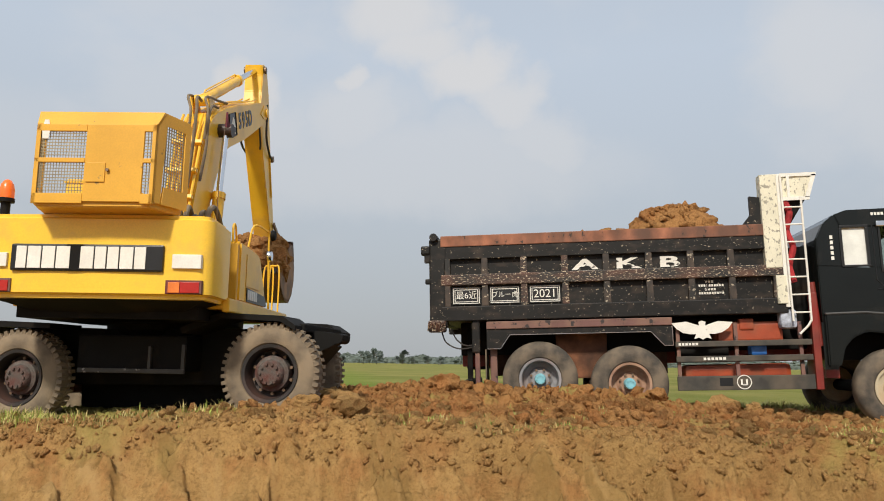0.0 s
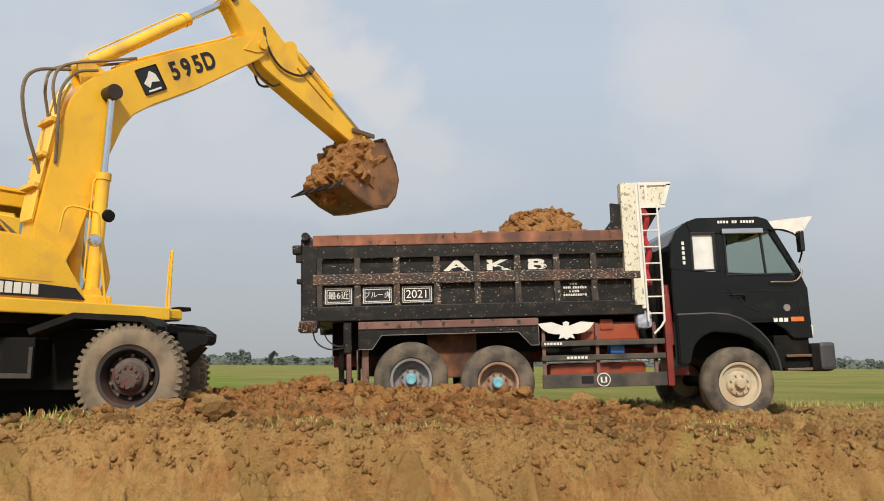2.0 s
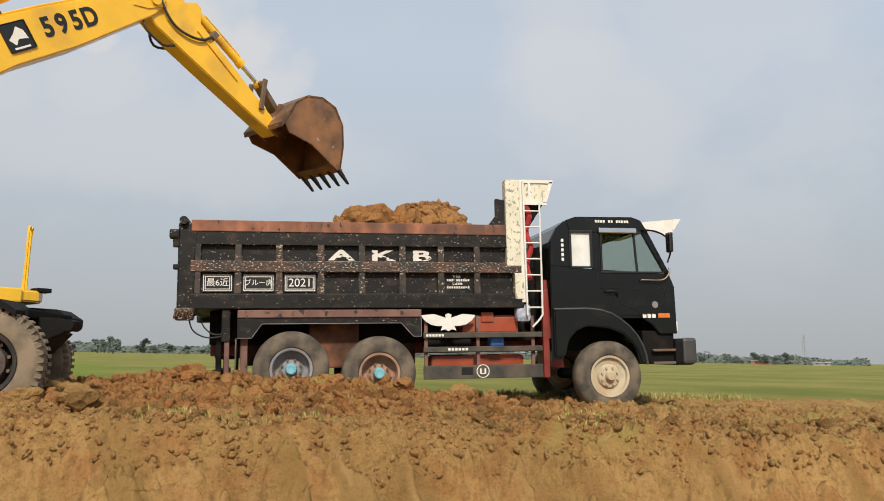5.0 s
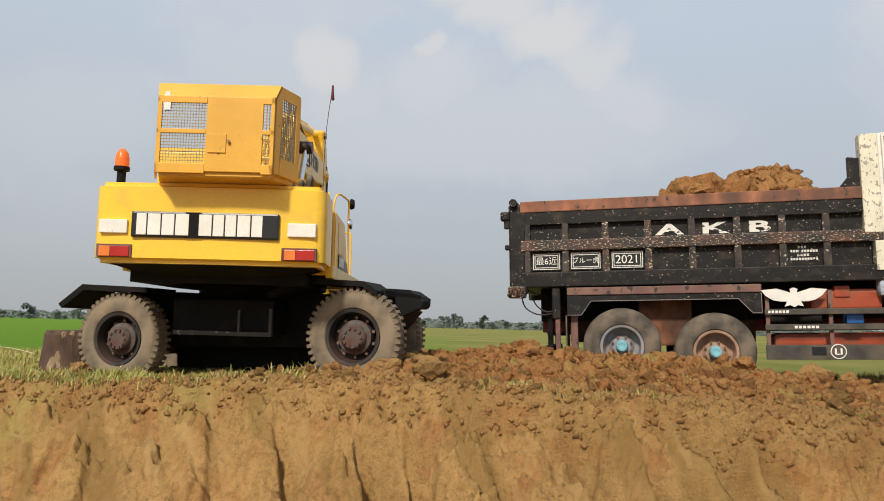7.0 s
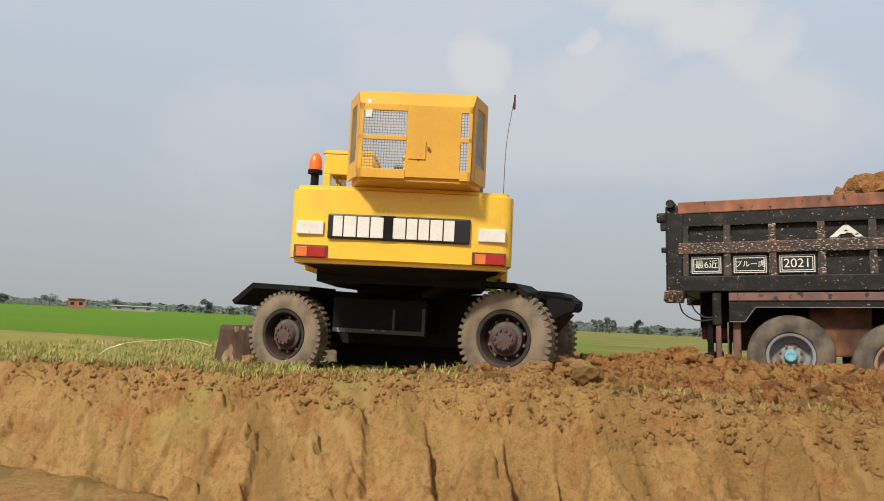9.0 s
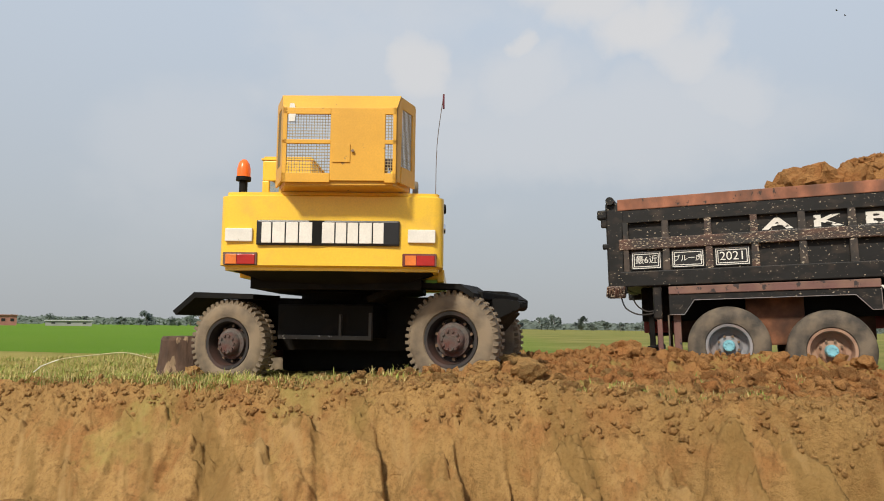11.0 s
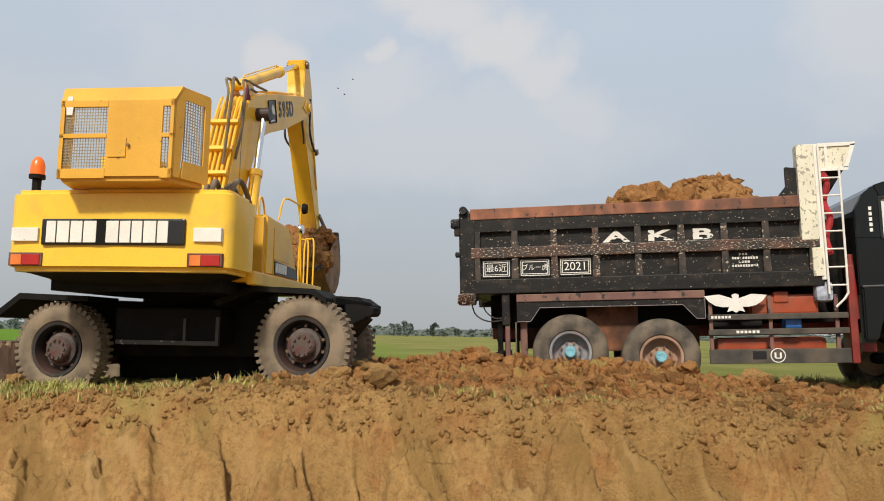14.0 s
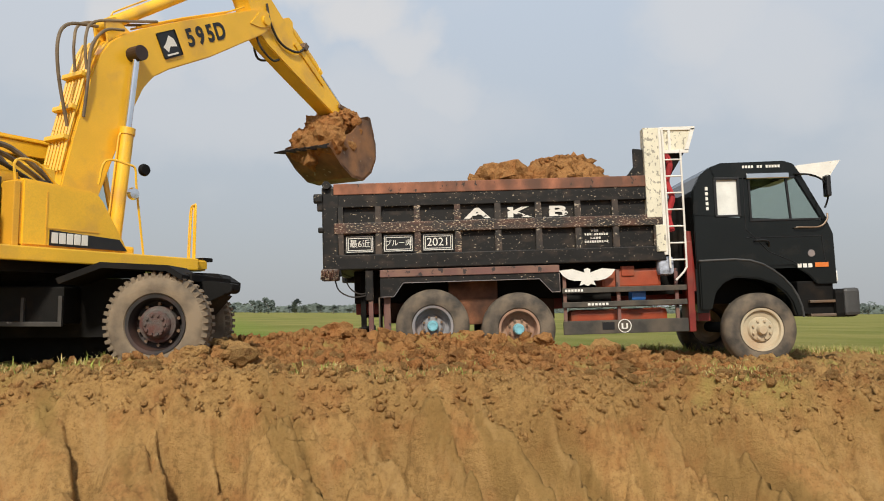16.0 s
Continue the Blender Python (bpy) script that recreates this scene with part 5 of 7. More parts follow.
    # wheel arch, steps, bumper
    arch = [(3.97, 1.4), (4.5, 1.41), (4.74, 1.385), (4.92, 1.325), (5.06, 1.24), (5.21, 1.12), (5.33, 0.98), (5.41, 0.83), (5.46, 0.68), (5.48, 0.53)]
    inner = [(5.38, 0.53), (5.32, 0.74), (5.23, 0.88), (5.08, 1.01), (4.84, 1.1), (4.5, 1.13), (4.33, 1.06), (4.2, 0.92), (4.13, 0.66), (3.97, 0.66)]
    part("wheel_arch", prism(bmesh.new(), arch + inner, -0.06, 0.5, 0.02), CAB_BLACK, T)
    # lip coloured greyer than the arch for the highlight along its edge
    bm = bmesh.new()
    tube(bm, [(x, -0.055, z - 0.01) for x, z in arch], 0.018, 8)
    part("arch_lip", bm, mat("grey_arch_lip", (0.05, 0.05, 0.05), 0.45, var=0.2), T, "rounded wheel-arch lip greyed for a highlight")
    part("arch_liner", box((4.02, 0.25, 0.5), (4.2, 1.0, 1.2)), RED, T, "red inner wheel-arch panel")
    part("arch_back", prism(bmesh.new(), [(3.93, 0.62), (4.1, 0.62), (4.2, 1.05), (4.42, 1.28), (3.93, 1.28)], 0.0, 0.05), CAB_BLACK, T)
    part("arch_box", box((4.1, 0.5, 0.75), (5.7, 1.9, 1.25)), BLACK, T)
    part("step_panel", box((5.46, 0.05, 0.55), (6.0, 0.5, 1.05), 0.02), BLACK, T)
    part("step", box((5.6, -0.03, 0.72), (5.98, 0.12, 0.76), 0.008), STEEL, T)
    part("step", box((5.6, -0.03, 0.52), (5.98, 0.12, 0.56), 0.008), STEEL, T)
    part("bumper", box((5.98, -0.02, 0.5), (6.33, W + 0.02, 0.92), 0.06), BLACK, T, "black steel front bumper")
    part("bumper_end", box((6.1, -0.05, 0.52), (6.34, 0.06, 0.93), 0.05), mat("grey_bumper_cap", (0.06, 0.06, 0.06), 0.5), T)
    part("antenna", rod(bmesh.new(), (5.2, 1.2, 2.86), (5.2, 1.2, 2.95), 0.03), BLACK, cab)
    tagged(T, "worn black six-wheel dump truck with white headboard", "truck")
    # the load
    def heap_z(x, y):
        peak = max(0.92 * math.exp(-((x - 2.2) / 0.8) ** 4), 0.56 * math.exp(-((x - 1.2) / 0.9) ** 4))
        return 2.28 + peak * math.exp(-((y - 1.2) / 0.85) ** 4)
    bm = bmesh.new()
    n, q = 46, 26
    grid = []
    for j in range(q):
        row = []
        for i in range(n):
            x, y = -1.4 + 4.8 * i / (n - 1), 0.13 + (W - 0.26) * j / (q - 1)
            z = heap_z(x, y) + 0.06 * noise.noise(Vector((x * 3, y * 3, 0))) + 0.05 * noise.noise(Vector((x * 8, y * 8, 3)))
            row.append(bm.verts.new((x, y, z)))
        grid.append(row)
    for j in range(q - 1):
        for i in range(n - 1):
            bm.faces.new((grid[j][i], grid[j][i + 1], grid[j + 1][i + 1], grid[j + 1][i]))
    load = part("soil_load", bm, RED_SOIL, smooth=True)
    load.matrix_basis = T.matrix_basis.copy()
    tagged(load, "heap of reddish soil filling the tipper body", "soil")
    rnd = random.Random(21)
    spots = []
    for _ in range(520):
        x, y = rnd.gauss(1.95, 0.6), rnd.uniform(0.25, 2.15)
        z = heap_z(x, y)
        if -1.2 < x < 3.2:
            spots.append((x, y, z, 0.03 + 0.1 * rnd.random() ** 2.2))
    o = scatter_clods("load_clods", spots, RED_SOIL, "reddish clods heaped on the truck's load")
    o.matrix_basis = T.matrix_basis.copy()


# ---- wheeled excavator; its moving parts keep their poses in the machine's space ----
CX, CY = -4.66, 9.1
FOOT = (0.208, 0.084, 1.885)      # boom foot on the upper deck: forward, left, up
BOOM, STICK = 4.778, 2.578
# seconds, swing, boom, stick and bucket angles (degrees)
JOINTS = [
    (0.0, 96.2, 43.6, -62.2, -153), (0.5, 84.6, 46.0, -55.5, -152), (1.0, 75.3, 46.9, -43.6, -150), (1.5, 59.9, 50.3, -32.7, -146),
    (2.0, 46.3, 51.9, -26.8, -138), (2.5, 33.0, 49.5, -33.2, -118), (3.0, 25.0, 48.6, -34.1, -96), (3.6, 24.0, 49.5, -33.5, -62),
    (4.5, 29.0, 51.5, -32.5, -42), (5.0, 37.0, 53.3, -32.2, -27), (5.5, 46.7, 54.1, -32.3, -20), (6.0, 70.4, 51.1, -37.6, -33),
    (6.5, 93.3, 41.5, -45.8, -66), (7.0, 103.4, 21.0, -58.0, -66), (7.5, 111.7, 17.0, -60.0, -62), (8.0, 113.8, 15.0, -61.0, -60),
    (8.8, 113.9, 12.0, -62.0, -62), (9.6, 112.0, 10.0, -78.0, -85), (10.3, 110.6, 12.0, -95.0, -110), (11.0, 109.6, 16.0, -106.0, -138),
    (11.6, 109.4, 20.0, -106.0, -148), (12.4, 108.6, 21.0, -98.0, -150), (13.0, 104.6, 25.0, -82.0, -150), (13.5, 99.8, 33.6, -66.0, -150),
    (14.0, 93.4, 38.7, -62.0, -149), (14.5, 85.6, 42.8, -63.0, -149), (15.0, 76.4, 43.0, -51.5, -153), (15.5, 66.0, 44.2, -40.2, -156), (16.0, 57.7, 47.6, -28.5, -151)]


def joint(t):
    """The joints' angles at t, eased without overshoot between the rows."""
    ts = [r[0] for r in JOINTS]
    k = min(max(sum(1 for a in ts if a <= t) - 1, 0), len(ts) - 2)
    h = ts[k + 1] - ts[k]
    u = (t - ts[k]) / h

    def slope(i, c):
        if i in (0, len(ts) - 1):
            j = 0 if i == 0 else len(ts) - 2
            return (JOINTS[j + 1][c] - JOINTS[j][c]) / (ts[j + 1] - ts[j])
        a = (JOINTS[i][c] - JOINTS[i - 1][c]) / (ts[i] - ts[i - 1])
        b = (JOINTS[i + 1][c] - JOINTS[i][c]) / (ts[i + 1] - ts[i])
        return 0.0 if a * b <= 0 else 2 * a * b / (a + b)

    res = []
    for c in (1, 2, 3, 4):
        p0, p1, m0, m1 = JOINTS[k][c], JOINTS[k + 1][c], slope(k, c) * h, slope(k + 1, c) * h
        res.append((2 * u ** 3 - 3 * u ** 2 + 1) * p0 + (u ** 3 - 2 * u ** 2 + u) * m0 + (3 * u ** 2 - 2 * u ** 3) * p1 + (u ** 3 - u ** 2) * m1)
    return res


def turn2(v, deg):
    a = radians(deg)
    return (v[0] * math.cos(a) - v[1] * math.sin(a), v[0] * math.sin(a) + v[1] * math.cos(a))


def add2(a, b):
    return (a[0] + b[0], a[1] + b[1])


BOOM_CYL_BASE, BOOM_CYL_END = (0.78, 1.6), (2.22, 0.92)
STICK_CYL_BASE, STICK_CYL_END = (2.3, 1.36), (-0.73, 0.3)
BUCKET_CYL_BASE, ROCKER = (0.5, 0.52), (2.15, 0.08)
HORN = (-0.1, 0.34)


def linkage(t):
    """All poses of the digging gear at t, in the machine's space."""
    swing, b, s, k = joint(t)
    R = pose(0, 0, 0, 0, 0, swing)

    def at(p, deg, y=FOOT[1]):
        return R @ pose(p[0], y, p[1], 0, -deg, 0)

    def aimed(p, q, y=FOOT[1]):
        return at(p, math.degrees(math.atan2(q[1] - p[1], q[0] - p[0])), y)

    f = (FOOT[0], FOOT[2])
    j = add2(f, turn2((BOOM, 0), b))
    e = add2(j, turn2((STICK, 0), s))
    pin = add2(f, turn2(BOOM_CYL_END, b))
    sb, st = add2(f, turn2(STICK_CYL_BASE, b)), add2(j, turn2(STICK_CYL_END, s))
    bb, rk = add2(j, turn2(BUCKET_CYL_BASE, s)), add2(j, turn2(ROCKER, s))
    hn = add2(e, turn2(HORN, k))
    dx, dz = hn[0] - rk[0], hn[1] - rk[1]
    d = math.hypot(dx, dz)
    r1, r2 = 0.42, 0.5
    a = (r1 * r1 - r2 * r2 + d * d) / (2 * d)
    hh = math.sqrt(max(r1 * r1 - a * a, 0))
    q = (rk[0] + a * dx / d - hh * dz / d, rk[1] + a * dz / d + hh * dx / d)
    side = 0.3
    return {"house": R, "boom": at(f, b), "stick": at(j, s), "bucket": at(e, k),
            "boom_barrel_r": aimed(BOOM_CYL_BASE, pin, FOOT[1] - side), "boom_rod_r": aimed(pin, BOOM_CYL_BASE, FOOT[1] - side),
            "boom_barrel_l": aimed(BOOM_CYL_BASE, pin, FOOT[1] + side), "boom_rod_l": aimed(pin, BOOM_CYL_BASE, FOOT[1] + side),
            "stick_barrel": aimed(sb, st), "stick_rod": aimed(st, sb), "bucket_barrel": aimed(bb, q), "bucket_rod": aimed(q, bb),
            "rocker": aimed(rk, q), "link": aimed(q, hn)}


MOVERS = {}


def slab(bm, pts, z0, z1, bevel=0.0):
    a = [bm.verts.new((x, y, z0)) for x, y in pts]
    b = [bm.verts.new((x, y, z1)) for x, y in pts]
    n = len(pts)
    bm.faces.new(a[::-1])
    bm.faces.new(b)
    for i in range(n):
        bm.faces.new((a[i], a[(i + 1) % n], b[(i + 1) % n], b[i]))
    if bevel:
        bmesh.ops.recalc_face_normals(bm, faces=bm.faces)
        bmesh.ops.bevel(bm, geom=[e for e in {e for v in a + b for e in v.link_edges} if abs(e.verts[0].co.z - e.verts[1].co.z) < 1e-4], offset=bevel, segments=3, affect="EDGES")
    return bm


def mesh_screen(x, y0, y1, z0, z1, step=0.032, r=0.0035):
    """Woven wire guard in a plane of constant x."""
    bm = bmesh.new()
    for i in range(int((y1 - y0) / step) + 1):
        y = y0 + i * step
        bx(bm, (x - r, y - r, z0), (x + r, y + r, z1))
    for i in range(int((z1 - z0) / step) + 1):
        z = z0 + i * step
        bx(bm, (x - r - 0.004, y0, z - r), (x + r - 0.004, y1, z + r))
    return bm


def build_house(E):
    H = part("house", box((-1.45, -1.15, 1.3), (1.3, 1.15, 1.42), 0.02), YELLOW, E)
    MOVERS["house"] = H

    def p(name, bm, m, label="", smooth=False):
        return part(name, bm, m, H, label, smooth)

    # deck with rounded front corners
    p("deck_front", slab(bmesh.new(), [(1.25, -1.18), (1.5, -1.12), (1.62, -0.9), (1.62, 0.9), (1.5, 1.12), (1.25, 1.18)], 1.28, 1.41, 0.02), YELLOW)
    p("deck_edge", box((-1.45, -1.2, 1.27), (1.3, -1.12, 1.42), 0.015), YELLOW)
    p("belly", slab(bmesh.new(), [(-1.7, -0.95), (-0.2, -0.95), (0.9, -0.7), (0.9, 0.7), (-0.2, 0.95), (-1.7, 0.95)], 1.17, 1.3), BLACK)
    # counterweight: wide curved block with rounded corners, black sloping underside
    half = [(-1.42, 1.17), (-2.0, 1.2), (-2.07, 1.18), (-2.110, 1.14), (-2.130, 1.08), (-2.150, 0.6)]
    rear = [(x, -y) for x, y in half] + [(-2.160, 0)] + half[::-1]
    p("counterweight", slab(bmesh.new(), rear, 1.345, 2.185, 0.05), YELLOW_PALE, "bright yellow rounded counterweight", True)
    bm = bmesh.new()
    low = [(-1.2, -0.5), (-1.5, -0.55), (-1.55, 0), (-1.5, 0.55), (-1.2, 0.5)]
    a = [bm.verts.new((x, y, 1.35)) for x, y in [(-1.3, -1.1), (-1.95, -1.1), (-2.08, 0), (-1.95, 1.1), (-1.3, 1.1)]]
    b = [bm.verts.new((x, y, 1.17)) for x, y in low]
    bm.faces.new(a)
    bm.faces.new(b[::-1])
    for i in range(5):
        bm.faces.new((a[i], a[(i + 1) % 5], b[(i + 1) % 5], b[i]))
    p("counterweight_belly", bm, BLACK)
    # name plate with blank white blocks, reflectors, tail lamps
    p("name_plate", box((-2.185, -0.74, 1.605), (-2.140, 0.78, 1.875), 0.02), PLATE_BLACK, "black plate with bold white marks")
    bm = bmesh.new()
    y, heavy = 0.72, 0
    for w in (0.115, 0.145, 0.14, 0.15, 0.0, 0.145, 0.125, 0.125, 0.145, 0.125):
        if w:
            p("plate_block", box((-2.194, y - w + 0.014, 1.63), (-2.183, y, 1.85), 0.004), LETTER)
            y -= w
        else:
            y -= 0.09
    p("plate_middle", box((-2.190, 0.06, 1.61), (-2.184, 0.22, 1.87)), BLACK)
    for s in (1, -1):
        p("reflector", box((-2.170, s * 0.97 - 0.145, 1.645), (-2.100, s * 0.97 + 0.145, 1.785), 0.008), WHITE, "white reflector strip")
        p("lamp_recess", box((-2.162, s * 0.95 - 0.18, 1.395), (-1.9, s * 0.95 + 0.18, 1.53), 0.006), HUB_RED)
        p("tail_lamp", box((-2.172, s * 0.95 - 0.16, 1.405), (-2.160, s * 0.95 + 0.03, 1.51), 0.004), TAIL_RED, "red tail lamp")
        p("turn_lamp", box((-2.172, s * 0.95 + 0.035, 1.405), (-2.160, s * 0.95 + 0.15, 1.51), 0.004), TAIL_ORANGE)
    # cage box standing on the counterweight
    x0, x1, y0, y1, z0, z1 = -2.48, -2.02, -0.85, 0.5, 2.225, 3.16
    p("cage_floor", slab(bmesh.new(), [(x0 + 0.03, y0 + 0.05), (x1, y0 + 0.05), (x1, y1 - 0.05), (x0 + 0.03, y1 - 0.05)], z0 - 0.03, z0 + 0.05, 0.01), ORANGE_PAINT)
    bm = bmesh.new()
    prism(bm, [(x0 + 0.09, z1 - 0.01), (x1, z1 - 0.01), (x1, z1 + 0.03), (x0 + 0.09, z1 + 0.03)], y0, y1, 0.01)
    prism(bm, [(x0, z1 - 0.14), (x0 + 0.03, z1 - 0.14), (x0 + 0.12, z1 + 0.02), (x0 + 0.09, z1 + 0.03)], y0, y1)
    p("cage_roof", bm, ORANGE_PAINT)
    w = y1 - y0
    ya, yb, yc = y1 - 0.42 * w, y0 + 0.1 * w, y0 + 0.03 * w      # solid sheet between the screens
    p("cage_sheet", box((x0, yb, z0 + 0.02), (x0 + 0.02, ya, z1 - 0.13), 0.004), ORANGE_PAINT, "orange-yellow sheet panel with a small hatch")
    bm = bmesh.new()
    for lo, hi in (((y1 - 0.05, z0), (y1, z1 - 0.12)), ((y0, z0), (yc, z1 - 0.12)), ((ya, z0), (y1, z0 + 0.1)), ((y0, z0), (yb, z0 + 0.1)), ((ya, 2.64), (y1, 2.685)), ((y0, 2.64), (yb, 2.685)), ((ya, z1 - 0.2), (y1, z1 - 0.13)), ((y0, z1 - 0.2), (yb, z1 - 0.13))):
        p("cage_bar", box((x0 - 0.005, lo[0], lo[1]), (x0 + 0.03, hi[0], hi[1]), 0.004), ORANGE_PAINT)
    for s0, s1, a, b in ((ya, y1 - 0.05, z0 + 0.1, 2.64), (ya, y1 - 0.05, 2.685, z1 - 0.2), (yc, yb, z0 + 0.1, 2.64), (yc, yb, 2.685, z1 - 0.2)):
        p("wire_screen", mesh_screen(x0 + 0.02, s0, s1, a, b), SCREEN_WIRE, "fine wire guard screen")
    p("hatch", box((x0 - 0.012, ya - 0.24, 2.44), (x0, ya - 0.03, 2.64 - 0.004), 0.003), ORANGE_PAINT)
    p("hatch_latch", rod(bmesh.new(), (x0 - 0.01, ya - 0.2, 2.55), (x0 - 0.03, ya - 0.2, 2.55), 0.016, 10), STEEL)
    p("white_sticker", prism(bmesh.new(), [(0, 0), (0.06, 0), (0.07, 0.1), (0.05, 0.19), (0.01, 0.19), (-0.01, 0.1)], 0, 0.004), WHITE).matrix_basis = pose(x0 - 0.004, y1 - 0.1, 2.86, 0, 0, -90)
    for yy_, nm in ((y0, "cage_side"), (y1 - 0.02, "cage_side")):
        bm = bmesh.new()
        prism(bm, [(x0, z0 + 0.02), (x0 + 0.1, z0 + 0.02), (x0 + 0.14, z1), (x0 + 0.09, z1), (x0, z1 - 0.14)], yy_, yy_ + 0.02)
        prism(bm, [(x0 + 0.12, z0 + 0.02), (x1, z0 + 0.02), (x1, z0 + 0.2), (x0 + 0.14, z0 + 0.2)], yy_, yy_ + 0.02)
        prism(bm, [(x1 - 0.07, z0 + 0.2), (x1, z0 + 0.2), (x1, z1), (x1 - 0.07, z1)], yy_, yy_ + 0.02)
        prism(bm, [(x0 + 0.13, z1 - 0.1), (x1 - 0.07, z1 - 0.1), (x1 - 0.07, z1), (x0 + 0.14, z1)], yy_, yy_ + 0.02)
        p(nm, bm, ORANGE_PAINT)
        sc = mesh_screen(0, x0 + 0.11, x1 - 0.06, z0 + 0.2, z1 - 0.1)
        bmesh.ops.rotate(sc, cent=(0, 0, 0), matrix=Matrix.Rotation(radians(-90), 3, "Z"), verts=sc.verts)
        bmesh.ops.translate(sc, vec=(0, yy_ + 0.01, 0), verts=sc.verts)
        p("wire_screen", sc, SCREEN_WIRE, "fine wire guard screen")
    p("roof_handle", tube(bmesh.new(), curve([(-2.130, 0.42, 3.15), (-2.130, 0.42, 3.215), (-2.130, 0.28, 3.215), (-2.130, 0.28, 3.15)], 3), 0.008, 6), STEEL)
    p("lifting_lug", rod(bmesh.new(), (-2.180, 0.46, 3.14), (-2.180, 0.5, 3.21), 0.015, 7), STEEL)
    p("lifting_lug", rod(bmesh.new(), (-2.180, -0.4, 3.14), (-2.180, -0.4, 3.215), 0.02, 7), STEEL)
    p("latch_plate", box((-2.180, -0.58, 3.15), (-2.080, -0.45, 3.19)), STEEL)
    for ob in H.children:
        if ob.name.split(".")[0] in ("cage_floor", "cage_roof", "cage_sheet", "cage_bar", "wire_screen", "hatch", "cage_side"):
            for v in ob.data.vertices:
                k = (v.co.x - x0) / (x1 - x0)
                v.co.y = -0.125 + (v.co.y + 0.175) * (0.87 + 0.25 * k)
                v.co.z = z0 + (v.co.z - z0) * 0.97
    # beacon on its post, cab lamp window, flag on a whip
    bm = bmesh.new()
    rod(bm, (-2.02, 0.98, 2.15), (-2.02, 0.98, 2.32), 0.045, 14)
    rod(bm, (-2.02, 0.98, 2.32), (-2.02, 0.98, 2.36), 0.08, 18)
    p("beacon_post", bm, BLACK)
    bm = bmesh.new()
    lathe(bm, [(0.072, 0.0), (0.072, 0.09), (0.058, 0.15), (0.03, 0.19), (0.001, 0.2)], 20, pose(-2.02, 0.98, 2.36, 90))
    p("beacon", bm, AMBER, "orange dome of the warning beacon", True)
    p("whip_aerial", tube(bmesh.new(), curve([(-1.72, -1.1, 2.12), (-1.74, -1.11, 2.8), (-1.83, -1.18, 3.36)], 5), 0.004, 5), STEEL)
    p("aerial_foot", rod(bmesh.new(), (-1.72, -1.1, 2.1), (-1.72, -1.1, 2.2), 0.025, 8), BLACK)
    p("pennant", prism(bmesh.new(), [(-1.83, 3.36), (-1.79, 3.28), (-1.73, 3.23), (-1.79, 3.2), (-1.85, 3.19)], -1.19, -1.17), FLAG, "small dark-red rag flag")
    # engine housing and the right-hand tank
    p("engine_hood", box((-1.5, -0.68, 1.42), (-0.7, 1.1, 2.26), 0.04), YELLOW)
    # near-black block and bars painted for the shade in the gap behind the counterweight
    p("radiator_side", box((-1.44, -0.9, 1.42), (-1.0, -0.66, 2.14), 0.015), mat("olive_grille", (0.035, 0.026, 0.014), 0.7, var=0.3))
    for i in range(14):
        p("grille_slat", box((-1.43, -0.915, 1.54 + 0.042 * i), (-1.06, -0.89, 1.553 + 0.042 * i)), mat("slat_paint", (0.09, 0.06, 0.022), 0.6) if i == 0 else bpy.data.materials["slat_paint"])
    p("side_door", box((-1.0, -1.13, 1.42), (-0.93, -0.9, 2.08), 0.01), ORANGE_PAINT)
    tank = [(-0.92, 1.42), (-0.92, 2.12), (-0.12, 2.08), (-0.02, 2.02), (0.3, 1.52), (0.34, 1.42)]
    p("fuel_tank", prism(bmesh.new(), tank, -1.14, -0.42, 0.025), YELLOW)
    p("tank_step", prism(bmesh.new(), [(-0.1, 1.42), (-0.1, 1.8), (0.5, 1.5), (0.5, 1.42)], -0.42, -0.2), YELLOW)
    p("filler_cap", rod(bmesh.new(), (-0.5, -0.8, 2.08), (-0.5, -0.8, 2.17), 0.07, 16), HOSE)
    p("stripe", prism(bmesh.new(), [(-0.62, 1.445), (-0.62, 1.61), (0.2, 1.57), (0.31, 1.445)], -1.152, -1.143), PLATE_BLACK, "black stripe with bold white marks")
    bm = bmesh.new()
    for i in range(5):
        bx(bm, (-0.6 + 0.085 * i, -1.16, 1.47), (-0.53 + 0.085 * i, -1.151, 1.585), 0.003)
    p("stripe_blocks", bm, LETTER)
    p("tank_seam", box((-0.66, -1.146, 1.62), (-0.05, -1.138, 1.632)), ORANGE_PAINT)
    p("tank_seam", box((-0.66, -1.146, 1.45), (-0.645, -1.138, 2.0)), ORANGE_PAINT)
    p("hood_rail", tube(bmesh.new(), curve([(-0.95, -1.05, 2.1), (-0.95, -1.05, 2.3), (-0.7, -1.0, 2.32), (-0.45, -0.95, 2.12)], 4), 0.014, 6), YELLOW)
    p("rear_hood", slab(bmesh.new(), [(-1.0, -0.55), (-0.2, -0.5), (-0.2, 0.25), (-1.0, 0.25)], 1.42, 2.42, 0.05), YELLOW)
    for k in range(6):
        yk = -0.85 + 0.1 * k
        p("hydraulic_hose", tube(bmesh.new(), curve([(-1.36 + 0.05 * k, yk, 2.1), (-1.24 + 0.04 * k, yk, 2.4 - 0.03 * (k % 3)), (-0.95, yk + 0.02, 2.48 - 0.06 * (k % 3)), (-0.55, yk + 0.06, 2.28 - 0.04 * k), (-0.2, yk + 0.14, 2.06), (0.02, yk + 0.22, 2.0)], 6), 0.032 - 0.003 * (k % 3), 8), HOSE if k == 2 else DUSTY_HOSE)
    p("hose_bracket", box((-0.32, -0.8, 2.0), (-0.1, -0.3, 2.1), 0.015), STEEL)
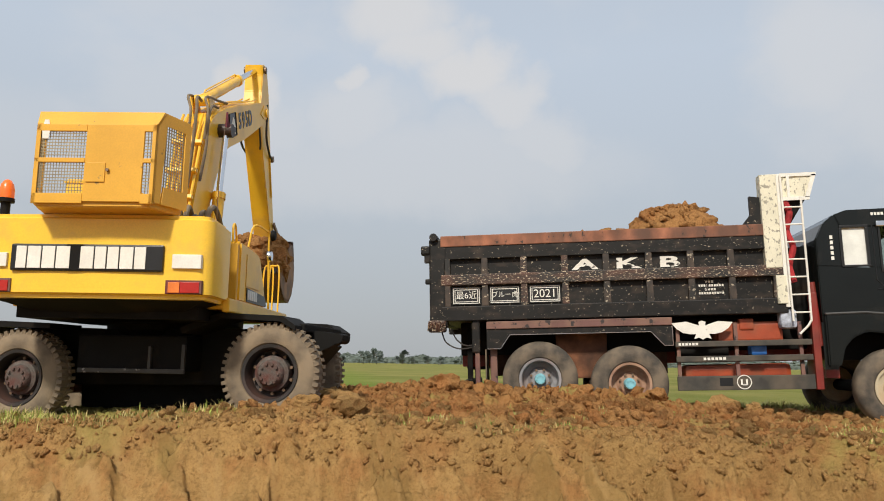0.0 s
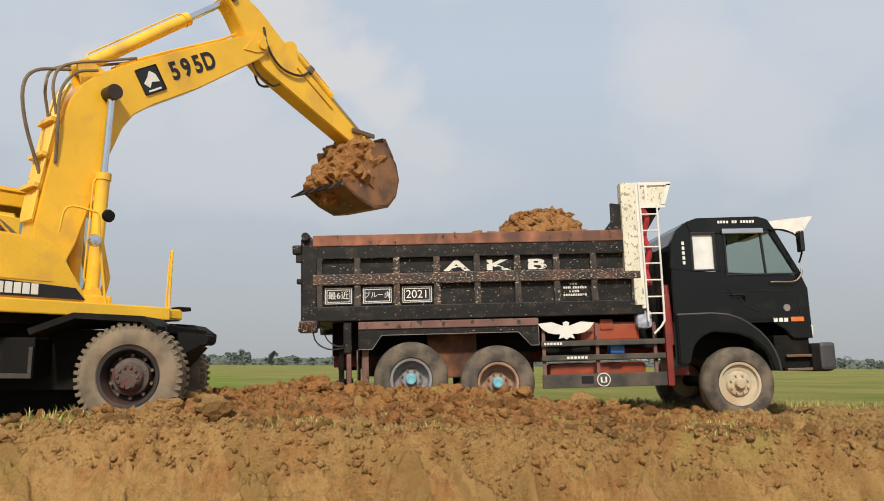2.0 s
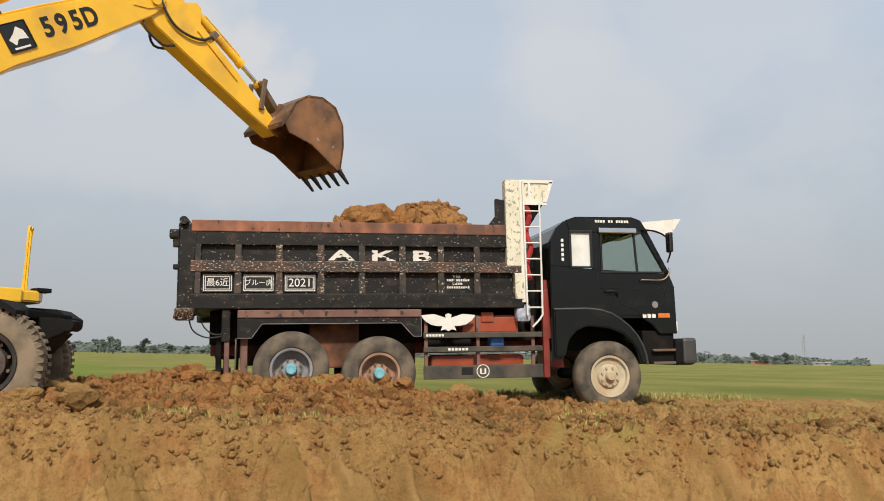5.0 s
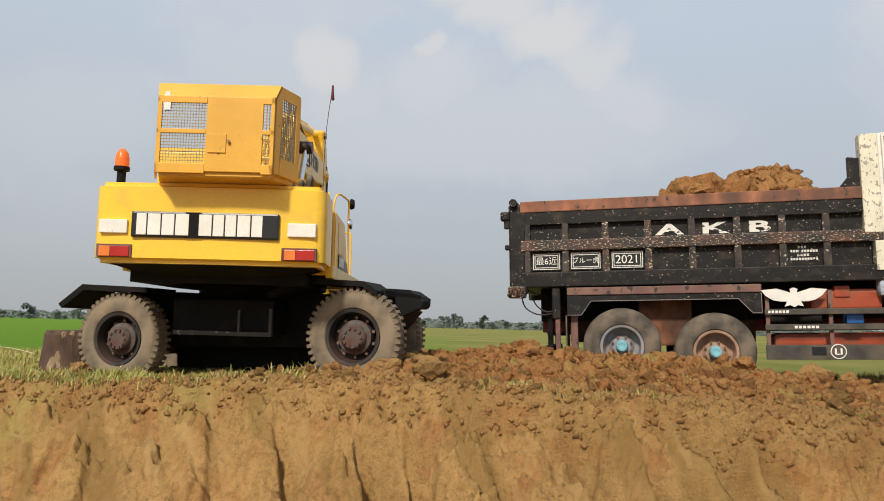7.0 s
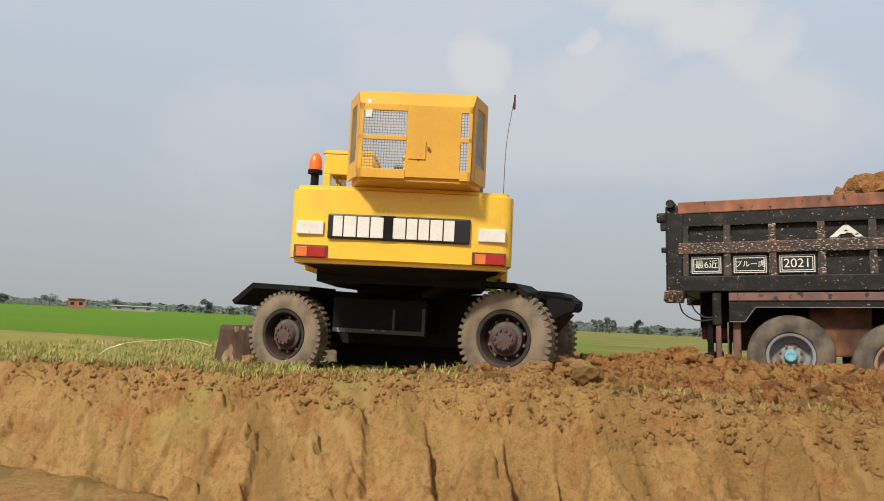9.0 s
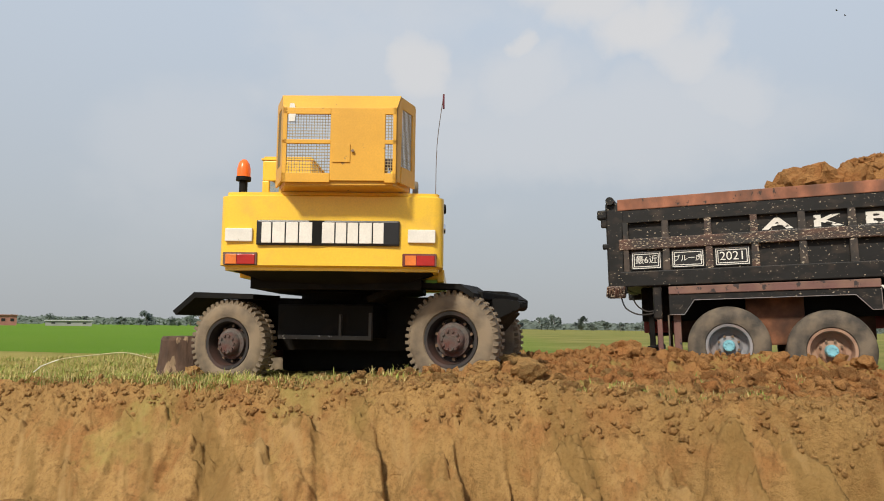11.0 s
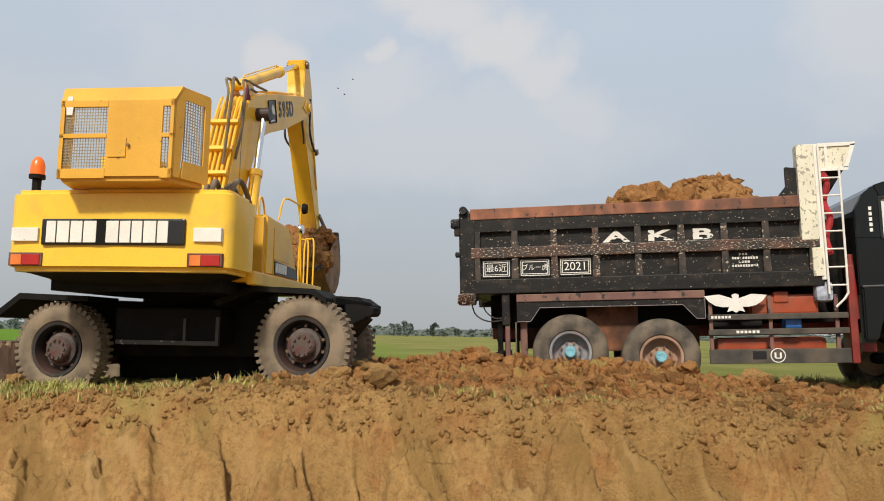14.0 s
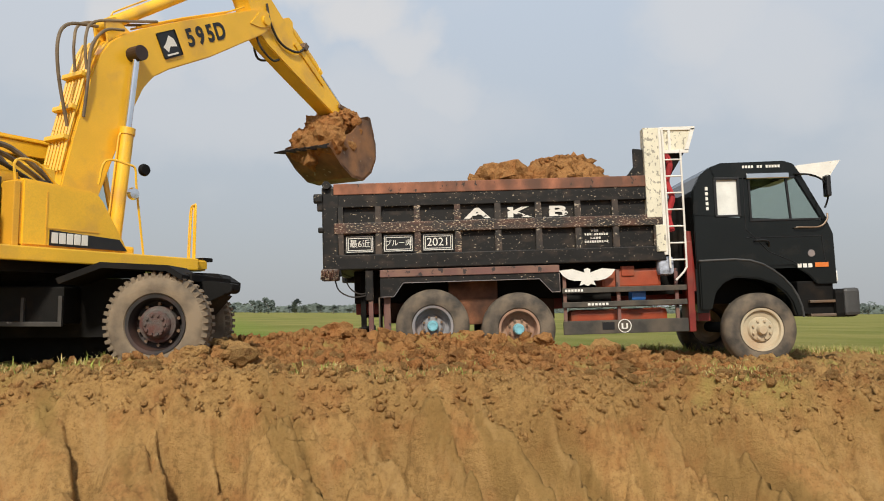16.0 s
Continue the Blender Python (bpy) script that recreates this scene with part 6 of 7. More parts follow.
    p("boom_bracket", prism(bmesh.new(), [(-0.15, 1.42), (0.6, 1.42), (0.4, 1.95), (0.2, 2.08), (0.02, 1.98)], FOOT[1] - 0.3, FOOT[1] - 0.24), YELLOW)
    p("boom_bracket", prism(bmesh.new(), [(-0.15, 1.42), (0.6, 1.42), (0.4, 1.95), (0.2, 2.08), (0.02, 1.98)], FOOT[1] + 0.24, FOOT[1] + 0.3), YELLOW)
    p("foot_pin", rod(bmesh.new(), (FOOT[0], FOOT[1] - 0.33, FOOT[2]), (FOOT[0], FOOT[1] + 0.33, FOOT[2]), 0.06, 16), HUB_RED)
    p("cylinder_bracket", box((0.6, FOOT[1] - 0.45, 1.4), (0.98, FOOT[1] + 0.45, 1.58), 0.03), YELLOW)
    # operator's cab on the left, with real openings
    c0, c1, d0, d1, e0, e1 = -0.55, 1.25, 0.52, 1.15, 1.42, 2.86
    for y in (d0, d1 - 0.04):
        for o in ([(c0, e0), (c1, e0), (c1 + 0.06, 1.68), (c0, 1.68)], [(c0, 2.68), (c1 - 0.1, 2.68), (c1 - 0.14, e1), (c0, e1)], [(c0, 1.68), (c0 + 0.08, 1.68), (c0 + 0.08, 2.68), (c0, 2.68)],
                  [(c1 - 0.03, 1.68), (c1 + 0.06, 1.68), (c1 + 0.1, 1.9), (c1 - 0.1, 2.68), (c1 - 0.18, 2.68), (c1 + 0.02, 1.9)], [(0.3, 1.68), (0.36, 1.68), (0.36, 2.68), (0.3, 2.68)]):
            p("cab_side", prism(bmesh.new(), o, y, y + 0.04, 0.01), YELLOW)
        g = p("cab_window", box((c0 + 0.05, y + 0.015, 1.66), (c1 - 0.05, y + 0.022, 2.7)), GLASS)
        g.visible_shadow = False
    p("cab_roof", slab(bmesh.new(), [(c0 - 0.03, d0 - 0.02), (c1 - 0.1, d0 - 0.02), (c1 - 0.1, d1 + 0.02), (c0 - 0.03, d1 + 0.02)], e1 - 0.02, e1 + 0.06, 0.03), YELLOW)
    bm = bmesh.new()
    for lo, hi in (((d0, e0), (d1, 1.9)), ((d0, 2.6), (d1, e1)), ((d0, 1.9), (d0 + 0.09, 2.6)), ((d1 - 0.09, 1.9), (d1, 2.6))):
        bx(bm, (c0 - 0.03, lo[0], lo[1]), (c0 + 0.02, hi[0], hi[1]), 0.012)
    p("cab_rear", bm, YELLOW)
    bm = bmesh.new()
    for k in range(2):
        tube(bm, curve([(-0.6, 0.1 + 0.33 * k, 2.2), (-0.6, 0.1 + 0.33 * k, 2.52), (-0.6, 0.36 + 0.33 * k, 2.52), (-0.6, 0.36 + 0.33 * k, 2.2)], 4), 0.025, 7)
    p("guard_frame", bm, SEAT_YELLOW, "yellow tube frame behind the cage")
    p("head_rest", box((-0.72, 0.28, 2.3), (-0.62, 0.38, 2.55), 0.03), HOSE)
    p("driver_seat", bx(box((0.2, 0.62, 1.5), (0.65, 1.05, 1.75), 0.05), (0.12, 0.62, 1.7), (0.25, 1.05, 2.25), 0.04), DARK_CLOTH)
    # lamp mast, mirrors and hand rails at the front right
    bm = bmesh.new()
    tube(bm, curve([(0.55, -1.12, 1.42), (0.48, -1.12, 1.85), (0.42, -1.12, 2.25), (0.4, -1.12, 2.42), (0.33, -1.1, 2.46), (0.1, -1.0, 2.48), (0.05, -0.95, 2.2)], 4), 0.014, 6)
    p("lamp_mast", bm, YELLOW)
    for x, z in ((0.36, 2.12), (0.5, 2.42)):
        bm = bmesh.new()
        lathe(bm, [(0.001, -0.05), (0.06, -0.045), (0.075, -0.01), (0.07, 0.01), (0.001, 0.012)], 22, pose(x, -1.14, z))
        p("work_lamp", bm, CHROME if z < 2.3 else BLACK, "round lamp on the mast", True)
    for x, k in ((1.36, 0), (1.42, 1)):
        p("hand_rail", tube(bmesh.new(), curve([(x, -1.05 + 0.1 * k, 1.4), (x, -1.05 + 0.1 * k, 2.05), (x + 0.04, -0.98 + 0.1 * k, 2.12), (x + 0.06, -0.9 + 0.1 * k, 2.05), (x + 0.04, -0.9 + 0.1 * k, 1.4)], 4), 0.012, 6), YELLOW)
    p("deck_bracket", box((1.5, -1.05, 1.4), (1.66, -0.85, 1.45), 0.01), BLACK)


def build_gear(E):
    """Boom, stick, bucket and their cylinders, each in its own space."""
    top = [(0.0, 0.2), (0.33, 0.4), (0.76, 0.65), (1.4, 1.0), (1.8, 1.18), (2.05, 1.22), (2.3, 1.19), (2.66, 1.08), (3.38, 0.8), (4.3, 0.42), (4.82, 0.19), (4.96, 0.08)]
    low = [(4.97, -0.06), (4.86, -0.16), (4.58, -0.13), (3.37, 0.19), (2.6, 0.46), (2.3, 0.53), (2.06, 0.51), (1.63, 0.37), (1.06, 0.14), (0.49, -0.1), (0.1, -0.2), (-0.12, -0.14), (-0.16, 0.05)]
    B = part("boom", prism(bmesh.new(), top + low, -0.2, 0.2, 0.015), YELLOW, E)
    MOVERS["boom"] = B
    for y in (-0.215, 0.2):
        part("side_bead", prism(bmesh.new(), [(4.45, 0.14), (4.75, 0.17), (4.93, 0.06), (4.93, -0.08), (4.8, -0.13), (4.6, -0.02)], y, y + 0.015), YELLOW, B)
    part("boom_tip_pin", rod(bmesh.new(), (BOOM, -0.25, 0), (BOOM, 0.25, 0), 0.075, 18), YELLOW, B)
    part("cylinder_pin", rod(bmesh.new(), (2.22, -0.4, 0.92), (2.22, 0.4, 0.92), 0.1, 18), PIN_DARK, B)
    part("cylinder_lug", prism(bmesh.new(), [(2.0, 1.1), (2.5, 0.95), (2.4, 1.4), (2.25, 1.45)], -0.14, -0.1), YELLOW, B)
    part("cylinder_lug", prism(bmesh.new(), [(2.0, 1.1), (2.5, 0.95), (2.4, 1.4), (2.25, 1.45)], 0.1, 0.14), YELLOW, B)
    # leaping-animal badge reduced to a plain shape, and the model figures
    badge = part("badge", box((-0.17, -0.004, -0.18), (0.17, 0.004, 0.18), 0.02), PLATE_BLACK, B, "black badge with a plain white shape")
    badge.matrix_basis = pose(2.85, -0.204, 0.71, 0, 20, 0)
    part("badge_shape", prism(bmesh.new(), [(-0.12, -0.02), (-0.04, 0.04), (0.03, 0.12), (0.1, 0.06), (0.12, -0.05), (0.0, -0.03), (-0.06, -0.1)], -0.008, -0.004), LETTER, badge)
    part("badge_bar", box((-0.1, -0.008, -0.15), (0.1, -0.004, -0.125)), LETTER, badge)
    for k, ch in enumerate("595D"):
        o = lettering("figure", ch, 0.34, pose(3.52, -0.205, 0.47, 90) @ Matrix.Rotation(radians(-21), 4, "Z") @ Matrix.Translation((-0.3 + 0.2 * k, 0, 0)), PLATE_BLACK, B, 0.003, "black painted figure", 0.011)
        o.scale = (0.85, 1, 1)
    # steel pipes clamped to the back of the boom, hoses over the bend
    for i in range(6):
        y = -0.17 + 0.068 * i
        part("pipe", tube(bmesh.new(), [(0.35, y, 0.46), (0.8, y, 0.73), (1.4, y, 1.07), (1.78, y, 1.25), (1.95, y, 1.3)], 0.02, 6), YELLOW, B)
    for x, z in ((0.7, 0.7), (1.05, 0.9), (1.45, 1.12)):
        part("pipe_clamp", box((-0.03, -0.21, -0.015), (0.03, 0.21, 0.05), 0.008), YELLOW, B).matrix_basis = pose(x, 0, z, 0, -30, 0)
    for i, y in enumerate((-0.14, 0.1)):
        part("hose", tube(bmesh.new(), curve([(1.5, y - 0.08, 1.15), (1.75, y - 0.12, 1.45), (2.1, y, 1.5 + 0.03 * i), (2.6, y, 1.22), (2.95, y, 1.02)], 5), 0.019, 7), DUSTY_HOSE, B)
    part("hose", tube(bmesh.new(), curve([(0.85, -0.1, 0.75), (1.15, -0.2, 1.3), (1.45, -0.22, 1.62), (1.75, -0.15, 1.66), (2.15, -0.05, 1.42)], 6), 0.022, 7), DUSTY_HOSE, B)
    part("hose", tube(bmesh.new(), curve([(1.05, -0.21, 0.75), (1.4, -0.25, 1.05), (1.75, -0.24, 1.32), (2.1, -0.2, 1.36), (2.35, -0.2, 1.22)], 5), 0.02, 7), DUSTY_HOSE, B)
    for y in (-0.12, 0.0, 0.12):
        part("top_pipe", tube(bmesh.new(), [(2.7, y, 1.1), (3.4, y, 0.83), (4.3, y, 0.45), (4.6, y, 0.36)], 0.014, 6), YELLOW, B)
    # stick
    sp = [(-0.84, 0.2), (-0.82, 0.4), (-0.66, 0.5), (-0.25, 0.5), (0.3, 0.4), (1.2, 0.27), (2.3, 0.13), (2.6, 0.1), (2.68, 0.0), (2.6, -0.1), (2.3, -0.13), (1.0, -0.22), (0.25, -0.26), (-0.1, -0.2), (-0.4, 0.02), (-0.66, 0.16)]
    S = part("stick", prism(bmesh.new(), sp, -0.16, 0.16, 0.015), YELLOW, E)
    MOVERS["stick"] = S
    part("stick_pin", rod(bmesh.new(), (-0.73, -0.2, 0.3), (-0.73, 0.2, 0.3), 0.06, 14), STEEL, S)
    part("bucket_pin", rod(bmesh.new(), (STICK, -0.24, 0), (STICK, 0.24, 0), 0.06, 14), STEEL, S)
    part("cylinder_lug", prism(bmesh.new(), [(0.3, 0.4), (0.75, 0.33), (0.55, 0.6), (0.45, 0.6)], -0.08, 0.08, 0.01), YELLOW, S)
    for y in (-0.19, 0.19):
        part("hose", tube(bmesh.new(), curve([(-0.1, y * 0.9, 0.3), (0.1, y * 1.1, 0.05), (0.45, y * 1.05, -0.05 if y < 0 else -0.3), (0.8, y * 1.05, 0.1), (0.95, y * 0.9, 0.4)], 6), 0.02, 7), HOSE, S)
    part("hose", tube(bmesh.new(), curve([(-0.05, -0.1, -0.2), (0.15, -0.18, -0.42), (0.45, -0.18, -0.42), (0.6, -0.12, -0.25)], 6), 0.018, 7), HOSE, S)
    part("stick_pipe", tube(bmesh.new(), [(0.7, -0.17, 0.2), (1.6, -0.17, 0.1)], 0.016, 6), YELLOW, S)
    part("stick_clamp", box((0.88, -0.2, 0.3), (0.98, 0.2, 0.42), 0.01), STEEL, S)
    # bucket: curved shell, side cheeks, lip and five teeth
    shell = [(-0.1, 0.18), (-0.1, 0.42), (0.03, 0.68), (0.28, 0.86), (0.58, 0.9), (0.86, 0.73), (1.05, 0.42), (1.18, 0.06)]
    bm = bmesh.new()
    inner_ = [(x * 0.95 + 0.02, z * 0.94) for x, z in shell]
    hw = 0.52
    prism(bm, shell + inner_[::-1], -hw, hw)
    K = part("bucket", bm, BUCKET, E, "scoured rusty steel digging bucket")
    MOVERS["bucket"] = K
    for y in (-hw, hw - 0.03):
        part("cheek", prism(bmesh.new(), shell + [(1.14, -0.02), (0.5, 0.02), (0.05, -0.1), (-0.12, 0.0)], y, y + 0.03, 0.006), BUCKET, K)
    part("lip", box((1.02, -hw, 0.02), (1.22, hw, 0.06), 0.008), BUCKET, K)
    part("top_plate", prism(bmesh.new(), [(-0.16, -0.05), (-0.1, -0.1), (-0.06, 0.3), (-0.12, 0.3)], -hw, hw), BUCKET, K)
    for i in range(5):
        y = -hw + 0.05 + i * (2 * hw - 0.1) / 4
        t = part("tooth", prism(bmesh.new(), [(1.14, 0.075), (1.24, 0.06), (1.47, -0.035), (1.47, -0.055), (1.2, -0.01), (1.14, 0.0)], y - 0.028, y + 0.028, 0.006), TEETH, K)
    for y in (-0.2, 0.14):
        part("bucket_ear", prism(bmesh.new(), [(-0.12, -0.08), (0.08, -0.1), (0.14, 0.2), (-0.02, 0.44), (-0.18, 0.4)], y, y + 0.06, 0.008), BUCKET, K)

    def cyl_pair(nm, barrel_len, rb, rod_len, rr, side=""):
        bm = bmesh.new()
        rod(bm, (0.04, 0, 0), (barrel_len, 0, 0), rb, 18)
        rod(bm, (barrel_len - 0.06, 0, 0), (barrel_len + 0.03, 0, 0), rb * 1.15, 18)
        rod(bm, (0, -rb * 1.05, 0), (0, rb * 1.05, 0), rb * 1.0, 14)
        o = part(nm + "_cylinder", bm, YELLOW, E, smooth=True)
        MOVERS[nm + "_barrel" + side] = o
        pipe_m = YELLOW
        part("supply_pipe", tube(bmesh.new(), [(0.15, 0, rb), (0.2, 0, rb + 0.03), (barrel_len - 0.1, 0, rb + 0.03), (barrel_len - 0.05, 0, rb)], 0.012, 6), pipe_m, o)
        bm = bmesh.new()
        rod(bm, (0.05, 0, 0), (rod_len, 0, 0), rr, 16)
        o = part(nm + "_rod", bm, CHROME, E, "polished steel piston rod", smooth=True)
        MOVERS[nm + "_rod" + side] = o
        part("rod_eye", rod(bmesh.new(), (0, -rr * 1.6, 0), (0, rr * 1.6, 0), rr * 1.7, 14), YELLOW if nm != "stick" else STEEL, o)

    cyl_pair("boom", 1.5, 0.085, 1.65, 0.045, "_r")
    cyl_pair("boom", 1.5, 0.085, 1.65, 0.045, "_l")
    cyl_pair("stick", 1.85, 0.085, 1.7, 0.05)
    cyl_pair("bucket", 1.05, 0.065, 1.3, 0.035)
    bm = bmesh.new()
    for y in (-0.21, 0.17):
        bx(bm, (-0.05, y, -0.04), (0.47, y + 0.04, 0.04), 0.015)
    MOVERS["rocker"] = part("rocker_link", bm, STEEL, E)
    bm = bmesh.new()
    bx(bm, (-0.04, -0.1, -0.045), (0.54, 0.1, 0.045), 0.02)
    MOVERS["link"] = part("bucket_link", bm, STEEL, E)


def build_excavator():
    E = new("wheeled_excavator")
    E.matrix_basis = pose(CX, CY, 0)

    def w(x, y, z):
        return (x - CX, y - CY, z)

    ground_y = 7.92
    # wheels: near pair at their measured hubs, far pair across the axles
    for x, z in ((-2.88, 0.626), (-5.81, 0.53)):
        wheel(E, pose(*w(x, ground_y, z)), 0.53, 0.28, RUBBER_LUG, RIM_DARK, HUB_GREY if x < -4 else HUB_GREY, "digger")
        wheel(E, pose(*w(x - 0.3, ground_y + 2.25, z - 0.02), 0, 0, 180), 0.53, 0.28, RUBBER_LUG, RIM_DARK, HUB_GREY, "digger")
        bm = bmesh.new()
        a, b = w(x, ground_y + 0.2, z), w(x - 0.3, ground_y + 2.05, z)
        rod(bm, a, b, 0.12, 12)
        m = w(x - 0.05, ground_y + 1.1, z)
        bx(bm, (m[0] - 0.22, m[1] - 0.25, m[2] - 0.2), (m[0] + 0.22, m[1] + 0.25, m[2] + 0.2), 0.08)
        part("axle", bm, HUB_RED, E, "mud-stained dark red axle")
    # frame
    bm = bmesh.new()
    prism(bm, [(-1.6, 0.62), (-0.8, 0.45), (1.2, 0.48), (1.8, 0.7), (1.9, 1.05), (1.5, 1.12), (-1.4, 1.1), (-1.7, 1.0)], -0.62, 0.62)
    part("main_frame", bm, BLACK, E, "black welded undercarriage frame")
    # black block and shaft guessed in to darken the gap below the frame
    bm = bmesh.new()
    bx(bm, (-0.95, -0.25, 0.16), (1.25, 0.5, 0.6), 0.06)
    rod(bm, (-1.3, 0.1, 0.5), (1.7, 0.1, 0.55), 0.07, 12)
    part("gearbox", bm, BLACK, E, "black gearbox and drive shaft, added to darken the gap")
    bm = bmesh.new()
    lathe(bm, [(0.001, -0.1), (0.66, -0.1), (0.7, -0.05), (0.7, 0.06), (0.001, 0.06)], 48, pose(0, 0, 1.14, 90))
    part("slew_ring", bm, BLACK, E)
    for y0, y1 in ((-1.2, -0.6), (0.6, 1.2)):
        part("rear_mudguard", prism(bmesh.new(), [(-1.98, 0.93), (-1.66, 1.17), (-0.78, 1.14), (-0.78, 1.08), (-1.64, 1.1), (-1.93, 0.88)], y0, y1), BLACK, E)
        part("front_mudguard", prism(bmesh.new(), [(0.75, 1.1), (1.2, 1.27), (1.9, 1.24), (2.05, 1.14), (2.05, 1.08), (1.88, 1.18), (1.22, 1.21), (0.78, 1.04)], y0, y1), BLACK, E)
    bm = bmesh.new()
    bx(bm, (-0.55, -1.0, 0.62), (0.75, -0.6, 1.02), 0.02)
    part("tool_box", bm, BLACK, E)
    bm = bmesh.new()
    for lo, hi in (((-0.5, 0.6), (0.76, 0.65)), ((0.72, 0.65), (0.76, 0.92)), ((0.33, 0.65), (0.36, 0.9))):
        bx(bm, (lo[0], -1.06, lo[1]), (hi[0], -1.02, hi[1]), 0.004)
    part("step_frame", bm, mat("scuffed_black", (0.05, 0.045, 0.04), 0.5, wear=(0.3, 0.28, 0.25), wear_at=0.66), E)
    # stabiliser beam and blade arms at the front end
    bm = bmesh.new()
    bx(bm, (1.7, -0.95, 1.08), (2.08, 0.6, 1.17), 0.015)
    for ya_, yb_, cut in ((-0.62, -0.42, 0.0), (0.3, 0.5, 0.34)):
        prism(bm, [(1.5, 0.82), (2.05 - cut, 0.82), (2.38 - cut, 0.97), (2.44 - cut, 1.0), (2.44 - cut, 1.06), (2.2 - cut, 1.1), (1.5, 1.1)], ya_, yb_)
    rod(bm, (2.38, -0.7, 1.02), (2.38, -0.34, 1.02), 0.06, 14)
    part("stabiliser", bm, BLACK, E, "black front stabiliser beam")
    part("stabiliser_blade", prism(bmesh.new(), [(1.8, 0.75), (1.9, 0.72), (2.1, 0.95), (2.0, 1.02)], -0.9, 0.6), BLACK, E)
    build_house(E)
    build_gear(E)
    tagged(E, "yellow wheeled excavator with boom, bucket and rear cage", "excavator")
    return E


# ---- soil carried by the bucket ----
LOADS = []


def build_bucket_soil(first):
    rnd = random.Random(33 if first else 57)
    for i in range(52):
        big = i < 9
        heaped = 9 <= i < 24
        s = rnd.uniform(0.24, 0.31) if big else rnd.uniform(0.09, 0.19)
        a = rnd.random()
        x = 0.15 + 0.88 * a
        z = (rnd.uniform(-0.02, 0.42) if big else rnd.uniform(-0.16, 0.06)) - 0.05 * a
        y = rnd.uniform(-0.34, 0.34)
        if big:
            x, y = 0.24 + 0.33 * (i % 3), -0.27 + 0.27 * (i // 3)
            z = 0.3 - 0.06 * (i % 3) + (0.0 if i % 2 else -0.12)
        if heaped:
            k = i - 9
            s = rnd.uniform(0.15, 0.23)
            x, y = 0.16 + 0.2 * (k % 5) + rnd.uniform(-0.05, 0.05), -0.3 + 0.3 * (k // 5) + rnd.uniform(-0.05, 0.05)
            z = 0.02 - 0.2 * math.exp(-((x - 0.42) / 0.38) ** 2)
        elif not big:
            z = 0.04 - 0.34 * math.exp(-((x - 0.42) / 0.4) ** 2) * rnd.uniform(0.7, 1.0)
            s *= 0.7
        bm = bmesh.new()
        vs, fs = clod_shape(i * 1.7 + (0 if first else 50), 0.35, 3)
        vv = [bm.verts.new(v * s) for v in vs]
        for f in fs:
            bm.faces.new([vv[k] for k in f])
        ob = part("soil_clod", bm, RED_SOIL)
        tagged(ob, "reddish-brown soil clod carried by the bucket", "clod", "first bucket load" if first else "second bucket load")
        LOADS.append((ob, first, (x, y, z), rnd.random(), s))


# ---- birds crossing the sky ----
BIRDS = []


def build_birds():
    for k in range(3):
        ob = new("bird")
        bm = bmesh.new()
        lathe(bm, [(0.001, -0.12), (0.03, -0.07), (0.04, 0.0), (0.02, 0.08), (0.001, 0.13)], 10)
        part("body", bm, HOSE, ob)
        for s in (-1, 1):
            bm = bmesh.new()
            vs = [bm.verts.new(q) for q in ((0, -0.04, 0.015), (s * 0.13, -0.02, 0.06), (s * 0.26, 0.05, 0.04), (s * 0.13, 0.06, 0.05), (0, 0.05, 0.015))]
            bm.faces.new(vs)
            bmesh.ops.solidify(bm, geom=bm.faces[:], thickness=0.012)
            part("wing", bm, HOSE, ob)
        tagged(ob, "small dark bird in flight", "bird", "birds in the sky")
        BIRDS.append(ob)


build_ground()
build_distance()
build_stump()
build_truck()
build_excavator()
build_bucket_soil(True)
build_bucket_soil(False)
build_birds()
build_clods()
build_lumps()
build_grass()


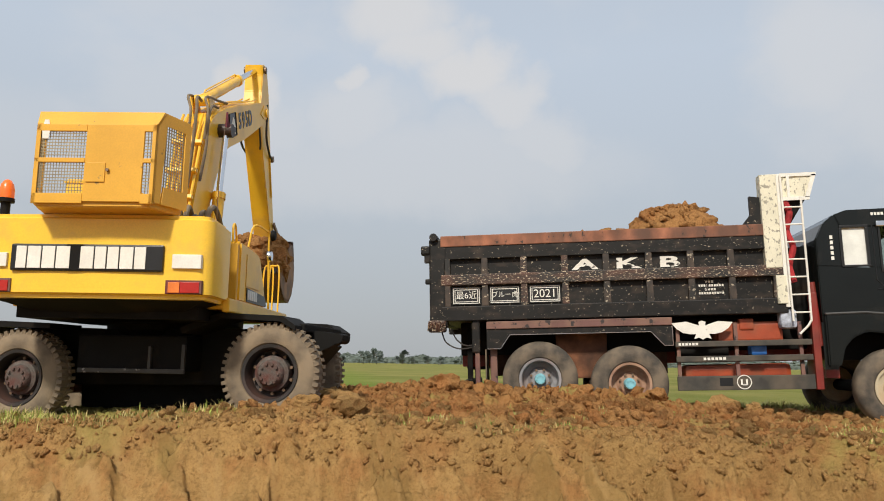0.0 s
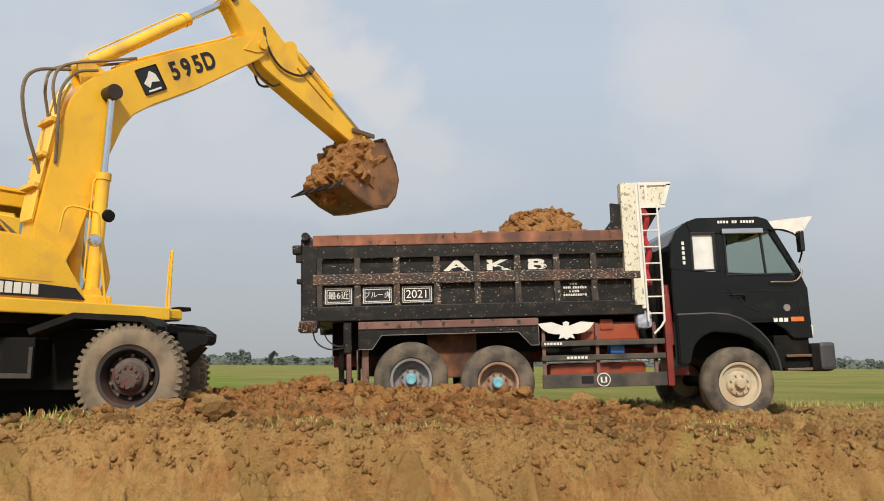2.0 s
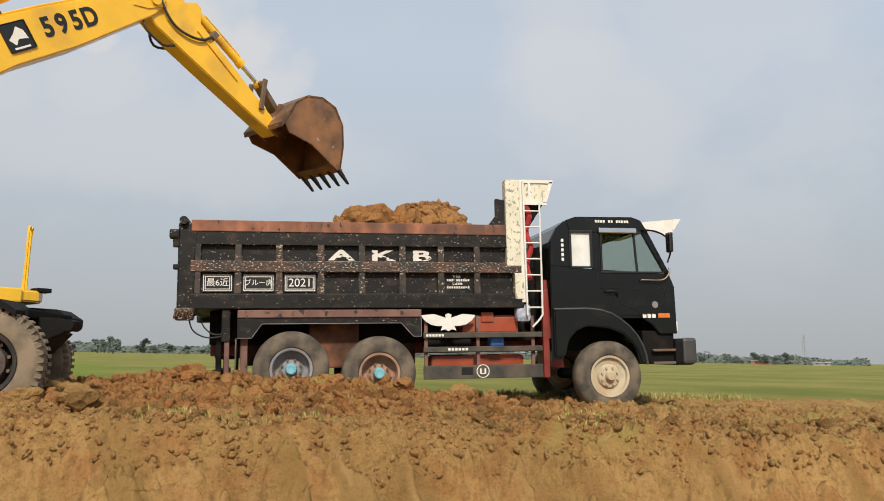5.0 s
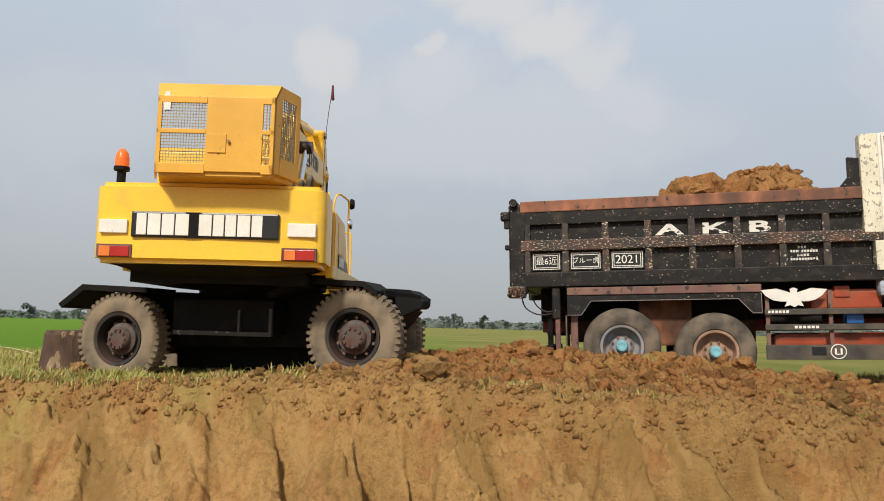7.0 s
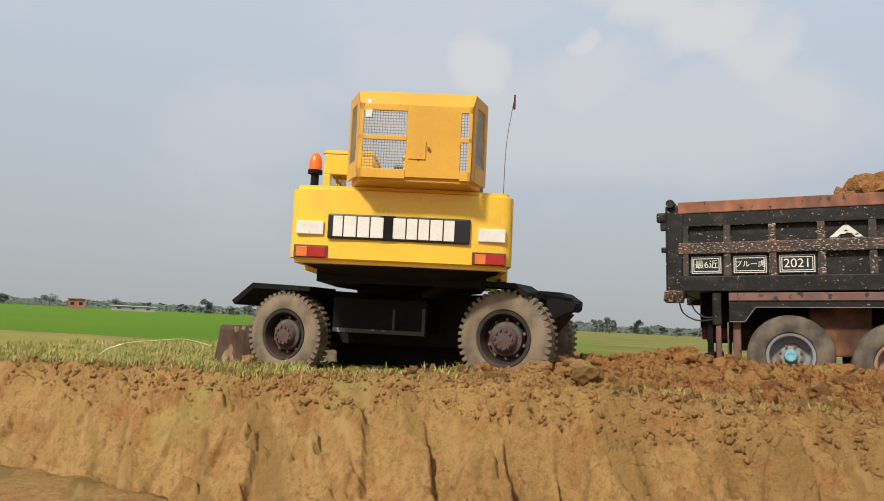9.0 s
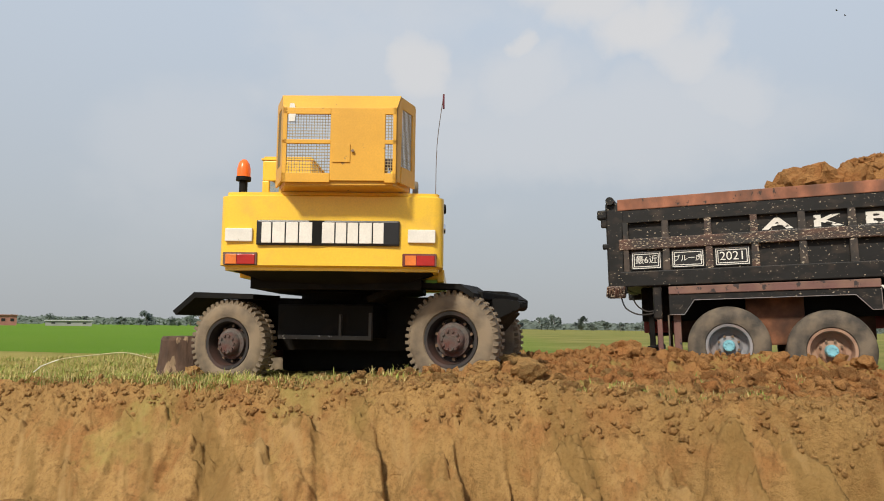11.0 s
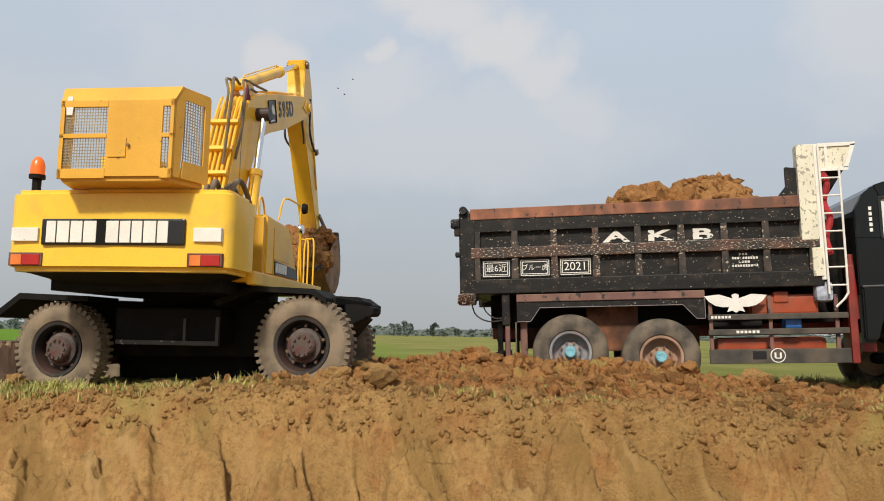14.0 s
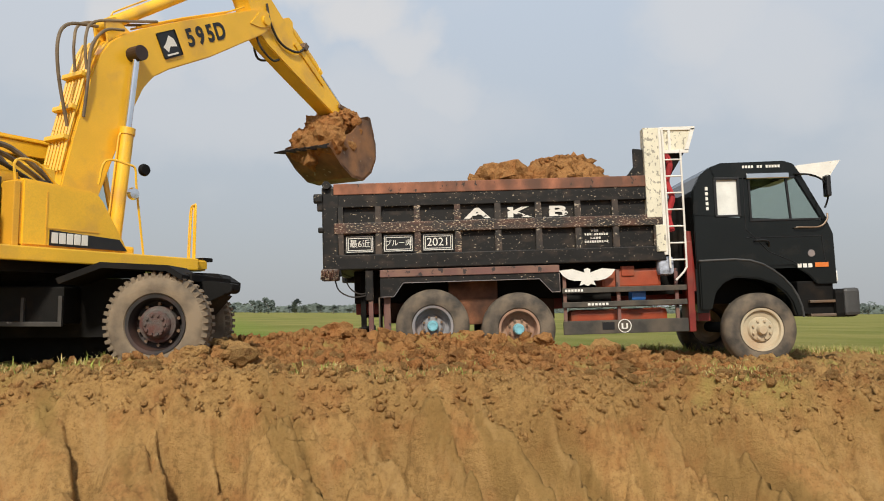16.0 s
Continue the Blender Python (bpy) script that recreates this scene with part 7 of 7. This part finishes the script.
def motions():
    base = Matrix.Translation((CX, CY, 0))
    times = [k / 10 for k in range(161)]
    poses = {t: linkage(t) for t in times}
    for name, ob in MOVERS.items():
        walk(ob, [(t, poses[t][name]) for t in times])
    # clods ride in the bucket; the first load slides out over the tipper body, the second is scooped from the ground
    for n, (ob, first, spot, chance, s) in enumerate(LOADS):
        local = pose(*spot, 40 * n, 25 * n, 70 * n)
        rows = []
        if first:
            go = 2.3 + 0.75 * (1 - min(max((spot[0] - 0.1) / 0.9, 0), 1)) * 0.6 + 0.3 * chance
            late = n % 2 == 0
            go = round(go + 0.45 * late, 1)
            for t in times:
                if t <= go:
                    rows.append((t, base @ poses[t]["bucket"] @ local))
            start = rows[-1][1]
            p0 = start.translation.copy()
            rest = (2.6 + 0.24 * chance) if late else 2.3 + 0.14 * chance
            across = min(max(0.98 + 0.75 * chance - p0.x, -0.3), 0.7) / 0.35 if late else -0.08
            t, spin = go, 0
            while True:
                t = round(t + 0.1, 1)
                z = p0.z - 4.9 * (t - go) ** 2
                drift = Vector((across, 0.1 * (chance - 0.5), 0)) * (t - go)
                land = max(z, rest)
                rows.append((t, Matrix.Translation((p0.x + drift.x, min(max(p0.y + drift.y, 11.8), 13.2), land)) @ start.to_3x3().to_4x4()))
                if z <= rest:
                    break
            rows.append((16.0, rows[-1][1].copy()))
        else:
            lift = 10.8
            there = base @ poses[lift]["bucket"] @ local
            q = there.translation
            lie = Matrix.Translation((q.x, q.y, max(q.z, float(ground_z(q.x, q.y)) + 0.3 * s))) @ there.to_3x3().to_4x4()
            rows = [(0.0, lie), (lift - 0.4, lie)] + [(t, base @ poses[t]["bucket"] @ local) for t in times if t >= lift]
        walk(ob, rows)
    for k, ob in enumerate(BIRDS):
        off, low = ((0.0, 0.0), (-0.5, -0.4), (-1.1, 0.7))[k]

        def spot_at(az, el, dist=85.0):
            a, e = radians(az), radians(el)
            return (-math.sin(a) * math.cos(e) * dist, math.cos(a) * math.cos(e) * dist, EYE[2] + math.sin(e) * dist)

        rows = []
        for t in range(17):
            az = -3.2 + 8.45 * (t - 11.5) + off
            el = 18.0 + 3.0 * math.exp(-((t - 11.0) / 1.2) ** 2) + low
            rows.append((float(t), pose(*spot_at(az, el), 0, 0, 80 + az)))
        walk(ob, rows)


motions()
